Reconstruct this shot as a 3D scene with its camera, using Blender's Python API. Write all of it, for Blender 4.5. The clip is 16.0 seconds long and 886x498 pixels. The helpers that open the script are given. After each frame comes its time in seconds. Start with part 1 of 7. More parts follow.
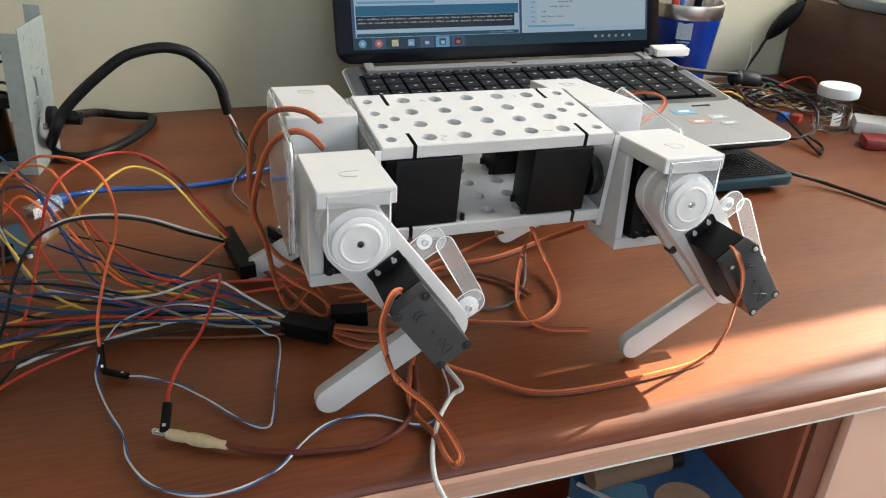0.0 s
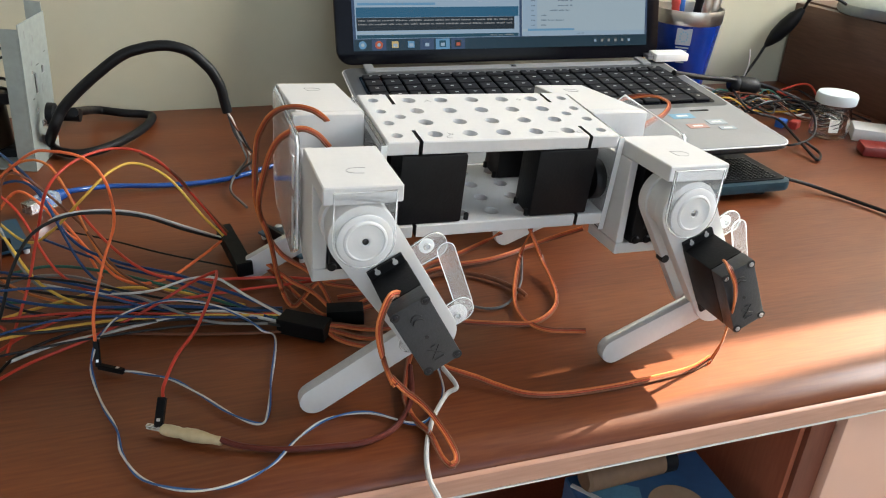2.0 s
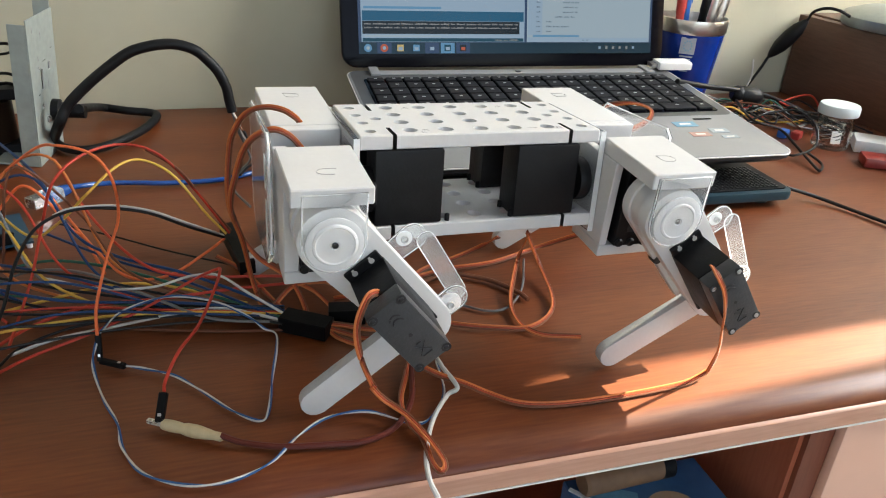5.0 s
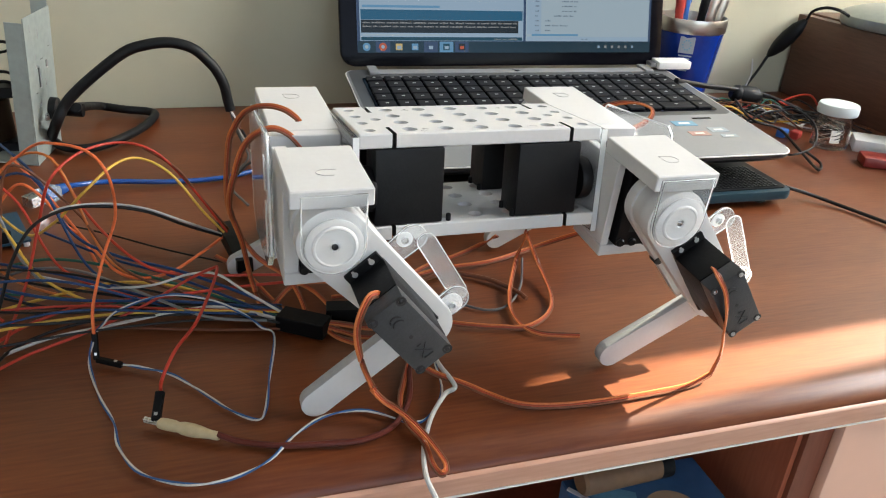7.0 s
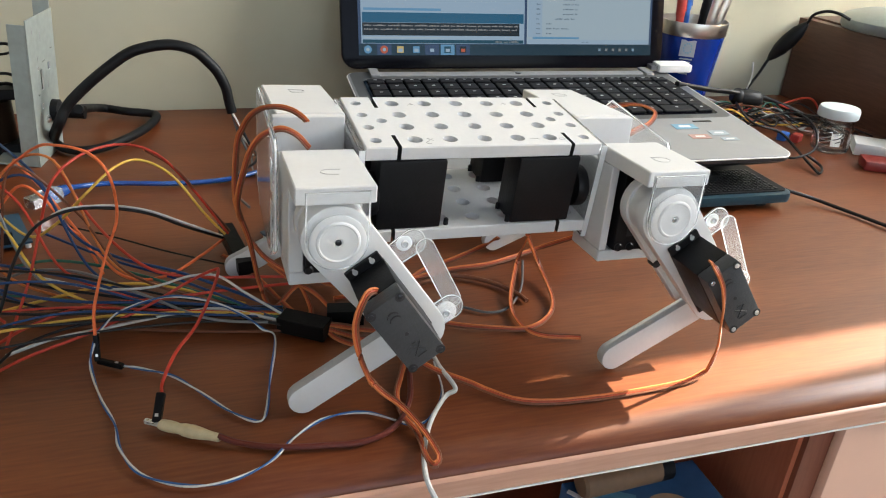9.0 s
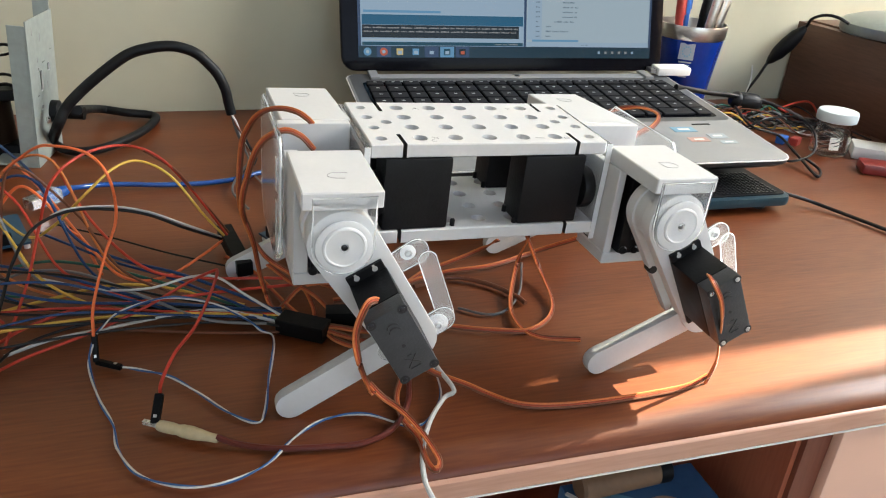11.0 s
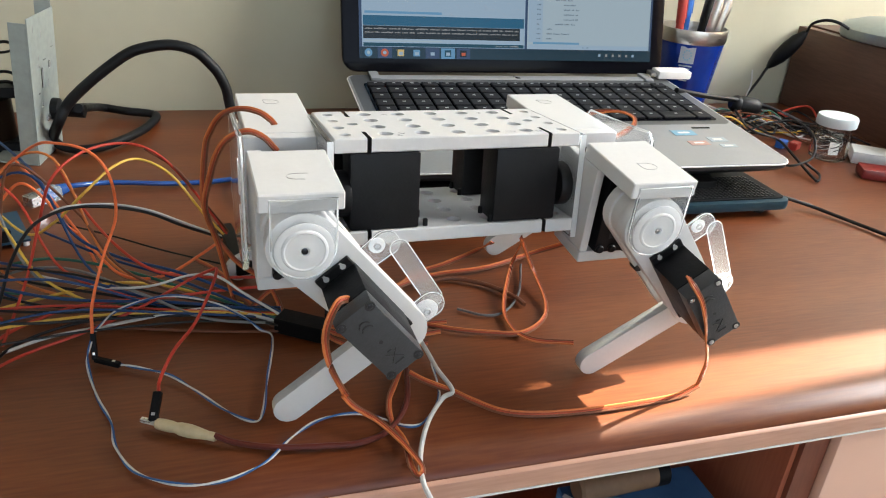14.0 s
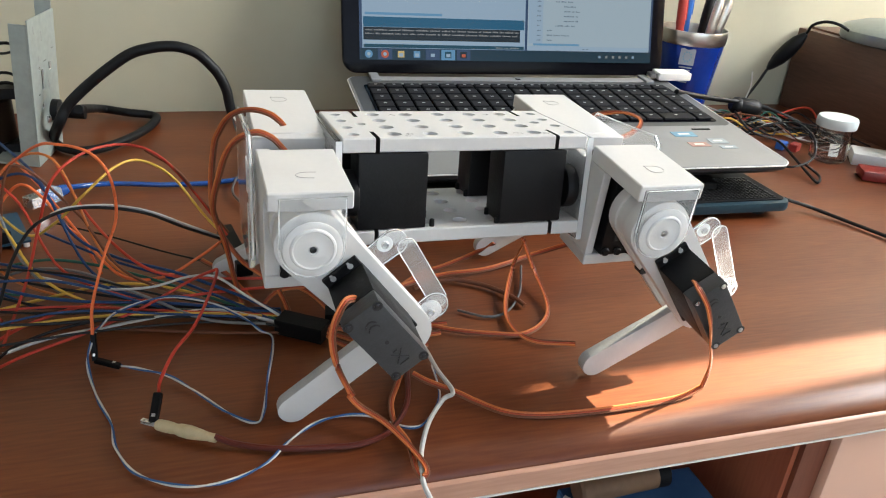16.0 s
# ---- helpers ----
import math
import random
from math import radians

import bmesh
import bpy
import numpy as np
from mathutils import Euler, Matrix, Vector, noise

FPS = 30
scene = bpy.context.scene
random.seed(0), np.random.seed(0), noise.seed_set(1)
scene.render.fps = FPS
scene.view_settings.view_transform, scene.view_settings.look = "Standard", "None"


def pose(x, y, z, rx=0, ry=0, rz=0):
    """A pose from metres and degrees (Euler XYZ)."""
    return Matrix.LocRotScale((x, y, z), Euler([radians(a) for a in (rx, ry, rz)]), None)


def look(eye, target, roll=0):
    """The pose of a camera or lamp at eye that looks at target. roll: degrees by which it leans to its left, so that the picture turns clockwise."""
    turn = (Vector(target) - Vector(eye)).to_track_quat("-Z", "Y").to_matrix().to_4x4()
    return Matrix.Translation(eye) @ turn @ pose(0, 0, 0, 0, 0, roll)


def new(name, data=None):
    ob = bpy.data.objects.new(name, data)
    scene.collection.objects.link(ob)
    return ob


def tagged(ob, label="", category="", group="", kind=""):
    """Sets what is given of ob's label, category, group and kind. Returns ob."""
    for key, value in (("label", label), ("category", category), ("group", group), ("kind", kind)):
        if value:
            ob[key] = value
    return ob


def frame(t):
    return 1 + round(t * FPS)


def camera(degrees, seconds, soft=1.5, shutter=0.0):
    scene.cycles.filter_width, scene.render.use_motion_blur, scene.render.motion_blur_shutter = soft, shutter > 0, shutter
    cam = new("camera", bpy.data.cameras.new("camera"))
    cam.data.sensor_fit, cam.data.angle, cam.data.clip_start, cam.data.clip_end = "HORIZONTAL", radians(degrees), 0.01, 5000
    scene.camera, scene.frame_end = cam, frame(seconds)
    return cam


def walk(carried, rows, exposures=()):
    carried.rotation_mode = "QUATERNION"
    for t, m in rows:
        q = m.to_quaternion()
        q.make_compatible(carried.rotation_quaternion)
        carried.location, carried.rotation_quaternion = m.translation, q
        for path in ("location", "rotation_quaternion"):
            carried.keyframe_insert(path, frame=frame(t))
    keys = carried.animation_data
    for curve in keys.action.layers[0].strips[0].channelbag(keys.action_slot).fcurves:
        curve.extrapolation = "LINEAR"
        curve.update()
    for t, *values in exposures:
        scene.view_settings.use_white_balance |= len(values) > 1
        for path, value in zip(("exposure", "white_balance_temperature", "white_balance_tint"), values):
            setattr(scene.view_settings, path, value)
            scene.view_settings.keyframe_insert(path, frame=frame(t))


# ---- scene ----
# camera and its way
cam = camera(61.86, 16.0, soft=1.1)
walk(cam, [
    (0, look((0.0016, -0.0006, 0.2591), (0.2716, 0.8416, -0.2077), 1.62)),
    (0.5, look((0.0028, -0.0012, 0.2582), (0.2732, 0.8410, -0.2083), 1.76)),
    (1, look((0.0024, -0.0018, 0.2569), (0.2742, 0.8414, -0.2069), 2.00)),
    (1.5, look((0.0025, -0.0029, 0.2569), (0.2741, 0.8407, -0.2064), 2.19)),
    (2, look((0.0019, -0.0028, 0.2570), (0.2748, 0.8413, -0.2046), 2.39)),
    (2.5, look((0.0019, -0.0028, 0.2577), (0.2720, 0.8433, -0.2019), 2.31)),
    (3, look((0.0021, -0.0029, 0.2572), (0.2721, 0.8431, -0.2027), 2.35)),
    (3.5, look((0.0002, -0.0035, 0.2567), (0.2730, 0.8430, -0.2004), 2.97)),
    (4, look((-0.0012, -0.0040, 0.2555), (0.2740, 0.8428, -0.1996), 3.52)),
    (6.5, look((0.0001, -0.0046, 0.2546), (0.2738, 0.8435, -0.1992), 3.40)),
    (7, look((0.0002, -0.0040, 0.2538), (0.2758, 0.8432, -0.2005), 3.55)),
    (7.5, look((0.0000, -0.0044, 0.2553), (0.2747, 0.8437, -0.1977), 3.49)),
    (8, look((0.0000, -0.0041, 0.2556), (0.2733, 0.8457, -0.1952), 3.33)),
    (8.5, look((0.0005, -0.0051, 0.2552), (0.2740, 0.8444, -0.1960), 3.48)),
    (9, look((0.0000, -0.0047, 0.2541), (0.2749, 0.8442, -0.1973), 3.64)),
    (11.5, look((-0.0002, -0.0054, 0.2539), (0.2770, 0.8448, -0.1938), 3.91)),
    (12, look((-0.0002, -0.0059, 0.2535), (0.2780, 0.8444, -0.1933), 4.04)),
    (12.5, look((-0.0011, -0.0060, 0.2529), (0.2779, 0.8447, -0.1926), 4.32)),
    (13, look((-0.0020, -0.0055, 0.2528), (0.2768, 0.8451, -0.1930), 4.44)),
    (13.5, look((-0.0013, -0.0051, 0.2534), (0.2754, 0.8461, -0.1925), 4.24)),
    (14, look((-0.0008, -0.0055, 0.2531), (0.2777, 0.8453, -0.1926), 4.38)),
    (14.5, look((-0.0017, -0.0058, 0.2518), (0.2778, 0.8446, -0.1939), 4.64)),
    (15, look((-0.0013, -0.0060, 0.2516), (0.2789, 0.8444, -0.1937), 4.74)),
    (15.5, look((-0.0013, -0.0063, 0.2521), (0.2791, 0.8450, -0.1913), 4.68)),
    (16, look((-0.0011, -0.0054, 0.2529), (0.2777, 0.8462, -0.1910), 4.40)),
], [(0, 3.02), (9, 3.02), (12, 3.10), (14, 3.10), (16, 3.05)])

# daylight: sun through a gap between unseen, added curtains at the right, a large window behind the viewer
world = bpy.data.worlds.new("world")
scene.world = world
world.use_nodes = True
sky = world.node_tree.nodes.new("ShaderNodeTexSky")
sky.sky_type, sky.sun_disc = "NISHITA", False
sky.sun_elevation, sky.sun_rotation = radians(38), radians(85)
world.node_tree.links.new(sky.outputs[0], world.node_tree.nodes["Background"].inputs[0])
world.node_tree.nodes["Background"].inputs[1].default_value = 0.05

SUN_FROM = Vector((math.cos(radians(38)), 0.09 * math.cos(radians(38)), math.sin(radians(38))))
sun = new("sun", bpy.data.lights.new("sun", "SUN"))
sun.data.energy, sun.data.angle, sun.data.color = 4.5, radians(0.4), (1.0, 0.965, 0.80)
sun.matrix_world = look(SUN_FROM * 4, (0, 0, 0))


def window_light(name, eye, target, w, h, watts, colour):
    ob = new(name, bpy.data.lights.new(name, "AREA"))
    ob.data.shape, ob.data.size, ob.data.size_y = "RECTANGLE", w, h
    ob.data.energy, ob.data.color = watts, colour
    ob.matrix_world = look(eye, target)
    return ob


window_light("daylight_south", (0.15, -1.88, 0.75), (0.15, 0.0, 0.50), 1.9, 1.4, 1.00, (0.94, 0.97, 1.0))
# lamp added in front of the closed curtain, for daylight through its cloth
window_light("daylight_east", (1.72, 0.28, 0.85), (0.3, 0.45, 0.1), 1.0, 0.9, 9.5, (0.94, 0.97, 1.0))

# ---- materials ----
M = {}


def material(name, colour, rough=0.5, metal=0.0, vary=0.12, scale=40.0, bump=0.0, grain=None, coat=0.0, spec=0.5, trans=0.0, ior=1.45):
    """A surface with variation at two scales and fine relief."""
    m = bpy.data.materials.new(name)
    m.use_nodes = True
    nt = m.node_tree
    b = nt.nodes["Principled BSDF"]
    b.inputs["Metallic"].default_value = metal
    b.inputs["Specular IOR Level"].default_value = spec
    b.inputs["Coat Weight"].default_value = coat
    b.inputs["Coat Roughness"].default_value = 0.12
    b.inputs["Transmission Weight"].default_value = trans
    b.inputs["IOR"].default_value = ior
    tc = nt.nodes.new("ShaderNodeTexCoord")
    mp = nt.nodes.new("ShaderNodeMapping")
    mp.inputs["Scale"].default_value = grain or (1, 1, 1)
    nt.links.new(tc.outputs["Object"], mp.inputs[0])
    fine = nt.nodes.new("ShaderNodeTexNoise")
    fine.inputs["Scale"].default_value, fine.inputs["Detail"].default_value = scale * 6, 4
    wide = nt.nodes.new("ShaderNodeTexNoise")
    wide.inputs["Scale"].default_value, wide.inputs["Detail"].default_value = scale, 3
    for n in (fine, wide):
        nt.links.new(mp.outputs[0], n.inputs["Vector"])
    mix = nt.nodes.new("ShaderNodeMath")
    mix.operation = "MULTIPLY_ADD"
    mix.inputs[1].default_value = 0.45
    nt.links.new(fine.outputs[0], mix.inputs[0])
    half = nt.nodes.new("ShaderNodeMath")
    half.operation = "MULTIPLY"
    half.inputs[1].default_value = 0.55
    nt.links.new(wide.outputs[0], half.inputs[0])
    nt.links.new(half.outputs[0], mix.inputs[2])
    ramp = nt.nodes.new("ShaderNodeValToRGB")
    c = Vector(colour[:3])
    ramp.color_ramp.elements[0].position, ramp.color_ramp.elements[1].position = 0.3, 0.7
    ramp.color_ramp.elements[0].color = (*(c * (1 - vary)), 1)
    ramp.color_ramp.elements[1].color = (*[min(1, v * (1 + vary)) for v in c], 1)
    nt.links.new(mix.outputs[0], ramp.inputs[0])
    nt.links.new(ramp.outputs[0], b.inputs["Base Color"])
    rr = nt.nodes.new("ShaderNodeMapRange")
    rr.inputs["To Min"].default_value, rr.inputs["To Max"].default_value = max(0.02, rough * 0.8), min(1, rough * 1.2)
    nt.links.new(wide.outputs[0], rr.inputs[0])
    nt.links.new(rr.outputs[0], b.inputs["Roughness"])
    if bump:
        bp = nt.nodes.new("ShaderNodeBump")
        bp.inputs["Strength"].default_value, bp.inputs["Distance"].default_value = bump, 0.001
        nt.links.new(mix.outputs[0], bp.inputs["Height"])
        nt.links.new(bp.outputs[0], b.inputs["Normal"])
    M[name] = m
    return m


def wood(name, dark, light, rough, coat, along=(1.2, 14, 14)):
    """Varnished veneer: long streaks, darker pores, a clear coat."""
    m = bpy.data.materials.new(name)
    m.use_nodes = True
    nt = m.node_tree
    b = nt.nodes["Principled BSDF"]
    tc, mp = nt.nodes.new("ShaderNodeTexCoord"), nt.nodes.new("ShaderNodeMapping")
    mp.inputs["Scale"].default_value = along
    nt.links.new(tc.outputs["Object"], mp.inputs[0])
    wide, fine = nt.nodes.new("ShaderNodeTexNoise"), nt.nodes.new("ShaderNodeTexNoise")
    wide.inputs["Scale"].default_value, wide.inputs["Detail"].default_value, wide.inputs["Distortion"].default_value = 1.6, 4, 0.6
    fine.inputs["Scale"].default_value, fine.inputs["Detail"].default_value = 34, 6
    for n in (wide, fine):
        nt.links.new(mp.outputs[0], n.inputs["Vector"])
    add = nt.nodes.new("ShaderNodeMath")
    add.operation = "MULTIPLY_ADD"
    add.inputs[1].default_value = 0.5
    half = nt.nodes.new("ShaderNodeMath")
    half.operation = "MULTIPLY"
    half.inputs[1].default_value = 0.5
    nt.links.new(wide.outputs[0], half.inputs[0])
    nt.links.new(fine.outputs[0], add.inputs[0])
    nt.links.new(half.outputs[0], add.inputs[2])
    ramp = nt.nodes.new("ShaderNodeValToRGB")
    ramp.color_ramp.elements[0].position, ramp.color_ramp.elements[0].color = 0.34, (*dark, 1)
    ramp.color_ramp.elements[1].position, ramp.color_ramp.elements[1].color = 0.66, (*light, 1)
    nt.links.new(add.outputs[0], ramp.inputs[0])
    nt.links.new(ramp.outputs[0], b.inputs["Base Color"])
    b.inputs["Roughness"].default_value = rough
    b.inputs["Specular IOR Level"].default_value = 0.32
    b.inputs["Coat Weight"].default_value = coat
    b.inputs["Coat Roughness"].default_value = 0.22
    bp = nt.nodes.new("ShaderNodeBump")
    bp.inputs["Strength"].default_value, bp.inputs["Distance"].default_value = 0.12, 0.0006
    nt.links.new(fine.outputs[0], bp.inputs["Height"])
    nt.links.new(bp.outputs[0], b.inputs["Normal"])
    M[name] = m
    return m


def glow(name, colour, strength):
    m = bpy.data.materials.new(name)
    m.use_nodes = True
    b = m.node_tree.nodes["Principled BSDF"]
    b.inputs["Base Color"].default_value = (0.01, 0.01, 0.01, 1)
    b.inputs["Roughness"].default_value = 0.15
    b.inputs["Specular IOR Level"].default_value = 0.1
    b.inputs["Emission Color"].default_value = (*colour, 1)
    b.inputs["Emission Strength"].default_value = strength * 0.080
    M[name] = m
    return m


def clear(name, colour, rough, ior=1.49, haze=0.0):
    """Clear plastic or glass, with a little milky scatter where it is scuffed."""
    m = bpy.data.materials.new(name)
    m.use_nodes = True
    nt = m.node_tree
    b = nt.nodes["Principled BSDF"]
    b.inputs["Base Color"].default_value = (*colour, 1)
    b.inputs["IOR"].default_value = ior
    n = nt.nodes.new("ShaderNodeTexNoise")
    n.inputs["Scale"].default_value, n.inputs["Detail"].default_value = 180, 4
    r = nt.nodes.new("ShaderNodeMapRange")
    r.inputs["To Min"].default_value, r.inputs["To Max"].default_value = rough, rough + 0.12
    nt.links.new(n.outputs[0], r.inputs[0])
    nt.links.new(r.outputs[0], b.inputs["Roughness"])
    b.inputs["Transmission Weight"].default_value = 1.0 - haze
    M[name] = m
    return m


wood("desk_wood", (0.092, 0.0192, 0.0050), (0.160, 0.0462, 0.0135), 0.40, 0.16)
wood("edge_wood", (0.46, 0.25, 0.175), (0.58, 0.34, 0.25), 0.40, 0.25)
wood("dark_wood", (0.075, 0.030, 0.018), (0.125, 0.055, 0.034), 0.45, 0.2, (14, 1.2, 14))
# same wood twice: the stile's tone darkened for shade, the panels' raised for light
wood("shaded_red_wood", (0.16, 0.045, 0.025), (0.22, 0.070, 0.040), 0.5, 0.1, (14, 14, 1.2))
wood("red_wood", (0.33, 0.090, 0.045), (0.43, 0.135, 0.070), 0.45, 0.2, (14, 14, 1.2))
material("drawer_wood", (0.80, 0.50, 0.375), 0.45, vary=0.025, scale=9, spec=0.4)
material("wall_paint", (0.49, 0.468, 0.348), 0.85, vary=0.04, scale=6, bump=0.15)
material("room_paint", (0.62, 0.625, 0.62), 0.9, vary=0.04, scale=3)
material("floor_tile", (0.46, 0.40, 0.34), 0.5, vary=0.1, scale=5)
material("curtain_cloth", (0.62, 0.52, 0.40), 0.95, vary=0.08, scale=30, bump=0.3)
material("foam_white", (0.58, 0.582, 0.580), 0.55, vary=0.035, scale=60, bump=0.12)
material("cut_edge", (0.60, 0.60, 0.60), 0.85, vary=0.08, scale=160, bump=0.5)
# dark tone for the saw cuts' walls, standing in for the shade inside
material("slot_shade", (0.035, 0.034, 0.033), 0.9, vary=0.3, scale=200)
material("pencil", (0.36, 0.36, 0.37), 0.7, vary=0.2, scale=300)
clear("horn_white", (0.93, 0.94, 0.94), 0.22, 1.35, 0.66)
material("servo_black", (0.0058, 0.0058, 0.0066), 0.45, vary=0.3, scale=120, bump=0.25, spec=0.25)
material("plug_black", (0.0035, 0.0035, 0.0040), 0.5, vary=0.3, scale=120, bump=0.2, spec=0.15)
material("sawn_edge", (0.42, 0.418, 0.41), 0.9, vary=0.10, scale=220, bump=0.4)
material("screw_dark", (0.05, 0.05, 0.055), 0.3, metal=0.9, vary=0.2, scale=200)
material("servo_grey", (0.040, 0.042, 0.046), 0.40, vary=0.15, scale=150, bump=0.35)
material("servo_mark", (0.018, 0.018, 0.02), 0.5, vary=0.1)
material("steel", (0.55, 0.55, 0.56), 0.28, metal=1.0, vary=0.12, scale=120)
material("brushed_steel", (0.62, 0.60, 0.57), 0.30, metal=1.0, vary=0.10, scale=90, grain=(1, 1, 12))
material("sheet_metal", (0.275, 0.31, 0.29), 0.5, metal=0.1, vary=0.16, scale=25, bump=0.15)
material("dark_hole", (0.02, 0.018, 0.016), 0.8)
material("copper", (0.035, 0.018, 0.010), 0.4, metal=0.4, vary=0.3, scale=60, grain=(1, 1, 20))
material("laptop_silver", (0.245, 0.25, 0.255), 0.40, metal=0.15, vary=0.05, scale=50)
material("laptop_dark", (0.030, 0.030, 0.032), 0.40, metal=0.3, vary=0.08, scale=70)
material("gloss_black", (0.004, 0.004, 0.006), 0.14, vary=0.2, scale=20, spec=0.10)
material("key_black", (0.014, 0.014, 0.016), 0.6, vary=0.15, scale=80, bump=0.15, spec=0.15)
material("key_print", (0.5, 0.5, 0.5), 0.6, vary=0.05)
material("pad_black", (0.005, 0.005, 0.006), 0.6, vary=0.2, scale=60, spec=0.2)
material("pad_teal", (0.010, 0.032, 0.046), 0.38, vary=0.15, scale=40, spec=0.3)
material("rubber", (0.006, 0.006, 0.0065), 0.5, vary=0.2, scale=70, bump=0.1, spec=0.3)
material("mug_blue", (0.008, 0.040, 0.30), 0.22, metal=0.35, vary=0.12, scale=30, coat=0.6)
material("lamp_metal", (0.30, 0.34, 0.34), 0.3, metal=0.6, vary=0.1, scale=30)
material("jar_lid", (0.56, 0.63, 0.64), 0.35, vary=0.03, scale=60)
material("emblem", (0.34, 0.37, 0.42), 0.5, vary=0.08, scale=150)
material("paper", (0.75, 0.73, 0.68), 0.8, vary=0.05)
material("boot_beige", (0.46, 0.375, 0.23), 0.5, vary=0.14, scale=60, bump=0.1)
material("pcb", (0.012, 0.05, 0.09), 0.4, vary=0.2, scale=100)
material("solder", (0.6, 0.6, 0.6), 0.35, metal=0.9, vary=0.2, scale=200)
material("box_blue", (0.05, 0.14, 0.30), 0.5, vary=0.15, scale=25)
material("card_brown", (0.20, 0.115, 0.065), 0.6, vary=0.15, scale=40)
material("box_beige", (0.50, 0.36, 0.24), 0.6, vary=0.12, scale=30)
material("sticker_blue", (0.13, 0.32, 0.46), 0.3, vary=0.15, scale=200)
material("sticker_red", (0.42, 0.24, 0.20), 0.35, vary=0.2, scale=200)
material("sticker_grey", (0.30, 0.36, 0.40), 0.35, vary=0.2, scale=200)
material("case_red", (0.24, 0.030, 0.026), 0.3, vary=0.2)
material("red_plastic", (0.42, 0.05, 0.04), 0.35, vary=0.12)
material("blue_plastic", (0.03, 0.13, 0.45), 0.35, vary=0.12)
material("white_plastic", (0.74, 0.74, 0.73), 0.35, vary=0.03)
for key, colour in dict(orange=(0.46, 0.135, 0.035), red=(0.42, 0.040, 0.022), yellow=(0.58, 0.36, 0.06), brown=(0.13, 0.045, 0.022), black=(0.0045, 0.0045, 0.005), twist=(0.020, 0.080, 0.22), lead_orange=(0.47, 0.140, 0.042), lead_red=(0.32, 0.056, 0.024), lead_brown=(0.15, 0.055, 0.028), fire=(0.70, 0.15, 0.05),
                        white=(0.48, 0.48, 0.465), bare=(0.10, 0.10, 0.10), blue=(0.008, 0.038, 0.12), grey=(0.16, 0.16, 0.16), green=(0.02, 0.10, 0.07), maroon=(0.090, 0.016, 0.010)).items():
    material("w_" + key, colour, 0.45, vary=0.15, scale=120, spec=0.32)
material("w_stub", (0.62, 0.60, 0.55), 0.5, vary=0.1)
material("w_usb", (0.010, 0.058, 0.24), 0.2, vary=0.12, scale=80, coat=0.5)
clear("acrylic", (0.97, 0.98, 0.98), 0.04, 1.28, 0.09)
material("deck_grey", (0.095, 0.097, 0.10), 0.35, metal=0.3, vary=0.06, scale=60)
clear("acrylic_scuffed", (0.96, 0.97, 0.97), 0.10, 1.33, 0.16)
clear("acrylic_edge", (0.92, 0.94, 0.94), 0.25, 1.35, 0.50)
clear("jar_glass", (0.96, 0.98, 0.97), 0.01, 1.40)
clear("clear_plug", (0.75, 0.87, 0.97), 0.12, 1.40, 0.25)
glow("lcd_blue", (0.020, 0.13, 0.24), 1.0)
glow("lcd_teal", (0.010, 0.075, 0.12), 1.0)
glow("lcd_dark", (0.012, 0.022, 0.030), 1.0)
glow("lcd_pale", (0.36, 0.50, 0.64), 1.0)
glow("lcd_white", (0.42, 0.54, 0.62), 1.0)
glow("lcd_text", (0.35, 0.36, 0.36), 1.0)
glow("lcd_ink", (0.14, 0.20, 0.27), 1.0)
glow("lcd_desk", (0.045, 0.085, 0.17), 1.0)
glow("lcd_bar", (0.014, 0.045, 0.070), 1.0)
glow("lcd_red", (0.55, 0.12, 0.06), 1.0)
glow("lcd_green", (0.15, 0.45, 0.15), 1.0)
glow("lcd_gold", (0.65, 0.50, 0.20), 1.0)
glow("lcd_sky", (0.14, 0.34, 0.55), 1.0)


# ---- shape tools ----
def box(bm, x0, x1, y0, y1, z0, z1, bevel=0.0, seg=2):
    made = bmesh.ops.create_cube(bm, size=1, matrix=Matrix.LocRotScale(((x0 + x1) / 2, (y0 + y1) / 2, (z0 + z1) / 2), None, (abs(x1 - x0), abs(y1 - y0), abs(z1 - z0))))
    if bevel:
        edges = {e for v in made["verts"] for e in v.link_edges}
        bmesh.ops.bevel(bm, geom=list(edges), offset=bevel, segments=seg, affect="EDGES", profile=0.6)
    return bm


def prism(bm, outline, a0, a1, axis="y", bevel=0.0):
    """A flat outline (pairs) pushed from a0 to a1 along an axis."""
    def put(u, v, a):
        return {"y": (u, a, v), "z": (u, v, a), "x": (a, u, v)}[axis]
    lo = [bm.verts.new(put(u, v, a0)) for u, v in outline]
    hi = [bm.verts.new(put(u, v, a1)) for u, v in outline]
    n = len(outline)
    faces = [bm.faces.new(lo[::-1]), bm.faces.new(hi)]
    faces += [bm.faces.new((lo[i], lo[(i + 1) % n], hi[(i + 1) % n], hi[i])) for i in range(n)]
    bmesh.ops.recalc_face_normals(bm, faces=faces)
    if bevel:
        rim = list(faces[0].edges) + list(faces[1].edges)
        bmesh.ops.bevel(bm, geom=rim, offset=bevel, segments=2, affect="EDGES", profile=0.6)
    return bm


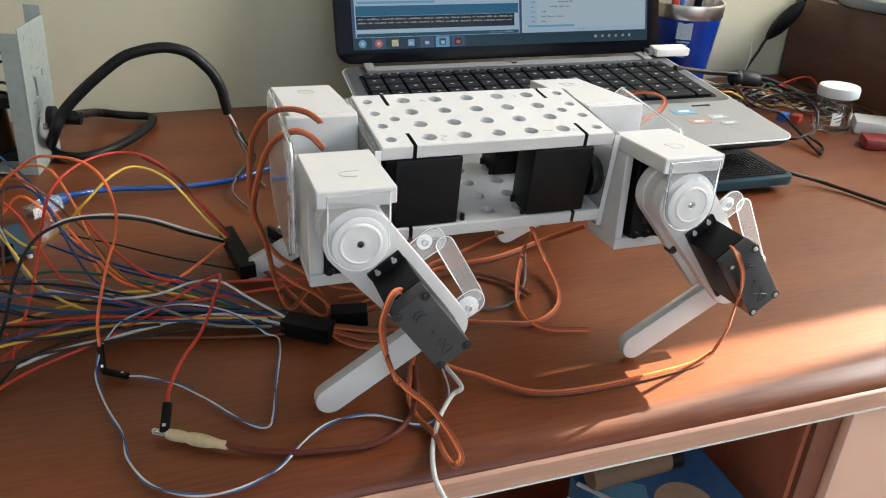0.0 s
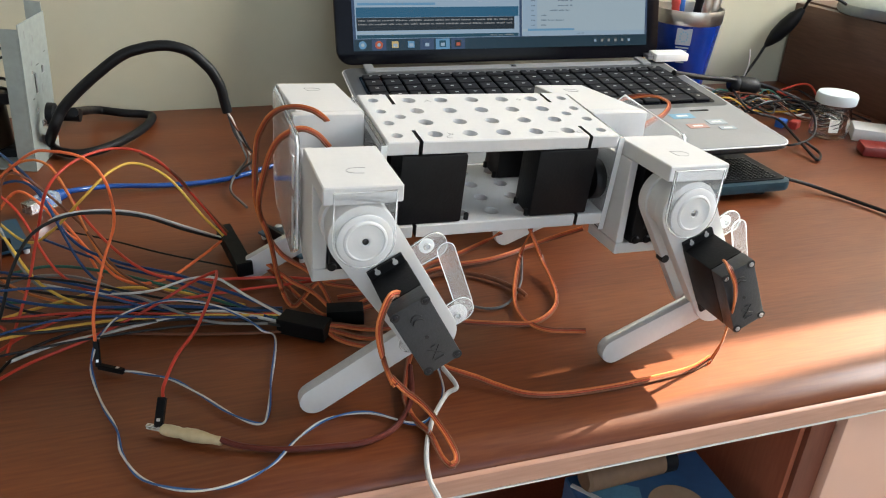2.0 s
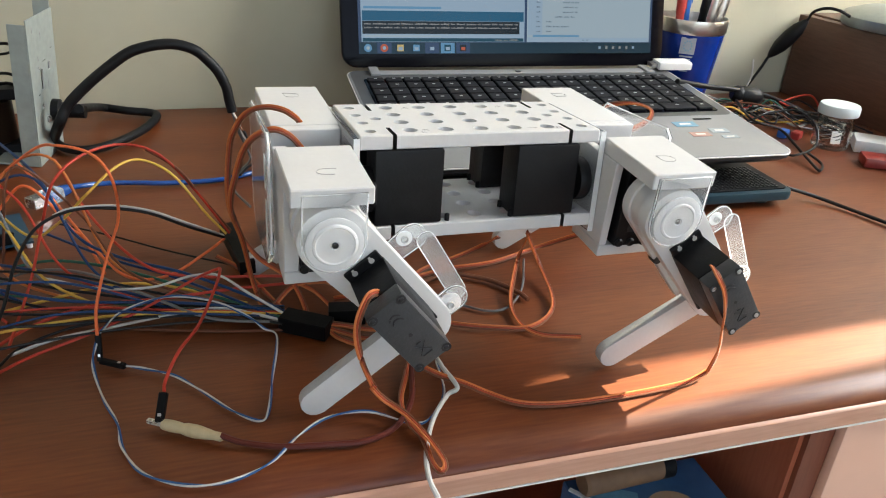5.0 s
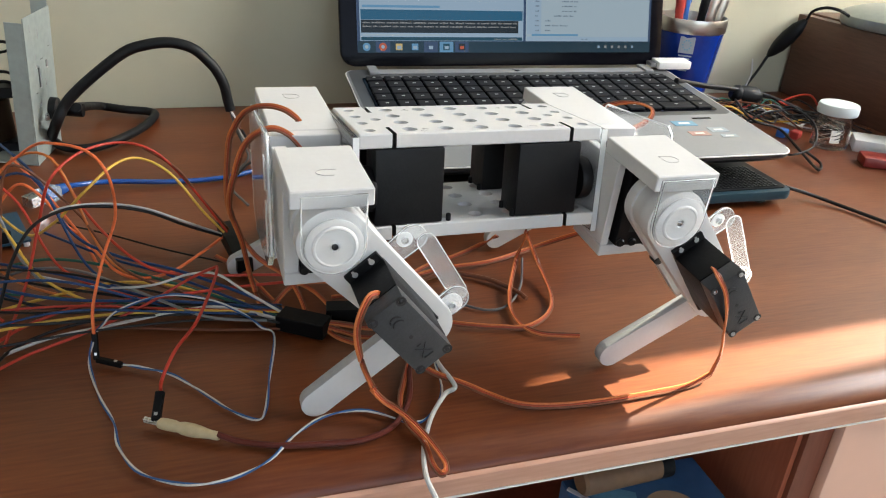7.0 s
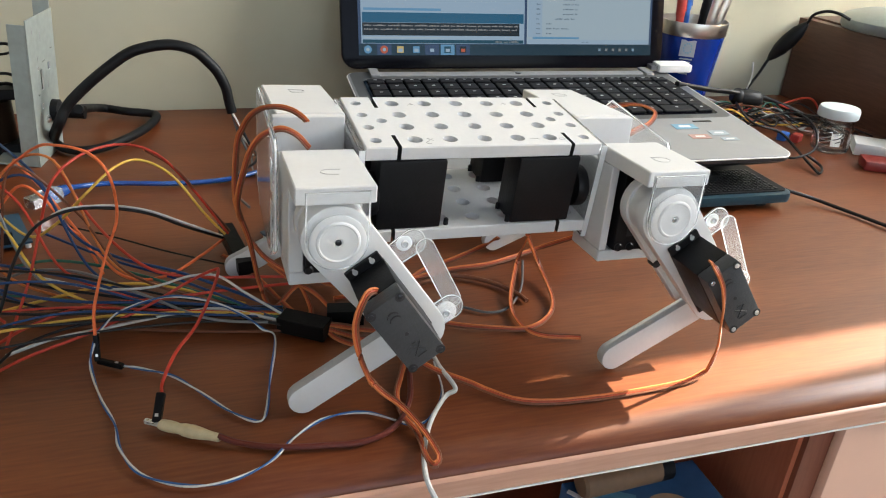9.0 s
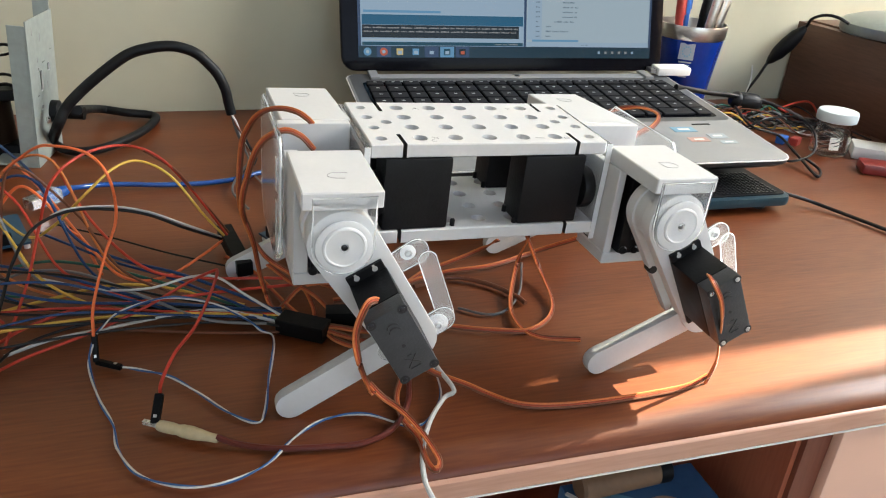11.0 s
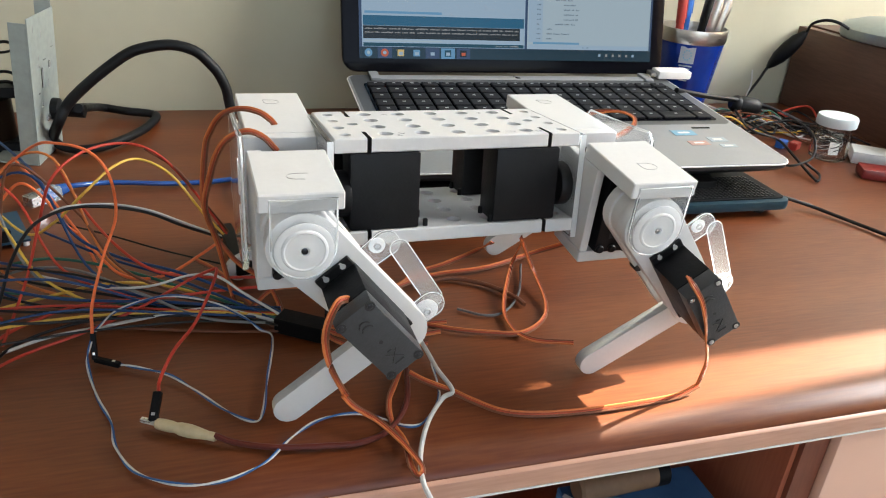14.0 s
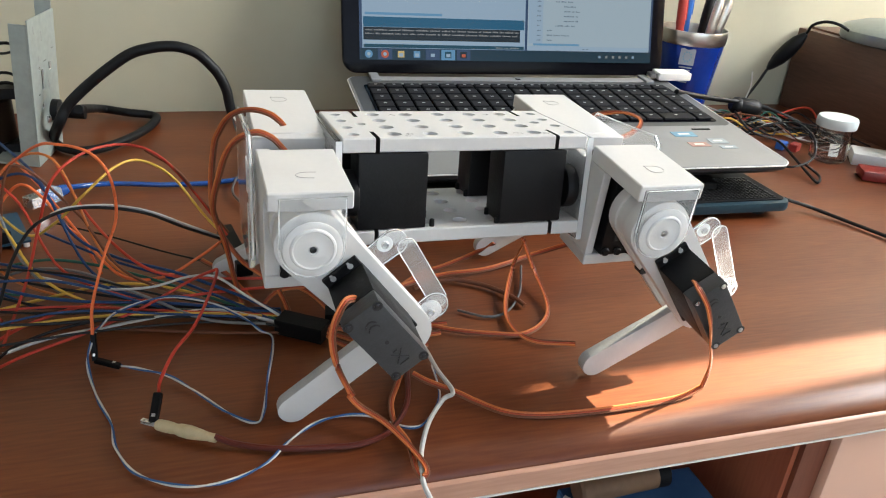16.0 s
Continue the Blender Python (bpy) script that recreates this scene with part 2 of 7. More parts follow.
def capsule_outline(x0, z0, r0, x1, z1, r1, steps=14):
    """The outline round two circles, seen from the side."""
    th = math.atan2(z1 - z0, x1 - x0)
    d = math.hypot(x1 - x0, z1 - z0)
    k = math.acos(max(-1, min(1, (r0 - r1) / d)))
    pts = [(x0 + r0 * math.cos(th + k + (2 * math.pi - 2 * k) * i / steps), z0 + r0 * math.sin(th + k + (2 * math.pi - 2 * k) * i / steps)) for i in range(steps + 1)]
    pts += [(x1 + r1 * math.cos(th - k + 2 * k * i / steps), z1 + r1 * math.sin(th - k + 2 * k * i / steps)) for i in range(steps + 1)]
    return pts


def turned(bm, profile, steps=32, at=(0, 0, 0), axis="z"):
    """A solid of revolution from (radius, height) pairs."""
    rings = []
    for r, h in profile:
        ring = []
        for i in range(steps):
            a = 2 * math.pi * i / steps
            c, s = r * math.cos(a), r * math.sin(a)
            v = {"z": (c, s, h), "y": (c, h, s), "x": (h, c, s)}[axis]
            ring.append(bm.verts.new(Vector(v) + Vector(at)))
        rings.append(ring)
    faces = []
    for a, b in zip(rings, rings[1:]):
        faces += [bm.faces.new((a[i], a[(i + 1) % steps], b[(i + 1) % steps], b[i])) for i in range(steps)]
    faces += [bm.faces.new(rings[0][::-1]), bm.faces.new(rings[-1])]
    bmesh.ops.recalc_face_normals(bm, faces=faces)
    return bm


def mesh_of(name, bm, mat, smooth=True):
    me = bpy.data.meshes.new(name)
    bm.to_mesh(me)
    bm.free()
    for m in (mat if isinstance(mat, (list, tuple)) else [mat]):
        me.materials.append(m)
    if smooth:
        me.polygons.foreach_set("use_smooth", [True] * len(me.polygons))
        me.set_sharp_from_angle(angle=radians(35))
    return me


def part(name, bm, mat, parent=None, label="", m=None, smooth=True):
    ob = new(name, mesh_of(name, bm, mat, smooth))
    if parent:
        ob.parent = parent
    if m:
        ob.matrix_basis = m
    if mat in (M["acrylic"], M["acrylic_scuffed"], M["acrylic_edge"], M["jar_glass"], M["clear_plug"]):
        ob.visible_shadow = False
    return tagged(ob, label)


def shared(name, me, parent, m):
    ob = new(name, me)
    ob.parent, ob.matrix_basis = parent, m
    return ob


def thing(name, label, category, m=None, group="", kind=""):
    ob = tagged(new(name), label, category, group, kind)
    if m:
        ob.matrix_basis = m
    return ob


def structure(name, bm, mat, label, category, m=None):
    return tagged(part(name, bm, mat, None, "", m), label, category, "", "structure")


def smooth_path(points, n=8):
    """A soft line through a few points (Catmull-Rom)."""
    p = [Vector(q) for q in points]
    p = [p[0] * 2 - p[1], *p, p[-1] * 2 - p[-2]]
    out = []
    for a, b, c, d in zip(p, p[1:], p[2:], p[3:]):
        for i in range(n):
            t = i / n
            out.append(0.5 * (2 * b + (c - a) * t + (2 * a - 5 * b + 4 * c - d) * t * t + (3 * b - a - 3 * c + d) * t ** 3))
    return out + [p[-2]]


def tube(bm, path, r, sides=8):
    """A round tube along a line."""
    up, rings = Vector((0, 0, 1)), []
    for i, q in enumerate(path):
        d = (path[min(i + 1, len(path) - 1)] - path[max(i - 1, 0)]).normalized()
        u = d.cross(up)
        u = u.normalized() if u.length > 1e-3 else Vector((1, 0, 0))
        v = u.cross(d)
        up = v.copy() if abs(d.z) > 0.9 else Vector((0, 0, 1))
        rings.append([bm.verts.new(q + (u * math.cos(2 * math.pi * k / sides) + v * math.sin(2 * math.pi * k / sides)) * r) for k in range(sides)])
    for a, b in zip(rings, rings[1:]):
        for k in range(sides):
            bm.faces.new((a[k], a[(k + 1) % sides], b[(k + 1) % sides], b[k]))
    bm.faces.new(rings[0][::-1])
    bm.faces.new(rings[-1])
    return bm


def cut(name, bm, holes, mat, parent, label=""):
    """A sheet with real holes through it."""
    a, b = new("sheet", mesh_of("sheet", bm, mat, False)), new("cutter", mesh_of("cutter", holes, [M["cut_edge"], M["slot_shade"]], False))
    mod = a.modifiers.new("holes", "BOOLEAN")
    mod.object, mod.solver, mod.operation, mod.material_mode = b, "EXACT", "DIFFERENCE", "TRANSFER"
    me = bpy.data.meshes.new_from_object(a.evaluated_get(bpy.context.evaluated_depsgraph_get()))
    bpy.data.objects.remove(a), bpy.data.objects.remove(b)
    me.polygons.foreach_set("use_smooth", [True] * len(me.polygons))
    me.set_sharp_from_angle(angle=radians(35))
    ob = new(name, me)
    ob.parent = parent
    return tagged(ob, label)


# ---- the room ----
FRONT, BACK, FLOOR_Z = 0.247, 0.862, -0.74
structure("floor", box(bmesh.new(), -1.6, 2.1, -2.2, 1.0, FLOOR_Z - 0.1, FLOOR_Z), M["floor_tile"], "plain brownish tiled floor under the desk", "floor")
structure("ceiling", box(bmesh.new(), -1.6, 2.1, -2.2, 1.0, 1.9, 2.0), M["room_paint"], "plain white painted ceiling", "ceiling")
structure("wall_north", box(bmesh.new(), -1.6, 2.1, BACK, BACK + 0.12, FLOOR_Z, 1.9), M["wall_paint"], "cream painted wall behind the desk", "wall")
structure("wall_west", box(bmesh.new(), -1.7, -1.6, -2.2, 1.0, FLOOR_Z, 1.9), M["room_paint"], "plain cream painted side wall", "wall")


def wall_with_opening(name, along, at, thick, lo, hi, o0, o1, z0, z1, label):
    bm = bmesh.new()
    def slab(a, b, c, d):
        if along == "x":
            box(bm, a, b, at, at + thick, c, d)
        else:
            box(bm, at, at + thick, a, b, c, d)
    slab(lo, o0, FLOOR_Z, 1.9), slab(o1, hi, FLOOR_Z, 1.9), slab(o0, o1, FLOOR_Z, z0), slab(o0, o1, z1, 1.9)
    return structure(name, bm, M["room_paint"], label, "wall")


wall_with_opening("wall_south", "x", -2.05, 0.12, -1.6, 2.1, -0.65, 1.35, 0.0, 1.5, "cream painted wall with a wide window opening")
wall_with_opening("wall_east", "y", 1.85, 0.12, -2.2, 1.0, -0.8, 0.80, 0.3, 1.45, "cream painted wall with a curtained window")


def curtain(edge, far):
    """An unseen cloth in soft folds, its free edge set slightly aslant to shape the sun patch."""
    bm = bmesh.new()
    cols, rows, grid = 60, 8, []
    for j in range(rows + 1):
        z = 0.2 + 1.35 * j / rows
        e = edge[0] + (edge[1] - edge[0]) * (z - 0.80) / 0.51
        grid.append([bm.verts.new((1.80 + 0.012 * math.sin(i * 0.9) * min(1, i / 6), e + (far - e) * i / cols, z)) for i in range(cols + 1)])
    faces = [bm.faces.new((grid[j][i], grid[j][i + 1], grid[j + 1][i + 1], grid[j + 1][i])) for j in range(rows) for i in range(cols)]
    bmesh.ops.solidify(bm, geom=faces, thickness=0.003)
    return bm


# both curtains are out of view, added to cut the sun to a strip
structure("sun_mask_south", curtain((0.4005, 0.4085), -0.95), M["curtain_cloth"], "unseen beige curtain added to bound the sun patch", "curtain")
structure("sun_mask_north", curtain((0.421, 0.451), 0.95), M["curtain_cloth"], "unseen beige curtain added for the sun patch's far edge", "curtain")
# the pelmet, unseen too, is added to close the gap above
structure("pelmet", box(bmesh.new(), 1.76, 1.845, -0.95, 0.95, 1.315, 1.56, 0.004), M["room_paint"], "unseen painted pelmet board added to end the sun patch", "pelmet")

# ---- the desk ----
desk = thing("desk", "reddish brown veneered wooden desk with a paler front edge", "desk", pose(0, 0, 0), kind="")
top = [(BACK - 0.003, -0.022), (BACK - 0.003, 0.0), (0.270, 0.0), (0.2655, -0.0006), (0.2610, -0.0022), (0.2565, -0.0052), (0.2540, -0.0080), (0.2530, -0.0098), (0.2530, -0.022)]
part("desktop", prism(bmesh.new(), top, -1.3, 1.5, "x"), M["desk_wood"], desk, "reddish brown varnished desktop")
part("edge_band", prism(bmesh.new(), [(0.2529, -0.0225), (0.2512, -0.0225), (0.2508, -0.0220), (0.2508, -0.0110), (0.2514, -0.0102), (0.2529, -0.0097)], -1.3, 1.5, "x"), M["edge_wood"], desk, "paler wooden front edge band")
# strip added under the band, its white standing in for a bright glint
part("edge_glint", prism(bmesh.new(), [(0.2535, -0.0240), (0.2512, -0.0240), (0.2506, -0.0236), (0.2506, -0.0226), (0.2535, -0.0226)], -1.3, 1.5, "x"), M["white_plastic"], desk, "thin white strip painted in for the edge glint")
part("back_panel", box(bmesh.new(), -1.3, 1.5, 0.80, 0.815, FLOOR_Z, -0.0225), M["red_wood"], desk, "dark wooden back panel")
part("under_shelf", box(bmesh.new(), -0.9, 0.3230, 0.258, 0.80, -0.30, -0.28, 0.002), M["red_wood"], desk, "wooden shelf under the desktop")
unit = thing("drawer_unit", "reddish brown wooden drawer unit under the desktop", "drawer unit")
part("side_panel", box(bmesh.new(), 0.3235, 0.3272, 0.2660, 0.80, FLOOR_Z, -0.0245), M["red_wood"], unit, "reddish wooden side panel")
part("stile", box(bmesh.new(), 0.3276, 0.3462, 0.2625, 0.80, FLOOR_Z, -0.0245), M["shaded_red_wood"], unit, "reddish wooden stile with a chipped edge, darkened for shade")
for z0, z1 in ((-0.235, -0.026), (-0.47, -0.239), (-0.735, -0.474)):
    part("drawer_front", box(bmesh.new(), 0.3465, 0.86, 0.2560, 0.2635, z0, z1, 0.002), M["drawer_wood"], unit, "pale wooden drawer front")
part("carcass", box(bmesh.new(), 0.362, 0.86, 0.264, 0.79, FLOOR_Z, -0.026), M["red_wood"], unit)

raised = thing("desk_shelf_box", "low dark brown wooden box standing on the desk", "shelf box")
part("side_board", box(bmesh.new(), 0.770, 0.786, 0.40, 0.858, 0.0, 0.108, 0.0012), M["dark_wood"], raised)
part("top_board", box(bmesh.new(), 0.788, 1.25, 0.40, 0.858, 0.094, 0.110, 0.0012), M["dark_wood"], raised)
part("front_board", box(bmesh.new(), 0.788, 1.25, 0.402, 0.416, 0.0, 0.093, 0.0012), M["dark_wood"], raised)

# ---- the robot: origin at the middle of its top sheet ----
robot = thing("quadruped_robot", "white hand-built four-legged robot with black servos standing on the desk", "robot")
LEN, WID, TH, GAP = 0.1346, 0.0707, 0.0074, 0.0407
AXIS_Y, AXIS_Z = 0.0245, -0.0306          # hip axis, mirrored for the far side
KX, KY, KZ = 0.0895, 0.0863, -0.0297      # leg pivot
JX, JZ, SHIN, EXT, CRANK = 0.0375, -0.0545, 0.0588, 0.0278, 0.0358
PX, PZ = 0.0334, -0.0625                  # knee pin
OVER, REACH = 0.0065, 0.0110             # how far lever and crank run on past their screws
LEAN = math.degrees(math.atan2(JZ, JX))


def sheet(z, name):
    """A foam sheet with its grid of holes and four saw cuts."""
    bm, holes = bmesh.new(), bmesh.new()
    near = -WID / 2 + (0.0015 if z == 0 else -0.0008)
    box(bm, -LEN / 2, LEN / 2, near, WID / 2, z - TH, z, 0.0006, 1)
    def hole(x, y, r):
        bmesh.ops.create_cone(holes, cap_ends=True, segments=24, radius1=r, radius2=r, depth=0.03, matrix=Matrix.Translation((x, y, z - TH / 2)))
    for i in range(5):
        for j in range(4):
            hole(-0.039 + 0.0195 * i, -0.0247 + 0.0166 * j, 0.0041)
    for s in (-1, 1):
        for j in range(4):
            hole(s * 0.060, -0.0252 + 0.0169 * j, 0.0031)
        hole(s * 0.0510, 0.0003, 0.0031)
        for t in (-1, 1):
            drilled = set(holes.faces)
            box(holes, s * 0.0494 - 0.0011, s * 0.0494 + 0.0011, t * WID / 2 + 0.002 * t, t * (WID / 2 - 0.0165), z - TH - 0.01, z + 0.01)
            # the walls of this saw cut take the painted shade
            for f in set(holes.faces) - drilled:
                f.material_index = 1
    return cut(name, bm, holes, M["foam_white"], robot, "white foam sheet with drilled holes")


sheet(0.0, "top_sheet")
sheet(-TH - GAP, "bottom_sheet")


def stroke(points, parent, name="pencil_mark", r=0.00016):
    part(name, tube(bmesh.new(), smooth_path(points, 4), r, 5), M["pencil"], parent)


# pencilled letters and ticks on the top sheet
stroke([(-0.0300, 0.0222, 0), (-0.0282, 0.0252, 0)], robot)
stroke([(-0.0282, 0.0252, 0), (-0.0262, 0.0220, 0)], robot)
stroke([(-0.0292, 0.0236, 0), (-0.0270, 0.0233, 0)], robot)
stroke([(-0.0320, -0.0272, 0), (-0.0337, -0.0282, 0), (-0.0334, -0.0300, 0), (-0.0314, -0.0300, 0)], robot)
stroke([(-0.0322, -0.0235, 0), (-0.0292, -0.0265, 0)], robot)
stroke([(-0.0317, -0.0262, 0), (-0.0289, -0.0240, 0)], robot)
stroke([(0.0285, 0.0232, 0), (0.0300, 0.0252, 0), (0.0315, 0.0235, 0), (0.0295, 0.0225, 0)], robot)
stroke([(0.0265, -0.0258, 0), (0.0300, -0.0262, 0), (0.0320, -0.0272, 0)], robot)
stroke([(0.0440, -0.0260, 0), (0.0465, -0.0262, 0), (0.0468, -0.0280, 0), (0.0440, -0.0282, 0), (0.0440, -0.0260, 0)], robot)


def body_servo(sx, sy):
    """A standard servo lying between the sheets, its horn towards the body's end."""
    x0 = 0.0190 if sx > 0 else 0.0228
    x1 = x0 + 0.0365
    y0, y1 = WID / 2 - 0.0210, WID / 2 - 0.0002
    bm = bmesh.new()
    box(bm, sx * x0, sx * x1, sy * y0, sy * y1, -TH - GAP + 0.0003, -TH - 0.0003, 0.0012)
    case = part("servo_case", bm, M["servo_black"], robot, "black plastic servo case")
    bm = bmesh.new()
    box(bm, sx * 0.0445, sx * 0.0470, sy * (y0 + 0.001), sy * (y1 - 0.001), -TH - GAP + 0.0001, -TH - 0.0001)
    part("mounting_flange", bm, M["servo_black"], case)
    bm = bmesh.new()
    turned(bm, [(0.0118, 0.0584), (0.0122, 0.0590), (0.0122, 0.0640), (0.0116, 0.0650)] if sx > 0 else [(0.0118, -0.0584), (0.0122, -0.0590), (0.0122, -0.0640), (0.0116, -0.0650)],
           28, (0, sy * AXIS_Y, AXIS_Z), "x")
    part("servo_horn", bm, M["servo_black"], case, "round black servo horn")
    for dy in (y0 + 0.003, y1 - 0.003):
        bm = bmesh.new()
        turned(bm, [(0.0014, -TH - GAP), (0.0014, -TH - GAP + 0.0035), (0.0008, -TH - GAP + 0.004)], 10, (sx * 0.0185, sy * dy, 0))
        part("grommet", bm, M["servo_black"], case)


for sx in (-1, 1):
    for sy in (-1, 1):
        body_servo(sx, sy)
    # clear sheet closing the end of the body, with a frosted sawn edge
    x = sx * LEN / 2
    bm = box(bmesh.new(), x + sx * 0.0003, x + sx * 0.0032, -WID / 2 + 0.0010, WID / 2 + 0.0005, -0.0600, -0.0012, 0.0003, 1)
    end = part("end_panel", bm, M["acrylic"], robot, "clear acrylic end panel")
    part("frosted_edge", box(bmesh.new(), x + sx * 0.0002, x + sx * 0.0033, -WID / 2 + 0.0003, -WID / 2 + 0.0008, -0.0600, -0.0012), M["acrylic_edge"], end)
    # outer clear sheet tying the hips of one end together
    x = sx * 0.1105
    y0, y1 = (-0.0380, 0.0370) if sx > 0 else (-0.0240, 0.0570)
    low = -0.050 if sx > 0 else -0.074
    outline = [(y0, low + 0.01), (y0 + 0.012, low), (y1 - 0.012, low), (y1, low + 0.012), (y1, -0.006), (y1 - 0.005, -0.001), (y0 + 0.004, -0.001), (y0, -0.005)]
    outer = part("outer_panel", prism(bmesh.new(), outline, x - 0.0014, x + 0.0014, "x"), M["acrylic"], robot, "clear acrylic outer panel")
    if sx < 0:
        for z0, z1 in ((-0.030, -0.012), (-0.066, -0.036)):
            part("tape_strip", box(bmesh.new(), x - 0.0017, x - 0.00145, -0.0205, -0.0160, z0, z1, 0.0002, 1), M["foam_white"], outer, "white tape strip")
    path = [Vector((x, y, z)) for y, z in outline[3:] + outline[:1]]
    part("frosted_edge", tube(bmesh.new(), path, 0.0007, 6), M["acrylic_edge"], outer)


def servo_label(parent, m):
    part("servo_label", box(bmesh.new(), -0.006, 0.006, -0.0004, 0, -0.008, 0.008, 0.0002, 1), M["servo_mark"], parent, "small dark servo label", m)


def make_hip(sx, sy):
    """One hip: white plates round a servo, with a letter block on top and a clear cheek in front of the leg pivot."""
    w0, w1 = (0.0713, 0.0760) if sx > 0 else (0.0995, 0.1070)
    hip = part("hip_bracket", box(bmesh.new(), sx * w0, sx * w1, sy * 0.0060, sy * 0.0470, -0.0635, -0.0126, 0.0005, 1), M["foam_white"], robot, "white hip bracket with a clear front cheek")
    cx, cz = (-0.0024, 0.0020) if (sx, sy) == (-1, 1) else (0.0, 0.0)
    part("cap_block", box(bmesh.new(), sx * (0.0715 + cx), sx * (0.1086 + cx), sy * (0.0300 if sy < 0 else 0.0052), sy * 0.0812, -0.0125 + cz, -0.0040 + cz, 0.0006, 1), M["foam_white"], hip, "white block with a pencilled letter")
    if sy > 0:
        part("inner_wall", box(bmesh.new(), sx * 0.0706, sx * (0.1086 if sx > 0 else 0.1088), -0.0020, 0.0046, -0.0560, -0.0042 + cz, 0.0005, 1), M["foam_white"], hip)
    part("foot_block", box(bmesh.new(), sx * (w0 if sx > 0 else 0.0740), sx * (0.1060 if sx > 0 else w1), sy * 0.0150, sy * 0.0470, -0.0708, -0.0637, 0.0006, 1), M["foam_white"], hip)
    servo = part("hip_servo", box(bmesh.new(), sx * 0.0790, sx * 0.1010, sy * 0.0130, sy * 0.0500, -0.0632, -0.0140, 0.0012), M["servo_black"], hip, "black hip servo", pose(0, 0, 0) if sx > 0 else pose(0.0022, 0, 0))
    part("servo_flange", box(bmesh.new(), sx * 0.0795, sx * 0.0985, sy * 0.0400, sy * 0.0425, -0.0634, -0.0130, 0.0004, 1), M["servo_black"], hip)
    for dx in (0.0815, 0.0890, 0.0975):
        part("grommet", turned(bmesh.new(), [(0.0022, -0.0501), (0.0026, -0.0510), (0.0018, -0.0522)] if sy < 0 else [(0.0022, 0.0501), (0.0026, 0.0510), (0.0018, 0.0522)], 12, (sx * dx, 0, -0.0605), "y"), M["servo_black"], hip)
    servo_label(hip, pose(sx * 0.0915, sy * 0.0502, -0.046, 0, 0, 0 if sy < 0 else 180))
    # clear cheek hanging from the block, rounded round the pivot
    wide = 0.0152 if sx > 0 else 0.0144
    out = [(sx * KX + wide * math.cos(math.pi + math.pi * i / 18), KZ + wide * math.sin(math.pi + math.pi * i / 18)) for i in range(19)]
    out += [(sx * KX + wide, -0.0062), (sx * KX - wide, -0.0062)]
    ya, yb = sorted((sy * (KY - 0.0051), sy * (KY - 0.0025)))
    part("clear_cheek", prism(bmesh.new(), out, ya, yb, "y"), M["acrylic"], hip, "clear acrylic cheek")
    path = [Vector((u, sy * (KY - 0.0038), v)) for u, v in out + out[:1]]
    part("frosted_edge", tube(bmesh.new(), path, 0.0006, 6), M["acrylic_edge"], hip)
    h = sy * (KY - 0.0024)
    rim = wide - 0.0012
    ring = [(rim, h), (rim, h + sy * 0.0005), (rim - 0.0008, h + sy * 0.0008), (0.0104, h + sy * 0.0008), (0.0099, h + sy * 0.0016), (0.0092, h + sy * 0.0018), (0.0086, h + sy * 0.0013), (0.0050, h + sy * 0.0011), (0.0034, h + sy * 0.0014), (0.0022, h + sy * 0.0014), (0.0016, h + sy * 0.0006)]
    part("pivot_disc", turned(bmesh.new(), ring, 44, (sx * KX, 0, KZ), "y"), M["horn_white"], hip, "milky plastic pivot disc")
    part("pivot_screw", turned(bmesh.new(), [(0.0015, h + sy * 0.0007), (0.0015, h + sy * 0.0012), (0.0008, h + sy * 0.0015)], 12, (sx * KX, 0, KZ), "y"), M["screw_dark" if sx < 0 else "steel"], hip)
    z = -0.0039 + cz
    x, y = sx * (0.0900 + cx), sy * 0.0622
    if (sx, sy) == (-1, -1):
        stroke([(x + 0.0055, y + 0.0030, z), (x - 0.0015, y + 0.0030, z), (x - 0.0042, y, z), (x - 0.002, y - 0.0028, z), (x + 0.0035, y - 0.0036, z)], hip, r=0.00016)
    else:
        stroke([(x - 0.004, y + 0.004, z), (x + 0.003, y + 0.003, z), (x + 0.005, y - 0.001, z), (x + 0.002, y - 0.004, z), (x - 0.003, y - 0.003, z), (x - 0.004, y + 0.004, z)], hip, r=0.00012)
    return hip


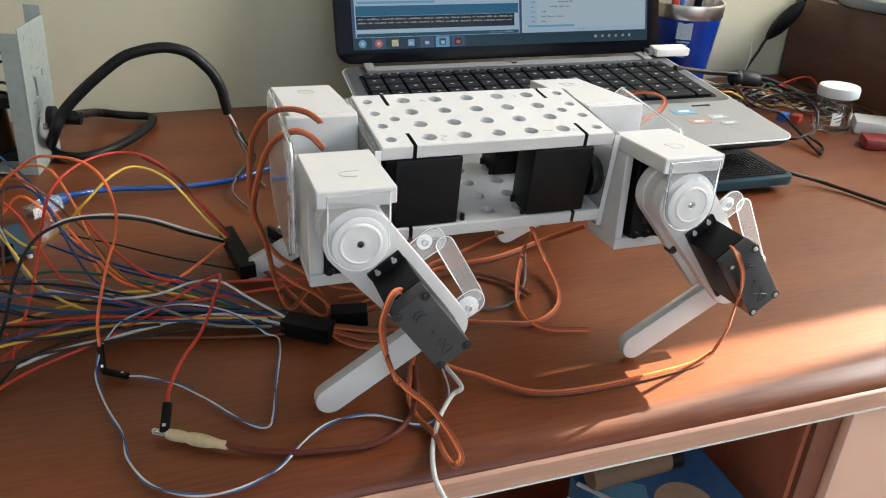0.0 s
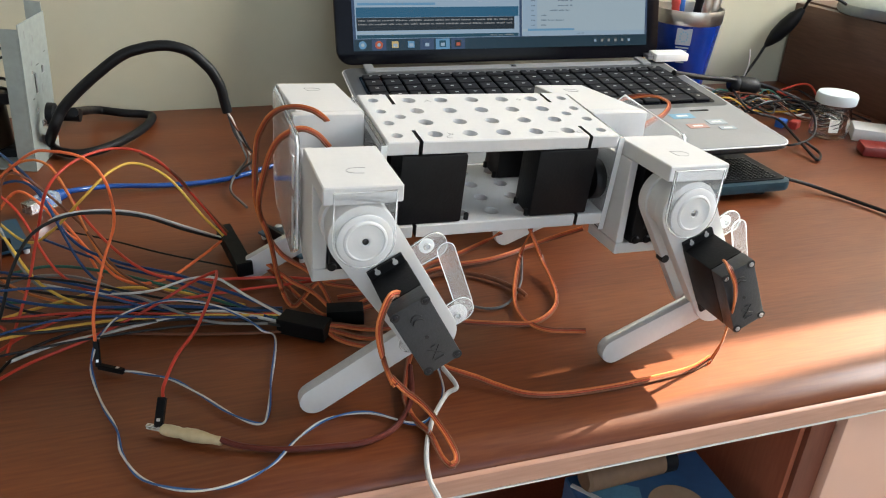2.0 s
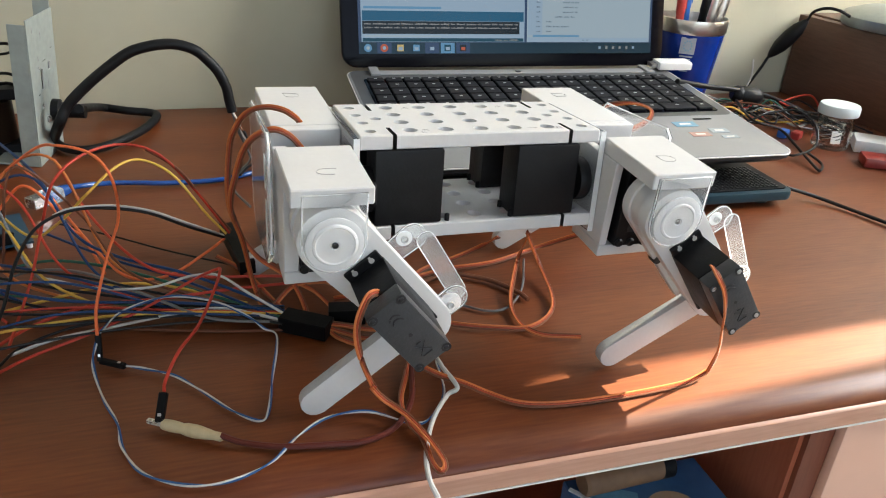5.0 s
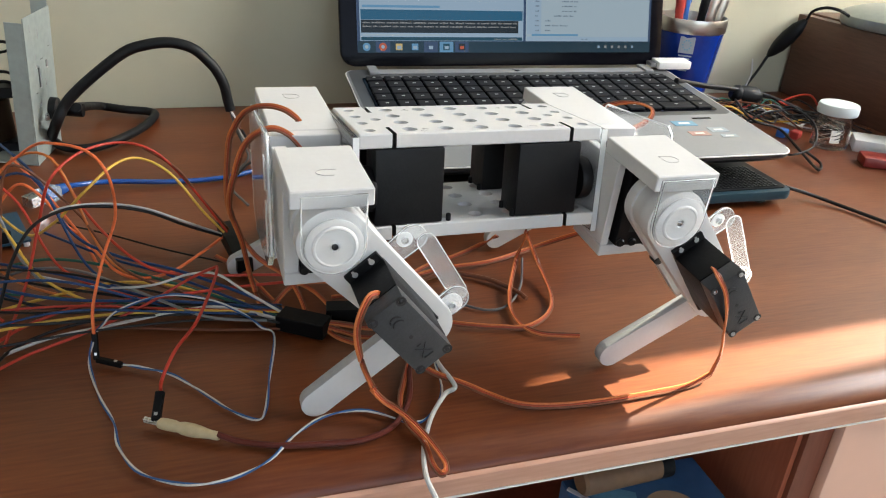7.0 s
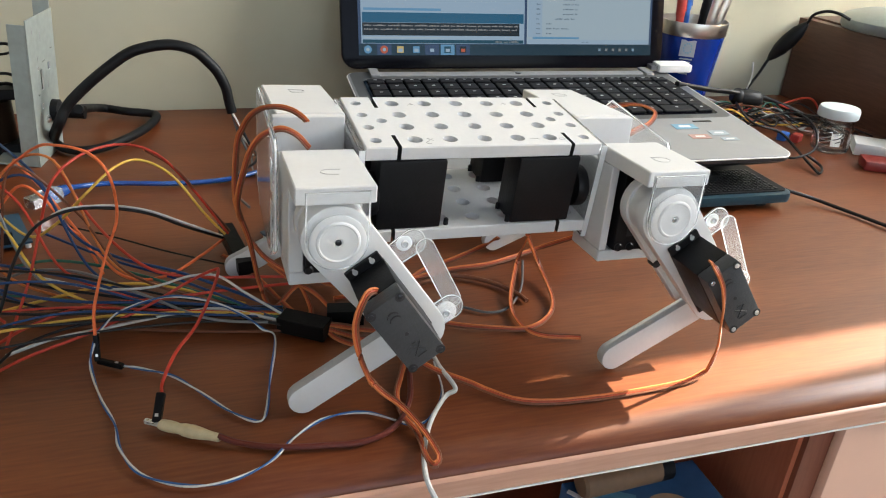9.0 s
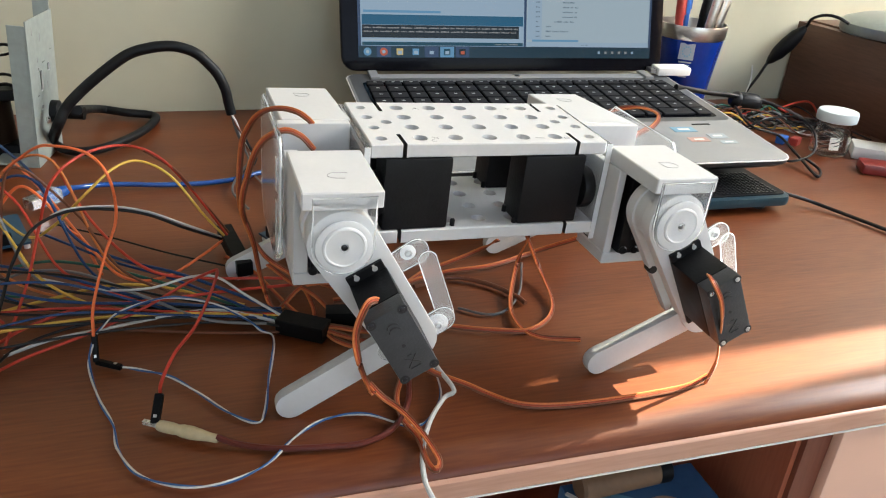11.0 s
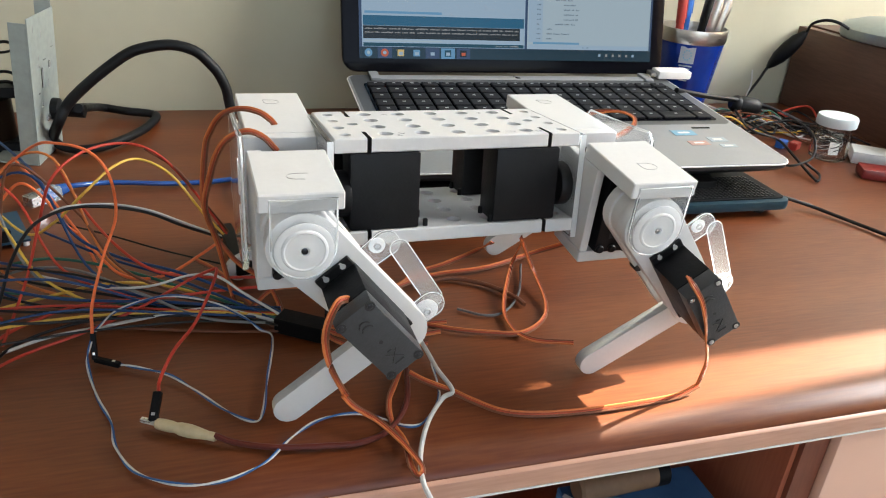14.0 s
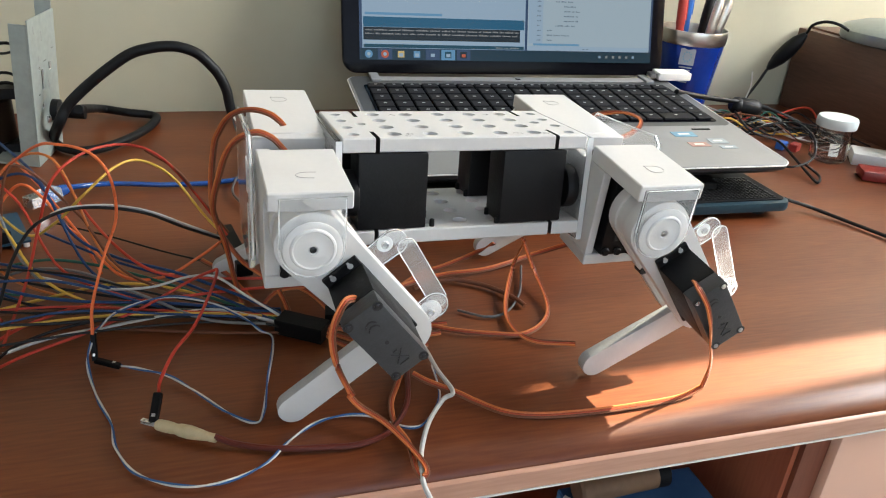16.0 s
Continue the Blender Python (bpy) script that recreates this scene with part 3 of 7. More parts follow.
def make_thigh(sx, sy):
    """Upper leg, pivot at the origin, knee along +x: two capsule plates, a boss and the knee servo."""
    d = math.hypot(JX, JZ)
    def yy(a, b):
        return sorted((sy * a, sy * b))
    thigh = part("upper_leg", prism(bmesh.new(), capsule_outline(0, 0, 0.0165, d + 0.003, 0.0035, 0.0142), *yy(-0.0135, -0.0056), "y", 0.0006), M["foam_white"], robot, "white upper leg carrying a black servo")
    part("inner_plate", prism(bmesh.new(), capsule_outline(0, 0, 0.0165, d + 0.002, 0, 0.0120), *yy(-0.0295, -0.0228), "y", 0.0006), M["foam_white"], thigh)
    part("boss", turned(bmesh.new(), [(0.0150, sy * -0.0136), (0.0150, sy * -0.0290), (0.0145, sy * -0.0295)], 36, (0, 0, 0), "y"), M["foam_white"], thigh)
    part("knee_pin", turned(bmesh.new(), [(0.0040, sy * -0.0110), (0.0040, sy * -0.0240)], 16, (0.0713, 0, -0.0056), "y"), M["steel"], thigh)
    part("plate_mark", turned(bmesh.new(), [(0.0024, sy * -0.0224), (0.0026, sy * -0.0230), (0.0026, sy * -0.0285)], 12, (0.0365, 0, -0.0126), "y"), M["dark_hole"], thigh)
    # servo: flange on the plate, case standing out towards the outside
    x0, x1, w = 0.0212, 0.0617, 0.0098
    off = 0.0020 if sx < 0 else 0.0003
    def zz(a):
        return a + off
    part("knee_servo", box(bmesh.new(), x0, x1, *yy(-0.0055, 0.0190), zz(-w), zz(w), 0.0010), M["servo_black"], thigh, "black knee servo case")
    part("servo_base", box(bmesh.new(), x0, x1, *yy(0.0192, 0.0285), zz(-w), zz(w), 0.0010), M["servo_grey"], thigh, "dark grey moulded servo base")
    flange = bmesh.new()
    box(flange, x0 - 0.0048, x1 + 0.0068, *yy(-0.0054, -0.0030), zz(-w + 0.0003), zz(w - 0.0003), 0.0004, 1)
    part("servo_flange", flange, M["servo_black"], thigh)
    for z in (-0.0048, 0.0048):
        for x in (x0 - 0.0026, x1 + 0.0042):
            bm = turned(bmesh.new(), [(0.0014, sy * -0.0029), (0.0014, sy * -0.0027), (0.0008, sy * -0.0027)], 12, (x, 0, zz(z)), "y")
            box(bm, x, x + (-0.0024 if x < x0 else 0.0026), *yy(-0.0029, -0.0027), zz(z) - 0.0006, zz(z) + 0.0006)
            part("flange_slot", bm, M["sawn_edge"], thigh)
    for x in (x0 + 0.0021, x1 - 0.0021):
        for z in (-w + 0.0021, w - 0.0021):
            part("case_screw", turned(bmesh.new(), [(0.0013, sy * 0.0280), (0.0013, sy * 0.0291), (0.0007, sy * 0.0294)], 12, (x, 0, zz(z)), "y"), M["steel" if sx > 0 else "screw_dark"], thigh)
            part("screw_recess", turned(bmesh.new(), [(0.0024, sy * 0.0281), (0.0024, sy * 0.0287)], 12, (x, 0, zz(z)), "y"), M["servo_mark"], thigh)
    # moulded marks: two arcs, a dot and a crossed sign
    h = sy * 0.0286
    for cx in (0.0305, 0.0330):
        arc = [Vector((cx + 0.0028 * math.cos(a), h, zz(0.0028 * math.sin(a)))) for a in [math.pi * (0.6 + 0.8 * i / 8) for i in range(9)]]
        part("moulded_mark", tube(bmesh.new(), arc, 0.00035, 5), M["servo_mark"], thigh)
    part("moulded_dot", turned(bmesh.new(), [(0.0010, h), (0.0010, h + sy * 0.0002)], 12, (0.0415, 0, zz(0)), "y"), M["servo_mark"], thigh)
    for a, b in (((0.0485, -0.003), (0.0545, 0.003)), ((0.0485, 0.003), (0.0545, -0.003)), ((0.0556, -0.0026), (0.0556, 0.0026)), ((0.0478, -0.0012), (0.0478, 0.0012))):
        part("moulded_mark", tube(bmesh.new(), [Vector((a[0], h, zz(a[1]))), Vector((b[0], h, zz(b[1])))], 0.00035, 5), M["servo_mark"], thigh)
    return thigh


def make_shin(sx, sy):
    """Lower leg, knee at the origin, foot along +x: a rounded bar with a clear lever behind the knee."""
    def yy(a, b):
        return sorted((sy * a, sy * b))
    near, tip = (-0.0088, SHIN - 0.0022) if sx > 0 else (-0.0110, SHIN - 0.0012)
    bm = prism(bmesh.new(), capsule_outline(0, 0, 0.0080, tip, 0, 0.0079), *yy(near - 0.0068, near), "y", 0.0008)
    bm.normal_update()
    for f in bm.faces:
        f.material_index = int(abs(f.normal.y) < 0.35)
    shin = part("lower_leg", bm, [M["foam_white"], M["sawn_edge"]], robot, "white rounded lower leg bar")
    bar = capsule_outline(0, 0, 0.0060, -EXT - OVER * 0.5, 0, 0.0070)
    lever = part("lever", prism(bmesh.new(), bar, *yy(-0.0118, -0.0096), "y"), M["acrylic_scuffed"], shin, "scuffed clear acrylic lever")
    part("frosted_edge", tube(bmesh.new(), [Vector((u, sy * -0.0107, v)) for u, v in bar + bar[:1]], 0.00028, 5), M["acrylic_edge"], lever)
    part("lever_washer", turned(bmesh.new(), [(0.0060, sy * -0.0095), (0.0060, sy * -0.0089), (0.0054, sy * -0.0085), (0.0030, sy * -0.0085), (0.0020, sy * -0.0080)], 28, (-EXT, 0, 0), "y"), M["horn_white"], shin)
    part("lever_eyelet", turned(bmesh.new(), [(0.0019, sy * -0.0082), (0.0019, sy * -0.0070), (0.0016, sy * -0.0067), (0.0012, sy * -0.0070), (0.0011, sy * -0.0080)], 16, (-EXT, 0, 0), "y"), M["foam_white"], shin)
    part("eyelet_hole", turned(bmesh.new(), [(0.0011, sy * -0.0079), (0.0011, sy * -0.0076)], 12, (-EXT, 0, 0), "y"), M["acrylic_edge"], shin)
    return shin


def make_bar(name, length, r, sy, y0, y1, screw):
    """A clear bar from the origin along +x with a screw and a hollow washer on it."""
    lo, hi = sorted((sy * y0, sy * y1))
    out = capsule_outline(screw - 0.0128, -0.0193, 0.0050, screw + 0.0045, 0.0008, 0.0066) if screw else capsule_outline(0, 0, r, length, 0, r)
    bar = part(name, prism(bmesh.new(), out, lo, hi, "y"), M["acrylic_scuffed"], robot, "scuffed clear acrylic " + ("link bar" if name == "link_bar" else "crank arm"))
    mid = (lo + hi) / 2
    part("frosted_edge", tube(bmesh.new(), [Vector((u, mid, v)) for u, v in out + out[:1]], 0.00028, 5), M["acrylic_edge"], bar)
    if not screw:
        return bar
    part("pin_washer", turned(bmesh.new(), [(0.0040, sy * y1), (0.0040, sy * (y1 + 0.0005)), (0.0034, sy * (y1 + 0.0009)), (0.0018, sy * (y1 + 0.0009))], 24, (screw, 0, 0), "y"), M["acrylic_edge"], bar)
    part("pin_eyelet", turned(bmesh.new(), [(0.0019, sy * (y1 + 0.0008)), (0.0019, sy * (y1 + 0.0018)), (0.0016, sy * (y1 + 0.0021)), (0.0012, sy * (y1 + 0.0018)), (0.0011, sy * (y1 + 0.0009))], 16, (screw, 0, 0), "y"), M["foam_white"], bar)
    part("eyelet_hole", turned(bmesh.new(), [(0.0011, sy * (y1 + 0.0010)), (0.0011, sy * (y1 + 0.0013))], 12, (screw, 0, 0), "y"), M["acrylic_edge"], bar)
    return bar


def hip_pose(sy, roll):
    """A hip turned about its axis along the body."""
    return pose(0, sy * AXIS_Y, AXIS_Z, roll) @ pose(0, -sy * AXIS_Y, -AXIS_Z)


def in_plane(sx, sy, roll, x, z, turn):
    """A part in the leg's plane; turn in degrees, up from the body's x."""
    return hip_pose(sy, roll) @ pose(sx * KX + x, sy * (KY if sy < 0 else KY + 0.012), KZ + z, 0, -turn, 0)


def knee(swing):
    a = math.atan2(PZ, PX) - radians(swing)
    d = math.hypot(PX, PZ)
    return d * math.cos(a), d * math.sin(a)


def thigh_pose(sx, sy, roll, swing):
    return in_plane(sx, sy, roll, 0, 0, LEAN - swing)


def shin_pose(sx, sy, roll, swing, turn):
    return in_plane(sx, sy, roll, *knee(swing), turn)


def crank_pose(sx, sy, roll, turn):
    return in_plane(sx, sy, roll, 0, 0, turn)


def link_pose(sx, sy, roll, crank, turn):
    a = radians(crank)
    return in_plane(sx, sy, roll, (CRANK + REACH) * math.cos(a), (CRANK + REACH) * math.sin(a), turn)


legs = {}
for sx in (-1, 1):
    for sy in (-1, 1):
        legs[sx, sy] = (make_hip(sx, sy), make_thigh(sx, sy), make_shin(sx, sy),
                        make_bar("crank_arm", CRANK + REACH, 0.0046, sy, -0.0165, -0.0140, CRANK), make_bar("link_bar", 0.0348 if sx < 0 else 0.0386, 0.0046, sy, -0.0139, -0.0121, 0))

# ---- laptop on a cooling pad ----
laptop = thing("laptop", "open silver and black laptop running a code editor", "laptop", pose(0.130, 0.769, 0.063, 4.2, 0, -1.7))
LW, LD = 0.376, 0.246


def rounded(x0, x1, y0, y1, r, n=6):
    pts = []
    for cx, cy, a0 in ((x1 - r, y1 - r, 0), (x0 + r, y1 - r, 90), (x0 + r, y0 + r, 180), (x1 - r, y0 + r, 270)):
        pts += [(cx + r * math.cos(radians(a0 + 90 * i / n)), cy + r * math.sin(radians(a0 + 90 * i / n))) for i in range(n + 1)]
    return pts


bm = bmesh.new()
rings = [[bm.verts.new((x, y, z)) for x, y in rounded(g, LW - g, -LD + g, -0.004, 0.014)] for g, z in ((0.0004, -0.0023), (0.0004, -0.0050), (0.0040, -0.0085), (0.016, -0.0150), (0.030, -0.0220))]
for lo, hi in zip(rings, rings[1:]):
    for k in range(len(lo)):
        bm.faces.new((lo[k], lo[(k + 1) % len(lo)], hi[(k + 1) % len(lo)], hi[k]))
bm.faces.new(rings[0][::-1]), bm.faces.new(rings[-1])
bmesh.ops.recalc_face_normals(bm, faces=list(bm.faces))
base = part("base", bm, M["laptop_dark"], laptop, "dark tapered laptop underside")
part("palm_rest", prism(bmesh.new(), rounded(0.0006, LW - 0.0006, -LD + 0.0006, -0.0006, 0.014), -0.0021, 0.0, "z", 0.0012), M["laptop_silver"], laptop, "brushed silver palm rest")
rim = [Vector((x, y, -0.0012)) for x, y in rounded(0.0002, LW - 0.0002, -LD + 0.0002, -0.0002, 0.014)]
part("palm_rim", tube(bmesh.new(), rim + rim[:1], 0.0007, 6), M["white_plastic"], laptop, "bright polished rim")
part("keyboard_deck", prism(bmesh.new(), rounded(0.014, LW - 0.014, -0.140, -0.030, 0.004), 0.0001, 0.0006, "z"), M["gloss_black"], laptop, "glossy black keyboard deck")
part("rear_deck", prism(bmesh.new(), rounded(0.003, LW - 0.003, -0.150, -0.002, 0.010), 0.00002, 0.00009, "z"), M["deck_grey"], laptop, "dark grey deck round the keyboard")
part("speaker_strip", box(bmesh.new(), 0.034, LW - 0.034, -0.019, -0.006, 0.0001, 0.0016, 0.0005, 1), M["laptop_silver"], laptop, "perforated silver speaker strip")
for x in (0.024, LW - 0.034):
    part("hinge", box(bmesh.new(), x, x + 0.010, -0.022, 0.002, 0.0002, 0.0035, 0.0012), M["laptop_silver"], laptop, "silver hinge cover")
part("strip_emblem", turned(bmesh.new(), [(0.0042, 0.0017), (0.0042, 0.0021)], 20, (0.188, -0.0125, 0)), M["steel"], laptop)
for x in (0.055, 0.078):
    part("button_mark", box(bmesh.new(), x, x + 0.011, -0.0268, -0.0256, 0.0001, 0.0005), M["key_print"], laptop)

key_mesh = {}


def key_at(x, y, w, h):
    if (w, h) not in key_mesh:
        bm = bmesh.new()
        box(bm, -w / 2, w / 2, -h / 2, h / 2, 0, 0.0022, 0.0006, 1)
        cap = set(bm.faces)
        box(bm, -0.0016, 0.0016, 0.0008, 0.0024, 0.00215, 0.00235)
        for f in set(bm.faces) - cap:
            f.material_index = 1
        key_mesh[w, h] = mesh_of("key", bm, [M["key_black"], M["key_print"]], False)
    shared("key", key_mesh[w, h], laptop, pose(x, y, 0.0007))


for row in range(6):
    y, h = -0.0372 - row * 0.0182, (0.0155 if row else 0.0105)
    x = 0.0175
    widths = [0.0165] * 18
    if row == 5:
        widths = [0.0165, 0.0165, 0.0165, 0.0165, 0.093, 0.0165, 0.0165, 0.0165, 0.0165, 0.0165, 0.0165, 0.0355, 0.0165]
    for w in widths:
        if x + w < LW - 0.0155:
            key_at(x + w / 2, y, w, h)
        x += w + 0.0025

part("touchpad", prism(bmesh.new(), rounded(0.105, 0.205, -0.222, -0.160, 0.004), 0.0001, 0.0004, "z"), M["laptop_dark"], laptop)
for x, y, w, h, mat in ((0.2920, -0.166, 0.024, 0.012, "sticker_blue"), (0.3210, -0.184, 0.019, 0.011, "sticker_grey"), (0.2960, -0.192, 0.020, 0.010, "sticker_red"), (0.3250, -0.201, 0.017, 0.007, "sticker_grey"), (0.3200, -0.1585, 0.020, 0.003, "gloss_black")):
    st = part("sticker", box(bmesh.new(), x, x + w, y - h, y, 0.0001, 0.0004), M[mat], laptop, "small printed sticker")
    if h > 0.006:
        part("sticker_print", box(bmesh.new(), x + w * 0.25, x + w * 0.75, y - h * 0.65, y - h * 0.35, 0.0005, 0.0006), M["paper"], st)
part("media_slots", box(bmesh.new(), 0.22, 0.262, -LD - 0.0001, -LD + 0.004, -0.0048, -0.0030), M["dark_hole"], laptop)
part("lid_tab", box(bmesh.new(), 0.30, 0.318, -LD - 0.0001, -LD + 0.004, -0.0046, -0.0032), M["dark_hole"], laptop)

# lid, leaning back; its own plane has x across and z up the screen
lid = part("lid", prism(bmesh.new(), rounded(-0.002, LW - 0.002 + 0.002, 0.0, 0.240, 0.016), 0.0, 0.009, "y", 0.002), M["gloss_black"], laptop, "glossy black screen lid", pose(0, 0.006, 0.001, -19, 0, 0))
SX0, SX1, SZ0, SZ1 = 0.016, 0.360, 0.0140, 0.2080


def pane(name, x0, x1, z0, z1, mat, y=-0.0004, label=""):
    return part(name, box(bmesh.new(), SX0 + x0, SX0 + x1, y - 0.0002, y, SZ0 + z0, SZ0 + z1), M[mat], lid, label, smooth=False)


pane("display", 0, 0.344, 0, 0.194, "lcd_desk", label="lit laptop display")
def text_line(name, x0, x1, z, h, mat, seed):
    """A line of unreadable small print: bars the width of letters, grouped in words."""
    pick, bm, x = random.Random(seed), bmesh.new(), x0
    while x < x1:
        for _ in range(pick.randint(2, 9)):
            if x < x1:
                box(bm, SX0 + x, SX0 + x + 0.00115, -0.0018, -0.0016, SZ0 + z, SZ0 + z + h * pick.choice((0.75, 0.75, 1.0, 1.15)))
            x += 0.0016
        x += 0.0017
    part(name, bm, M[mat], lid, smooth=False)


pane("taskbar", 0.0004, 0.3436, 0.0, 0.0118, "lcd_bar", -0.0008)
for i, mat in enumerate(("lcd_sky", "lcd_red", "lcd_gold", "lcd_sky", "lcd_desk", "lcd_teal", "lcd_dark")):
    x = 0.005 + 0.0175 * i
    if i in (1, 4, 5, 6):
        pane("task_button", x - 0.003, x + 0.0125, 0.0004, 0.0114, "lcd_sky" if i == 5 else "lcd_desk", -0.0010)
    if i in (0, 1):
        part("task_icon", turned(bmesh.new(), [(0.0042, -0.0012), (0.0042, -0.0014)], 20, (SX0 + x + 0.0046, 0, SZ0 + 0.0060), "y"), M[mat], lid)
        part("task_icon", turned(bmesh.new(), [(0.0019, -0.0015), (0.0019, -0.0017)], 16, (SX0 + x + 0.0046, 0, SZ0 + 0.0060), "y"), M["lcd_pale" if i else "lcd_white"], lid)
    else:
        pane("task_icon", x + 0.001, x + 0.0082, 0.0026, 0.0094, mat, -0.0013)
        pane("task_icon", x + 0.0025, x + 0.0070, 0.0036, 0.0070, "lcd_red" if i == 6 else "lcd_pale", -0.0015)
for i in range(6):
    pane("tray_icon", 0.277 + 0.0085 * i, 0.2798 + 0.0085 * i, 0.0048, 0.0076, "lcd_pale" if i in (0, 5) else "lcd_text", -0.0012)
editor = pane("editor_window", 0.003, 0.186, 0.0122, 0.194, "lcd_pale", -0.0010, "code editor window")
pane("status_strip", 0.0042, 0.1848, 0.0126, 0.0162, "lcd_teal", -0.0013)
pane("console", 0.0042, 0.1800, 0.0205, 0.0336, "lcd_dark", -0.0013)
pane("console_header", 0.0042, 0.1848, 0.0339, 0.0441, "lcd_blue", -0.0013)
pane("scroll_bar", 0.0060, 0.0900, 0.0462, 0.0486, "lcd_sky", -0.0013)
pane("scroll_bar", 0.0060, 0.0900, 0.0176, 0.0190, "lcd_white", -0.0013)
text_line("console_text", 0.006, 0.178, 0.0300, 0.0014, "lcd_text", 3)
text_line("console_text", 0.006, 0.176, 0.0262, 0.0014, "lcd_text", 5)
text_line("status_text", 0.152, 0.178, 0.0137, 0.0011, "lcd_text", 8)
second = pane("browser_window", 0.189, 0.341, 0.0122, 0.194, "lcd_white", -0.0010, "second program window")
pane("gutter", 0.190, 0.207, 0.020, 0.194, "lcd_pale", -0.0013)
pane("window_footer", 0.190, 0.340, 0.0126, 0.0172, "lcd_pale", -0.0014)
pane("scroll_bar", 0.196, 0.252, 0.0178, 0.0200, "lcd_sky", -0.0014)
text_line("footer_text", 0.256, 0.264, 0.0140, 0.0010, "lcd_ink", 2)
for i, (x, w) in enumerate(((0.212, 0.006), (0.212, 0.026), (0.212, 0.006), (0.222, 0.024), (0.232, 0.018), (0.232, 0.017), (0.232, 0.018), (0.232, 0.016), (0.222, 0.020))):
    text_line("code_line", x, x + w, 0.0232 + 0.0052 * i, 0.0013, "lcd_ink", 20 + i)
    text_line("line_number", 0.200, 0.2045, 0.0232 + 0.0052 * i, 0.0012, "lcd_ink", 40 + i)

pad = thing("cooling_pad", "black and teal laptop cooling pad with a mesh top", "cooling pad", pose(0.120, 0.502, 0.0, 0, 0, -1.2))
part("pad_shell", prism(bmesh.new(), rounded(0, 0.372, 0, 0.262, 0.010), 0.0070, 0.0160, "z", 0.0025), M["pad_teal"], pad, "dark teal plastic shell")
part("pad_top", prism(bmesh.new(), rounded(0.004, 0.368, 0.006, 0.256, 0.006), 0.0162, 0.0170, "z"), M["pad_black"], pad, "black perforated top")
dots = bmesh.new()
for i in range(28):
    for j in range(14):
        box(dots, 0.246 + i * 0.0041, 0.2484 + i * 0.0041, 0.009 + j * 0.0036, 0.0112 + j * 0.0036, 0.0171, 0.0180)
tagged(part("mesh_ribs", dots, M["laptop_dark"], pad, smooth=False), kind="stuff")
for x, y in ((0.02, 0.02), (0.35, 0.02), (0.02, 0.24), (0.35, 0.24)):
    part("rubber_foot", turned(bmesh.new(), [(0.008, 0), (0.008, 0.0072)], 16, (x, y, 0)), M["rubber"], pad)
for x, y in ((0.05, 0.040), (0.30, 0.040), (0.05, 0.235), (0.30, 0.235)):
    part("rest_block", box(bmesh.new(), x - 0.012, x + 0.012, y - 0.008, y + 0.008, 0.0170, 0.0245 if y < 0.1 else 0.0385, 0.001, 1), M["rubber"], pad)

# ---- things behind and beside the laptop ----
mug = thing("travel_mug", "blue metallic travel mug with a steel rim holding pens", "mug", pose(0.561, 0.797, 0) @ Matrix.Diagonal((0.83, 0.83, 1.0, 1)))
part("mug_body", turned(bmesh.new(), [(0.030, 0.0), (0.033, 0.002), (0.0365, 0.02), (0.0430, 0.065), (0.0475, 0.0985)], 48), M["mug_blue"], mug, "blue metallic mug body")
part("steel_rim", turned(bmesh.new(), [(0.0478, 0.0988), (0.0490, 0.1005), (0.0496, 0.1130), (0.0490, 0.1150), (0.0470, 0.1150), (0.0460, 0.1020), (0.0400, 0.0700), (0.0300, 0.0080)], 48), M["brushed_steel"], mug, "polished steel rim")
a = radians(234)
label = part("printed_label", box(bmesh.new(), -0.0105, 0.0105, -0.0004, 0.0004, -0.0095, 0.0095), M["emblem"], mug, "pale printed emblem", pose(0.0474 * math.cos(a), 0.0474 * math.sin(a), 0.0865, -6, 0, 234 - 270))
for i in range(10):
    t = 2 * math.pi * i / 10
    part("emblem_dot", box(bmesh.new(), -0.0008, 0.0008, -0.0008, -0.0005, -0.0008, 0.0008), M["sticker_blue"], label, "", pose(0.0055 * math.cos(t), 0, 0.0055 * math.sin(t)))
for z, w in ((0.0735, 0.009), (0.0700, 0.007), (0.0600, 0.008), (0.0560, 0.006)):
    r = 0.0432 + (z - 0.065) * 0.13 + 0.0006
    part("print_bar", box(bmesh.new(), -w, w, -0.0005, 0.0003, -0.0008, 0.0008), M["sticker_grey"], mug, "", pose(r * math.cos(a), r * math.sin(a), z, -6, 0, 234 - 270))


def pen(x, y, lean_x, lean_y, r, length, mat, label, flat=False):
    ob = thing("pen", label, "pen", pose(x, y, 0.012, lean_x, lean_y, 0), "pens in the mug")
    part("barrel", turned(bmesh.new(), [(r * 0.5, 0), (r, 0.01), (r, length * 0.72)], 14), M[mat], ob)
    part("pen_cap", turned(bmesh.new(), [(r * 1.12, length * 0.72), (r * 1.12, length * 0.97), (r * 0.7, length)], 14), M[mat], ob)
    part("clip", box(bmesh.new(), r * 1.1, r * 1.1 + 0.0015, -0.0015, 0.0015, length * 0.75, length * 0.95), M[mat], ob)


pen(0.552, 0.800, 3, -7, 0.0048, 0.150, "red_plastic", "red plastic pen leaning in the mug")
pen(0.560, 0.806, -2, -2, 0.0050, 0.155, "blue_plastic", "blue plastic pen leaning in the mug")
pen(0.567, 0.800, -3, 7, 0.0055, 0.150, "servo_black", "black pen leaning in the mug")
pen(0.566, 0.790, 5, 4, 0.0048, 0.140, "brushed_steel", "silver ballpoint pen leaning in the mug")
pen(0.573, 0.793, 4, 8, 0.0046, 0.140, "brushed_steel", "silver ballpoint pen leaning in the mug")

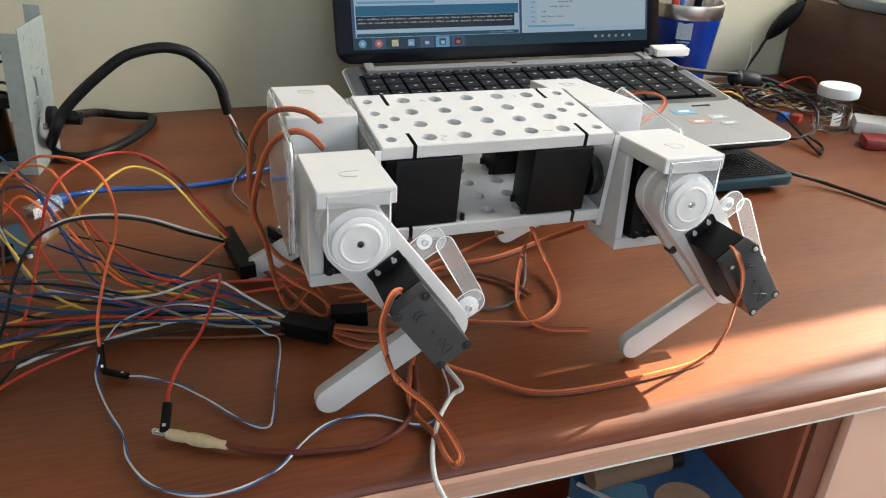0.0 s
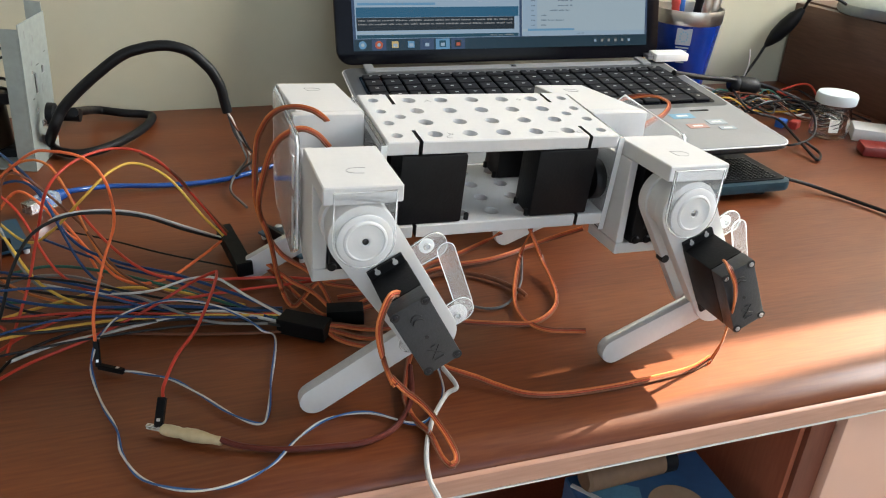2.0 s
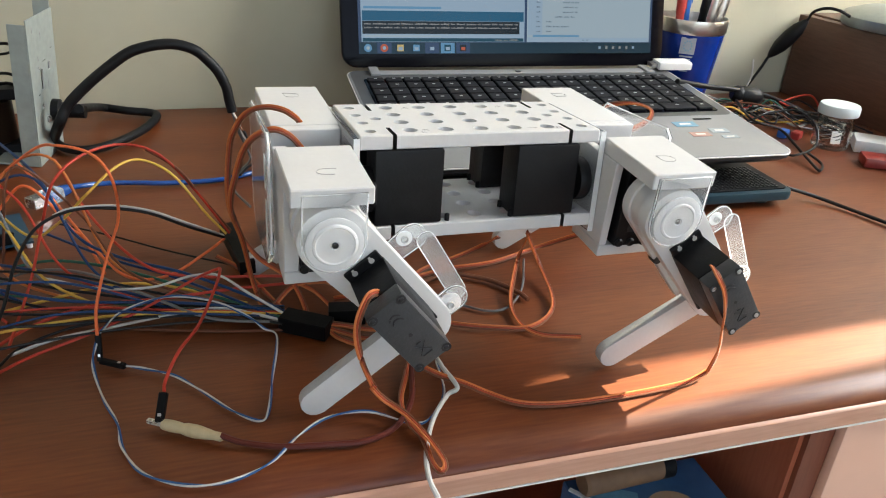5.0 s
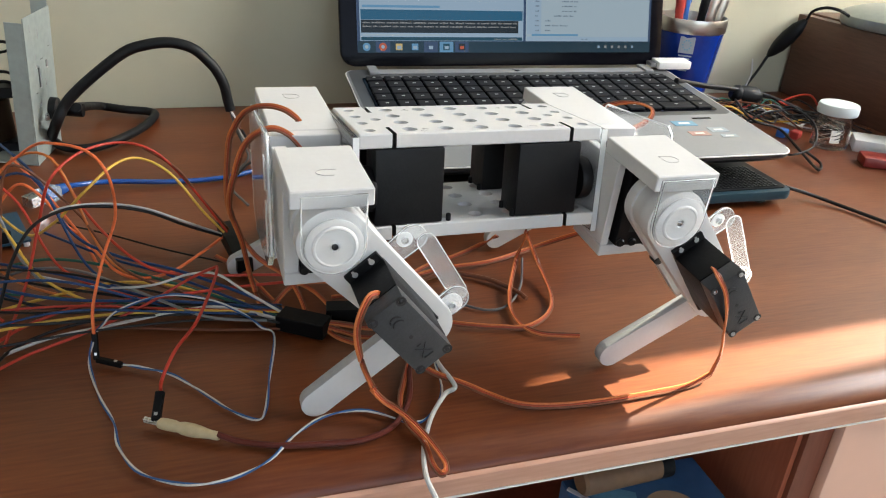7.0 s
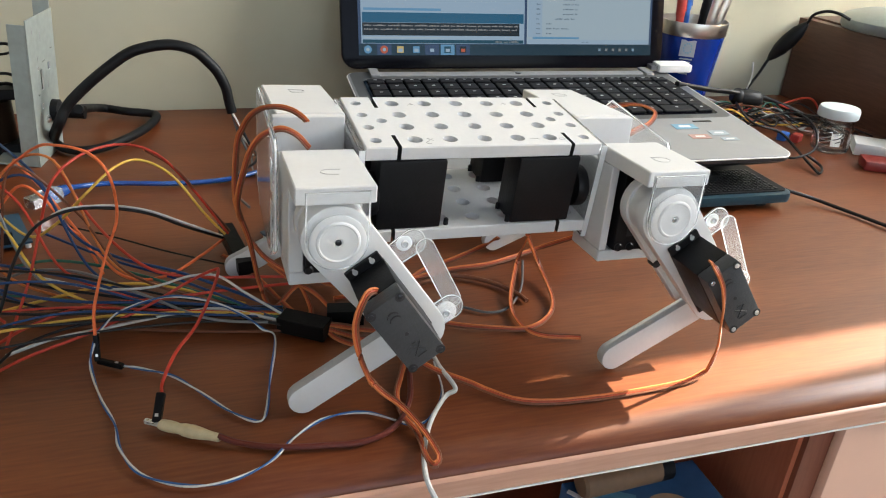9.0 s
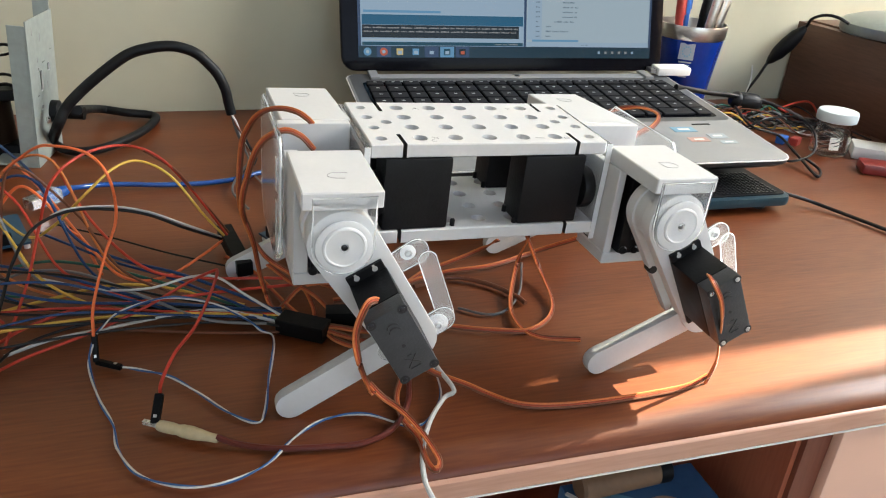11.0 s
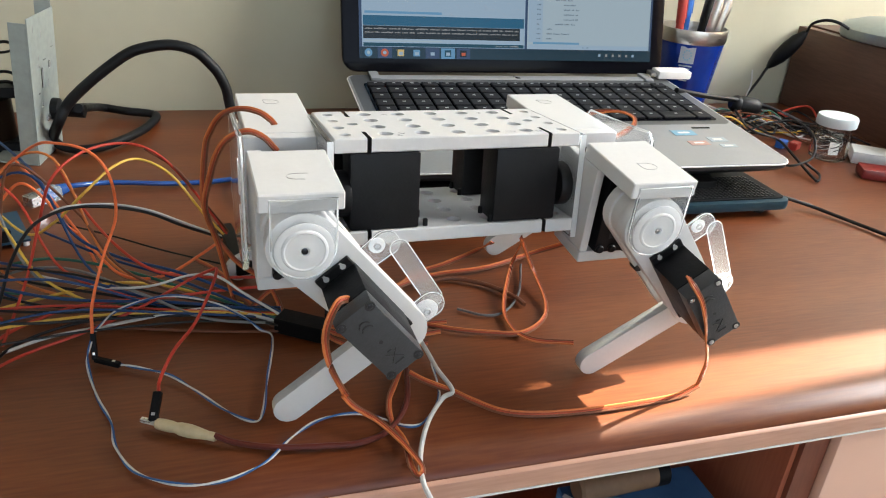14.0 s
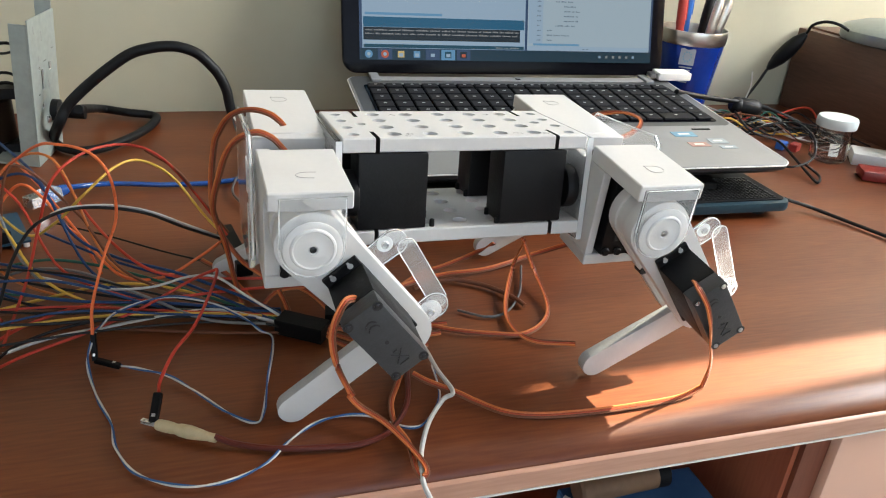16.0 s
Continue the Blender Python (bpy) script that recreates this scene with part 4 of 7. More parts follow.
stick = thing("usb_dongle", "small white plastic dongle plugged into the laptop", "dongle", pose(0.503, 0.752, 0.0685, 4, 0, -3))
part("dongle_body", box(bmesh.new(), -0.012, 0.030, -0.010, 0.010, -0.0045, 0.0045, 0.002), M["white_plastic"], stick)
part("dongle_plug", box(bmesh.new(), -0.020, -0.0125, -0.006, 0.006, -0.002, 0.002), M["steel"], stick)

jar = thing("glass_jar", "small round glass jar with a white screw lid holding scraps", "jar", pose(0.658, 0.636, 0) @ Matrix.Diagonal((0.74, 0.74, 1.0, 1)))
part("glass", turned(bmesh.new(), [(0.022, 0.0005), (0.0265, 0.003), (0.0275, 0.010), (0.0270, 0.026), (0.0245, 0.0325), (0.0245, 0.040), (0.0232, 0.040), (0.0232, 0.0322), (0.0256, 0.0255), (0.0260, 0.010), (0.0245, 0.0042), (0.005, 0.0035)], 40), M["jar_glass"], jar, "clear glass body")
part("lid", turned(bmesh.new(), [(0.0250, 0.0390), (0.0285, 0.0393), (0.0290, 0.0408), (0.0290, 0.0475), (0.0275, 0.0500), (0.0200, 0.0508)], 40), M["jar_lid"], jar, "white screw lid")
part("paper_scrap", box(bmesh.new(), -0.007, 0.007, -0.001, 0.0, 0, 0.014), M["paper"], jar, "", pose(-0.006, -0.016, 0.008, -12, 0, -20))
for i in range(9):
    a = i * 2.4
    p = [Vector((0.018 * math.cos(a + k * 1.3), 0.018 * math.sin(a + k * 1.3), 0.006 + 0.0055 * k + 0.002 * (i % 3))) for k in range(4)]
    part("wire_scrap", tube(bmesh.new(), smooth_path(p, 4), 0.0006, 5), M["steel" if i % 2 else "w_black"], jar)

lamp = thing("desk_lamp", "round grey metal lamp foot standing on the wooden box", "lamp", pose(0.838, 0.742, 0.110))
part("foot_plate", turned(bmesh.new(), [(0.078, 0.0), (0.080, 0.003), (0.080, 0.012), (0.076, 0.016), (0.058, 0.022), (0.018, 0.026)], 48), M["lamp_metal"], lamp, "domed grey metal foot")
part("stem", turned(bmesh.new(), [(0.010, 0.020), (0.009, 0.26)], 20), M["brushed_steel"], lamp, "polished steel stem")
switch = thing("cord_switch", "black inline switch on the lamp cord", "switch")
part("switch_body", turned(bmesh.new(), [(0.0030, 0.0), (0.0058, 0.0060), (0.0094, 0.0181), (0.0102, 0.0342), (0.0088, 0.0484), (0.0050, 0.0584), (0.0030, 0.0625)], 20), M["rubber"], switch, "", Matrix.Translation((0.7140, 0.8320, 0.0573)) @ Vector((0.0221, -0.0270, 0.0518)).to_track_quat("Z", "Y").to_matrix().to_4x4())

box_r = thing("small_box", "small white box with a red end beside the jar", "box", pose(0.722, 0.604, 0, 0, 0, -38))
part("box_body", box(bmesh.new(), -0.045, 0.045, -0.018, 0.018, 0, 0.014, 0.002), M["white_plastic"], box_r)
red = thing("red_case", "translucent red plastic case lying beside the jar", "case", pose(0.684, 0.566, 0, 0, 0, -30))
part("case_body", box(bmesh.new(), -0.035, 0.035, -0.014, 0.014, 0, 0.011, 0.003), M["case_red"], red)
for x, y, mat, label in ((0.640, 0.668, "red_plastic", "small red connector among the cables"), (0.628, 0.676, "blue_plastic", "small blue connector among the cables")):
    c = thing("connector", label, "connector", pose(x, y, 0.0, 0, 0, 30))
    part("connector_body", box(bmesh.new(), -0.007, 0.007, -0.005, 0.005, 0, 0.009, 0.001, 1), M[mat], c)
ferrite = thing("ferrite_core", "black ferrite core on the adapter cable", "cable core")
part("core_body", turned(bmesh.new(), [(0.006, -0.020), (0.0095, -0.016), (0.0105, -0.012), (0.0095, -0.009), (0.0105, -0.006), (0.0105, 0.010), (0.0095, 0.014), (0.006, 0.018)], 20), M["rubber"], ferrite, "", pose(0.612, 0.733, 0.034, 0, 96, -12))

# ---- left: metal case plate, transformer, circuit boards ----
plate = thing("metal_bracket", "grey folded sheet metal power supply plate standing upright", "bracket", pose(-0.157, 0.690, 0, 0, 4.5, -8))
bm, holes = bmesh.new(), bmesh.new()
box(bm, -0.0012, 0.0, 0.0, 0.066, 0.0, 0.128, 0.0003, 1)
for y, z, a, b in ((0.026, 0.073, 0.0030, 0.009), (0.046, 0.081, 0.003, 0.0035), (0.020, 0.084, 0.0015, 0.0015), (0.022, 0.050, 0.002, 0.002)):
    box(holes, -0.01, 0.01, y - a, y + a, z - b, z + b)
cut("plate_face", bm, holes, M["sheet_metal"], plate, "grey sheet metal face with slots")
for y, z, a, h in ((0.034, 0.088, 0.004, 0.0004), (0.020, 0.092, 0.0004, 0.003), (0.055, 0.095, 0.003, 0.0003), (0.040, 0.066, 0.0005, 0.004), (0.015, 0.062, 0.002, 0.0006), (0.030, 0.110, 0.0003, 0.005), (0.012, 0.118, 0.0004, 0.004)):
    part("scuff", box(bmesh.new(), 0.00005, 0.0003, y - a * 0.8, y + a * 0.8, z - h * 0.8, z + h * 0.8), M["servo_grey"] if h < 0.001 else M["pencil"], plate)
# dark sheet added behind the slots in place of the shade within the case
part("slot_backing_shade", box(bmesh.new(), -0.0050, -0.0042, 0.016, 0.038, 0.056, 0.088), M["servo_grey"], plate, "dark sheet standing in for shade behind the slots")
part("front_flange", box(bmesh.new(), -0.0150, -0.0013, 0.0, 0.0012, 0.0, 0.124, 0.0003, 1), M["sheet_metal"], plate)
part("back_flange", box(bmesh.new(), -0.0150, -0.0013, 0.0648, 0.066, 0.0, 0.136, 0.0003, 1), M["sheet_metal"], plate)
part("bottom_flange", box(bmesh.new(), -0.040, -0.0013, 0.0014, 0.0646, 0.0, 0.0012), M["sheet_metal"], plate)
part("cord_grip", turned(bmesh.new(), [(0.010, 0.0), (0.010, 0.006), (0.0065, 0.008), (0.0060, 0.028)], 20, (0, 0.045, 0.040), "x"), M["rubber"], plate, "black rubber cord grip")
part("screw", turned(bmesh.new(), [(0.0035, 0.0002), (0.0035, 0.0015), (0.002, 0.0025)], 14, (0, 0.030, 0.036), "x"), M["steel"], plate)
coil = thing("transformer", "copper wound transformer behind the metal plate", "transformer", pose(-0.203, 0.735, 0))
part("winding", turned(bmesh.new(), [(0.018, 0.012), (0.022, 0.014), (0.022, 0.05), (0.018, 0.052)], 28), M["copper"], coil, "copper winding")
part("core", box(bmesh.new(), -0.030, 0.030, -0.012, 0.012, 0.0, 0.0115, 0.001, 1), M["servo_black"], coil)
part("core_top", box(bmesh.new(), -0.030, 0.030, -0.012, 0.012, 0.0525, 0.062, 0.001, 1), M["servo_black"], coil)


def board(x, y, turn, w, d, label, mat="pcb"):
    ob = thing("circuit_board", label, "circuit board", pose(x, y, 0, 0, 0, turn))
    part("board", box(bmesh.new(), 0, w, 0, d, 0.004, 0.0056), M[mat], ob)
    part("pin_header", box(bmesh.new(), w * 0.15, w * 0.85, 0.001, 0.0035, 0.0057, 0.0142), M["servo_black"], ob)
    part("pin_header", box(bmesh.new(), w * 0.15, w * 0.85, d - 0.0035, d - 0.001, 0.0057, 0.0142), M["servo_black"], ob)
    part("chip", box(bmesh.new(), w * 0.4, w * 0.75, d * 0.4, d * 0.55, 0.0057, 0.009), M["servo_black"], ob)
    part("socket", box(bmesh.new(), -0.004, 0.012, d * 0.55, d * 0.8, 0.0057, 0.0165, 0.0006, 1), M["steel"], ob)
    for i in range(6):
        part("capacitor", turned(bmesh.new(), [(0.0028, 0.0057), (0.0028, 0.011), (0.0022, 0.0115)], 12, (w * (0.2 + 0.1 * i), d * (0.25 + 0.08 * (i % 3)), 0)), M["solder"], ob)
    for px, py in ((0.003, 0.003), (w - 0.003, 0.003), (0.003, d - 0.003), (w - 0.003, d - 0.003)):
        part("standoff", turned(bmesh.new(), [(0.002, 0), (0.002, 0.0039)], 8, (px, py, 0)), M["white_plastic"], ob)
    return ob


board(0.022, 0.515, -62, 0.055, 0.045, "small dark circuit board on the desk behind the robot")
board(-0.205, 0.500, 20, 0.075, 0.055, "blue circuit board full of plugged jumper wires")
tray = thing("breadboard", "white breadboard with jumper wires plugged in", "breadboard", pose(-0.225, 0.440, 0, 0, 0, 24))
part("breadboard_body", box(bmesh.new(), 0, 0.083, 0, 0.055, 0, 0.0085, 0.001, 1), M["white_plastic"], tray)
for j in range(6):
    part("contact_row", box(bmesh.new(), 0.004, 0.079, 0.006 + 0.0075 * j, 0.0072 + 0.0075 * j, 0.0086, 0.0089), M["dark_hole"], tray)
plug = thing("usb_plug", "clear blue plastic plug of the data cable", "plug", pose(-0.1214, 0.6119, 0.0, 0, 0, 48.2))
part("strain_relief", turned(bmesh.new(), [(0.0022, 0.004), (0.0030, 0.0), (0.0045, -0.004), (0.0052, -0.010)], 16, (0, 0, 0.010), "x"), M["w_usb"], plug, "blue cable end")
part("plug_shell", box(bmesh.new(), -0.0272, -0.0102, -0.0062, 0.0062, 0.0040, 0.0155, 0.0026), M["clear_plug"], plug, "clear bluish plug shell")
part("plug_metal", box(bmesh.new(), -0.0378, -0.0275, -0.0055, 0.0055, 0.0055, 0.0140, 0.0005, 1), M["steel"], plug, "bare metal plug")
part("plug_core", box(bmesh.new(), -0.0234, -0.0140, -0.0035, 0.0035, 0.0065, 0.0130, 0.0010, 1), M["w_usb"], plug)

clip = thing("alligator_clip", "alligator clip in a beige rubber boot biting a pin", "clip")
A0, A1 = Vector((-0.0402, 0.3048, 0.0050)), Vector((-0.0122, 0.2886, 0.0048))
d = (A1 - A0).normalized()
turn = d.to_track_quat("X", "Z").to_matrix().to_4x4()
part("rubber_boot", turned(bmesh.new(), [(0.0024, 0.0000), (0.0028, 0.0014), (0.0030, 0.0046), (0.0029, 0.0082), (0.0025, 0.0105), (0.0032, 0.0132), (0.0034, 0.0178), (0.0030, 0.0219), (0.0022, 0.0274), (0.0022, 0.0315), (0.0018, 0.0324)], 20, (0, 0, 0), "x"), M["boot_beige"], clip, "beige rubber boot", Matrix.Translation(A0) @ turn)
part("jaw", box(bmesh.new(), -0.0085, 0.001, -0.0013, 0.0013, 0.0003, 0.0011, 0.0003, 1), M["steel"], clip, "", Matrix.Translation(A0) @ turn)
part("jaw", box(bmesh.new(), -0.0085, 0.001, -0.0013, 0.0013, -0.0011, -0.0003, 0.0003, 1), M["steel"], clip, "", Matrix.Translation(A0) @ turn)

roll = thing("brown_roll", "brown cardboard roll with a dark end lying on the blue box", "roll", pose(0.236, 0.312, -0.0952, 0, 0, 3))
part("roll_body", turned(bmesh.new(), [(0.0080, -0.030), (0.0095, -0.028), (0.0095, 0.0280)], 28, (0, 0, 0), "x"), M["card_brown"], roll)
part("roll_end", turned(bmesh.new(), [(0.0096, 0.0282), (0.0096, 0.0370), (0.0080, 0.0382)], 28, (0, 0, 0), "x"), M["servo_black"], roll, "dark end cap")
sleeve = thing("plastic_sleeve", "clear plastic strips lying on the blue box", "plastic sleeve", pose(0.2140, 0.2850, -0.1047, 0, 0, -52))
for y in (-0.010, 0.006):
    part("strip", box(bmesh.new(), -0.032, 0.026, y, y + 0.0035, 0.0, 0.0016, 0.0005, 1), M["acrylic_edge"], sleeve)
under = thing("blue_box", "blue printed box on the shelf under the desk", "box", pose(0.250, 0.2920, -0.28, 0, 0, 0))
part("box_body", box(bmesh.new(), -0.050, 0.052, -0.032, 0.032, 0, 0.175, 0.001, 1), M["box_blue"], under)
part("box_print", turned(bmesh.new(), [(0.0195, 0.1752), (0.0195, 0.1755)], 40, (0.010, -0.012, 0)), M["box_beige"], under, "round beige print")
part("box_print", prism(bmesh.new(), [(-0.048, -0.030), (-0.020, -0.030), (-0.006, 0.010), (-0.030, 0.024), (-0.048, 0.006)], 0.1751, 0.1753, "z"), M["sticker_blue"], under, "pale blue print")


# ---- wires ----
def wire(name, mat, r, points, label, second=None):
    """A flexible wire lying or arching; two strands are twisted when a second colour is given."""
    path = smooth_path(points, 8)
    if second is None:
        return tagged(part(name, tube(bmesh.new(), path, r, 14 if r > 0.002 else 8), mat), label, "wire")
    ob = thing(name, label, "wire")
    path = smooth_path(points, 18)
    for k, m in enumerate((mat, second)):
        line = []
        for i, p in enumerate(path):
            q = (path[min(i + 1, len(path) - 1)] - path[max(i - 1, 0)]).normalized()
            u = q.cross(Vector((0, 0, 1))).normalized()
            a = i * 0.14 + k * math.pi
            line.append(p + (u * math.cos(a) + Vector((0, 0, 1)) * math.sin(a)) * r * 0.62 + Vector((0, 0, r * 0.6)))
        part("strand", tube(bmesh.new(), line, r * 0.72, 6), m, ob)
    return ob


def ribbon(name, points, label):
    """A flat three-strand servo lead."""
    ob = thing(name, label, "cable")
    path = smooth_path(points, 8)
    for k, mat in enumerate(("w_lead_brown", "w_lead_red", "w_lead_orange")):
        line = []
        for i, p in enumerate(path):
            q = (path[min(i + 1, len(path) - 1)] - path[max(i - 1, 0)]).normalized()
            u = q.cross(Vector((0.25, -0.75, 0.6))).normalized()
            line.append(p + u * (k - 1) * 0.00112)
        part("strand", tube(bmesh.new(), line, 0.00066, 6), M[mat], ob)
    return ob


def run(name, parent, points):
    """One rigid stretch of a three-strand servo lead."""
    bm, path, count = bmesh.new(), smooth_path(points, 8), 0
    for k in range(3):
        line = []
        for i, p in enumerate(path):
            q = (path[min(i + 1, len(path) - 1)] - path[max(i - 1, 0)]).normalized()
            line.append(p + q.cross(Vector((0.25, -0.75, 0.6))).normalized() * (k - 1) * 0.00112)
        tube(bm, line, 0.00066, 6)
        bm.faces.ensure_lookup_table()
        for f in bm.faces[count:]:
            f.material_index = k
        count = len(bm.faces)
    return part(name, bm, [M["w_lead_brown"], M["w_lead_red"], M["w_lead_orange"]], parent)


body_cables, desk_cables = [], []
wire("jumper_wire", M["w_fire"], .0009, [(-0.153, 0.528, 0.050), (-0.112, 0.477, 0.090), (-0.093, 0.453, 0.100), (-0.074, 0.437, 0.100), (-0.063, 0.424, 0.090), (-0.064, 0.435, 0.060), (-0.072, 0.424, 0.040), (-0.075, 0.384, 0.030), (-0.074, 0.366, 0.022)], "orange jumper wire arching over the desk")
wire("jumper_wire", M["w_red"], .0009, [(-0.124, 0.387, 0.006), (-0.119, 0.437, 0.020), (-0.110, 0.452, 0.050), (-0.098, 0.448, 0.080), (-0.082, 0.465, 0.090), (-0.061, 0.480, 0.090), (-0.041, 0.474, 0.085), (-0.024, 0.483, 0.060), (-0.001, 0.485, 0.020)], "red jumper wire arching to a connector")
wire("jumper_wire", M["w_yellow"], .0009, [(-0.167, 0.560, 0.020), (-0.131, 0.503, 0.020), (-0.109, 0.486, 0.035), (-0.086, 0.474, 0.060), (-0.069, 0.494, 0.070), (-0.054, 0.505, 0.070), (-0.035, 0.500, 0.060), (-0.016, 0.490, 0.035), (-0.003, 0.484, 0.020)], "yellow jumper wire arching to a connector")
wire("jumper_wire", M["w_brown"], .0009, [(-0.048, 0.475, 0.088), (-0.030, 0.479, 0.072), (-0.018, 0.485, 0.050), (0.000, 0.489, 0.020)], "dark brown jumper wire beside the red one")
wire("power_wire", M["w_black"], .0010, [(-0.136, 0.388, 0.004), (-0.128, 0.408, 0.020), (-0.121, 0.423, 0.040), (-0.110, 0.438, 0.055), (-0.092, 0.449, 0.060), (-0.070, 0.449, 0.060), (-0.048, 0.449, 0.055), (-0.027, 0.458, 0.040), (-0.005, 0.479, 0.020)], "black wire arching low over the desk")
wire("power_wire", M["w_white"], .0008, [(-0.102, 0.448, 0.058), (-0.092, 0.450, 0.061), (-0.070, 0.451, 0.061), (-0.048, 0.451, 0.056), (-0.027, 0.459, 0.042), (-0.005, 0.482, 0.020)], "white wire paired with a black one")
wire("jumper_wire", M["w_red"], .0009, [(-0.131, 0.363, 0.003), (-0.112, 0.379, 0.004), (-0.083, 0.390, 0.008), (-0.052, 0.402, 0.015), (-0.026, 0.411, 0.025), (-0.011, 0.395, 0.040), (-0.008, 0.390, 0.042), (-0.012, 0.366, 0.042), (-0.020, 0.337, 0.040), (-0.030, 0.322, 0.035), (-0.037, 0.313, 0.025), (-0.039, 0.317, 0.014)], "red jumper wire bent up in a hook")
wire("twisted_wire", M["w_white"], .0007, [(-0.062, 0.361, 0.003), (-0.052, 0.356, 0.003), (-0.036, 0.345, 0.004), (-0.023, 0.332, 0.002), (-0.007, 0.311, 0.002), (0.006, 0.300, 0.002), (0.011, 0.307, 0.002), (0.015, 0.334, 0.002), (0.021, 0.374, 0.002), (0.014, 0.379, 0.006), (0.005, 0.385, 0.012), (-0.014, 0.396, 0.018), (-0.039, 0.403, 0.020), (-0.065, 0.399, 0.015), (-0.076, 0.383, 0.012)], "white and blue twisted wire lying on the desk", M["w_twist"])
wire("twisted_wire", M["w_twist"], .0007, [(-0.076, 0.371, 0.014), (-0.078, 0.362, 0.006), (-0.071, 0.336, 0.002), (-0.062, 0.313, 0.002), (-0.058, 0.294, 0.002), (-0.048, 0.275, 0.002), (-0.029, 0.263, 0.002), (-0.010, 0.261, 0.002), (0.009, 0.269, 0.002), (0.023, 0.283, 0.003), (0.040, 0.294, 0.003), (0.061, 0.295, 0.002), (0.081, 0.281, 0.002), (0.092, 0.284, 0.002), (0.104, 0.302, 0.002), (0.108, 0.331, 0.002)], "blue and white twisted wire looping along the desk", M["w_white"])
wire("power_wire", M["w_white"], .0013, [(0.082, 0.234, -0.004), (0.079, 0.242, 0.003), (0.083, 0.261, 0.002), (0.092, 0.281, 0.003), (0.104, 0.296, 0.005), (0.110, 0.298, 0.008), (0.1072, 0.3176, 0.0080), (0.1062, 0.3346, 0.0080), (0.1053, 0.3479, 0.0080), (0.1051, 0.3623, 0.0080)], "white wire hanging over the desk edge")
wire("test_lead", M["w_maroon"], .0016, [(-0.013, 0.289, 0.006), (-0.003, 0.285, 0.003), (0.015, 0.278, 0.003), (0.039, 0.274, 0.003), (0.056, 0.273, 0.003), (0.072, 0.280, 0.003), (0.085, 0.299, 0.003), (0.092, 0.328, 0.003)], "maroon rubber test lead lying on the desk")
wire("usb_cable", M["w_usb"], .0022, [(-0.121, 0.612, 0.010), (-0.114, 0.615, 0.010), (-0.090, 0.628, 0.006), (-0.045, 0.626, 0.004), (0.002, 0.632, 0.003), (0.046, 0.657, 0.003), (0.076, 0.672, 0.003), (0.109, 0.672, 0.003)], "translucent blue data cable lying across the desk")
wire("power_wire", M["w_black"], .0007, [(-0.121, 0.543, 0.010), (-0.082, 0.523, 0.006), (-0.043, 0.494, 0.005), (0.006, 0.455, 0.008)], "thin black wire running straight across the desk")
wire("mains_cable", M["rubber"], .0047, [(-0.155, 0.741, 0.006), (-0.139, 0.700, 0.035), (-0.130, 0.700, 0.051), (-0.118, 0.700, 0.064), (-0.098, 0.700, 0.081), (-0.074, 0.700, 0.098), (-0.056, 0.700, 0.104), (-0.039, 0.700, 0.106), (-0.026, 0.700, 0.104), (-0.015, 0.700, 0.099), (-0.006, 0.700, 0.090), (0.001, 0.700, 0.081), (0.007, 0.700, 0.067), (0.009, 0.700, 0.054), (0.011, 0.700, 0.043)], "thick black rubber mains cable arching up from the desk")
wire("mains_cable", M["rubber"], .0043, [(-0.124, 0.720, 0.044), (-0.122, 0.833, 0.012), (-0.094, 0.830, 0.008), (-0.073, 0.828, 0.006), (-0.065, 0.814, 0.006), (-0.075, 0.773, 0.006), (-0.098, 0.733, 0.006), (-0.121, 0.715, 0.006), (-0.141, 0.723, 0.006), (-0.155, 0.746, 0.006)], "black rubber mains cable looping back along the desk")
wire("stripped_wire", M["w_stub"], .0013, [(0.0116, 0.7000, 0.0422), (0.0143, 0.6970, 0.0347), (0.0179, 0.6920, 0.0262), (0.0216, 0.6860, 0.0185), (0.0249, 0.6800, 0.0126), (0.0282, 0.6720, 0.0090)], "twisted pale and brown wires stripped from the mains cable", M["w_brown"])
wire("stripped_wire", M["w_black"], .0012, [(0.0199, 0.6900, 0.0270), (0.0236, 0.6840, 0.0193), (0.0269, 0.6780, 0.0134), (0.0302, 0.6700, 0.0098), (0.0269, 0.6500, 0.0108), (0.0195, 0.6320, 0.0128), (0.0118, 0.6100, 0.0141)], "dark wire bent over at the end of the mains cable")
wire("stripped_wire", M["w_bare"], .0011, [(0.011, 0.700, 0.042), (0.015, 0.695, 0.025), (0.021, 0.690, 0.011), (0.023, 0.674, 0.004), (0.012, 0.641, 0.004), (0.006, 0.603, 0.004), (0.017, 0.565, 0.004)], "stripped dark wires at the end of the mains cable")
wire("stripped_wire", M["w_grey"], .0009, [(0.012, 0.700, 0.042), (0.019, 0.692, 0.020), (0.026, 0.680, 0.010), (0.025, 0.654, 0.003), (0.034, 0.611, 0.003)], "stripped grey wire at the end of the mains cable")
wire("device_cable", M["w_black"], .0017, [(0.492, 0.507, 0.014), (0.520, 0.503, 0.006), (0.537, 0.479, 0.003), (0.549, 0.445, 0.003), (0.560, 0.415, 0.003)], "thin black cable leaving the cooling pad")
wire("device_cable", M["w_black"], .0014, [(0.594, 0.728, 0.030), (0.561, 0.653, 0.030), (0.595, 0.647, 0.020), (0.592, 0.613, 0.012), (0.587, 0.579, 0.004), (0.584, 0.565, 0.003), (0.601, 0.582, 0.003), (0.595, 0.599, 0.010)], "black cable looped beside the laptop")
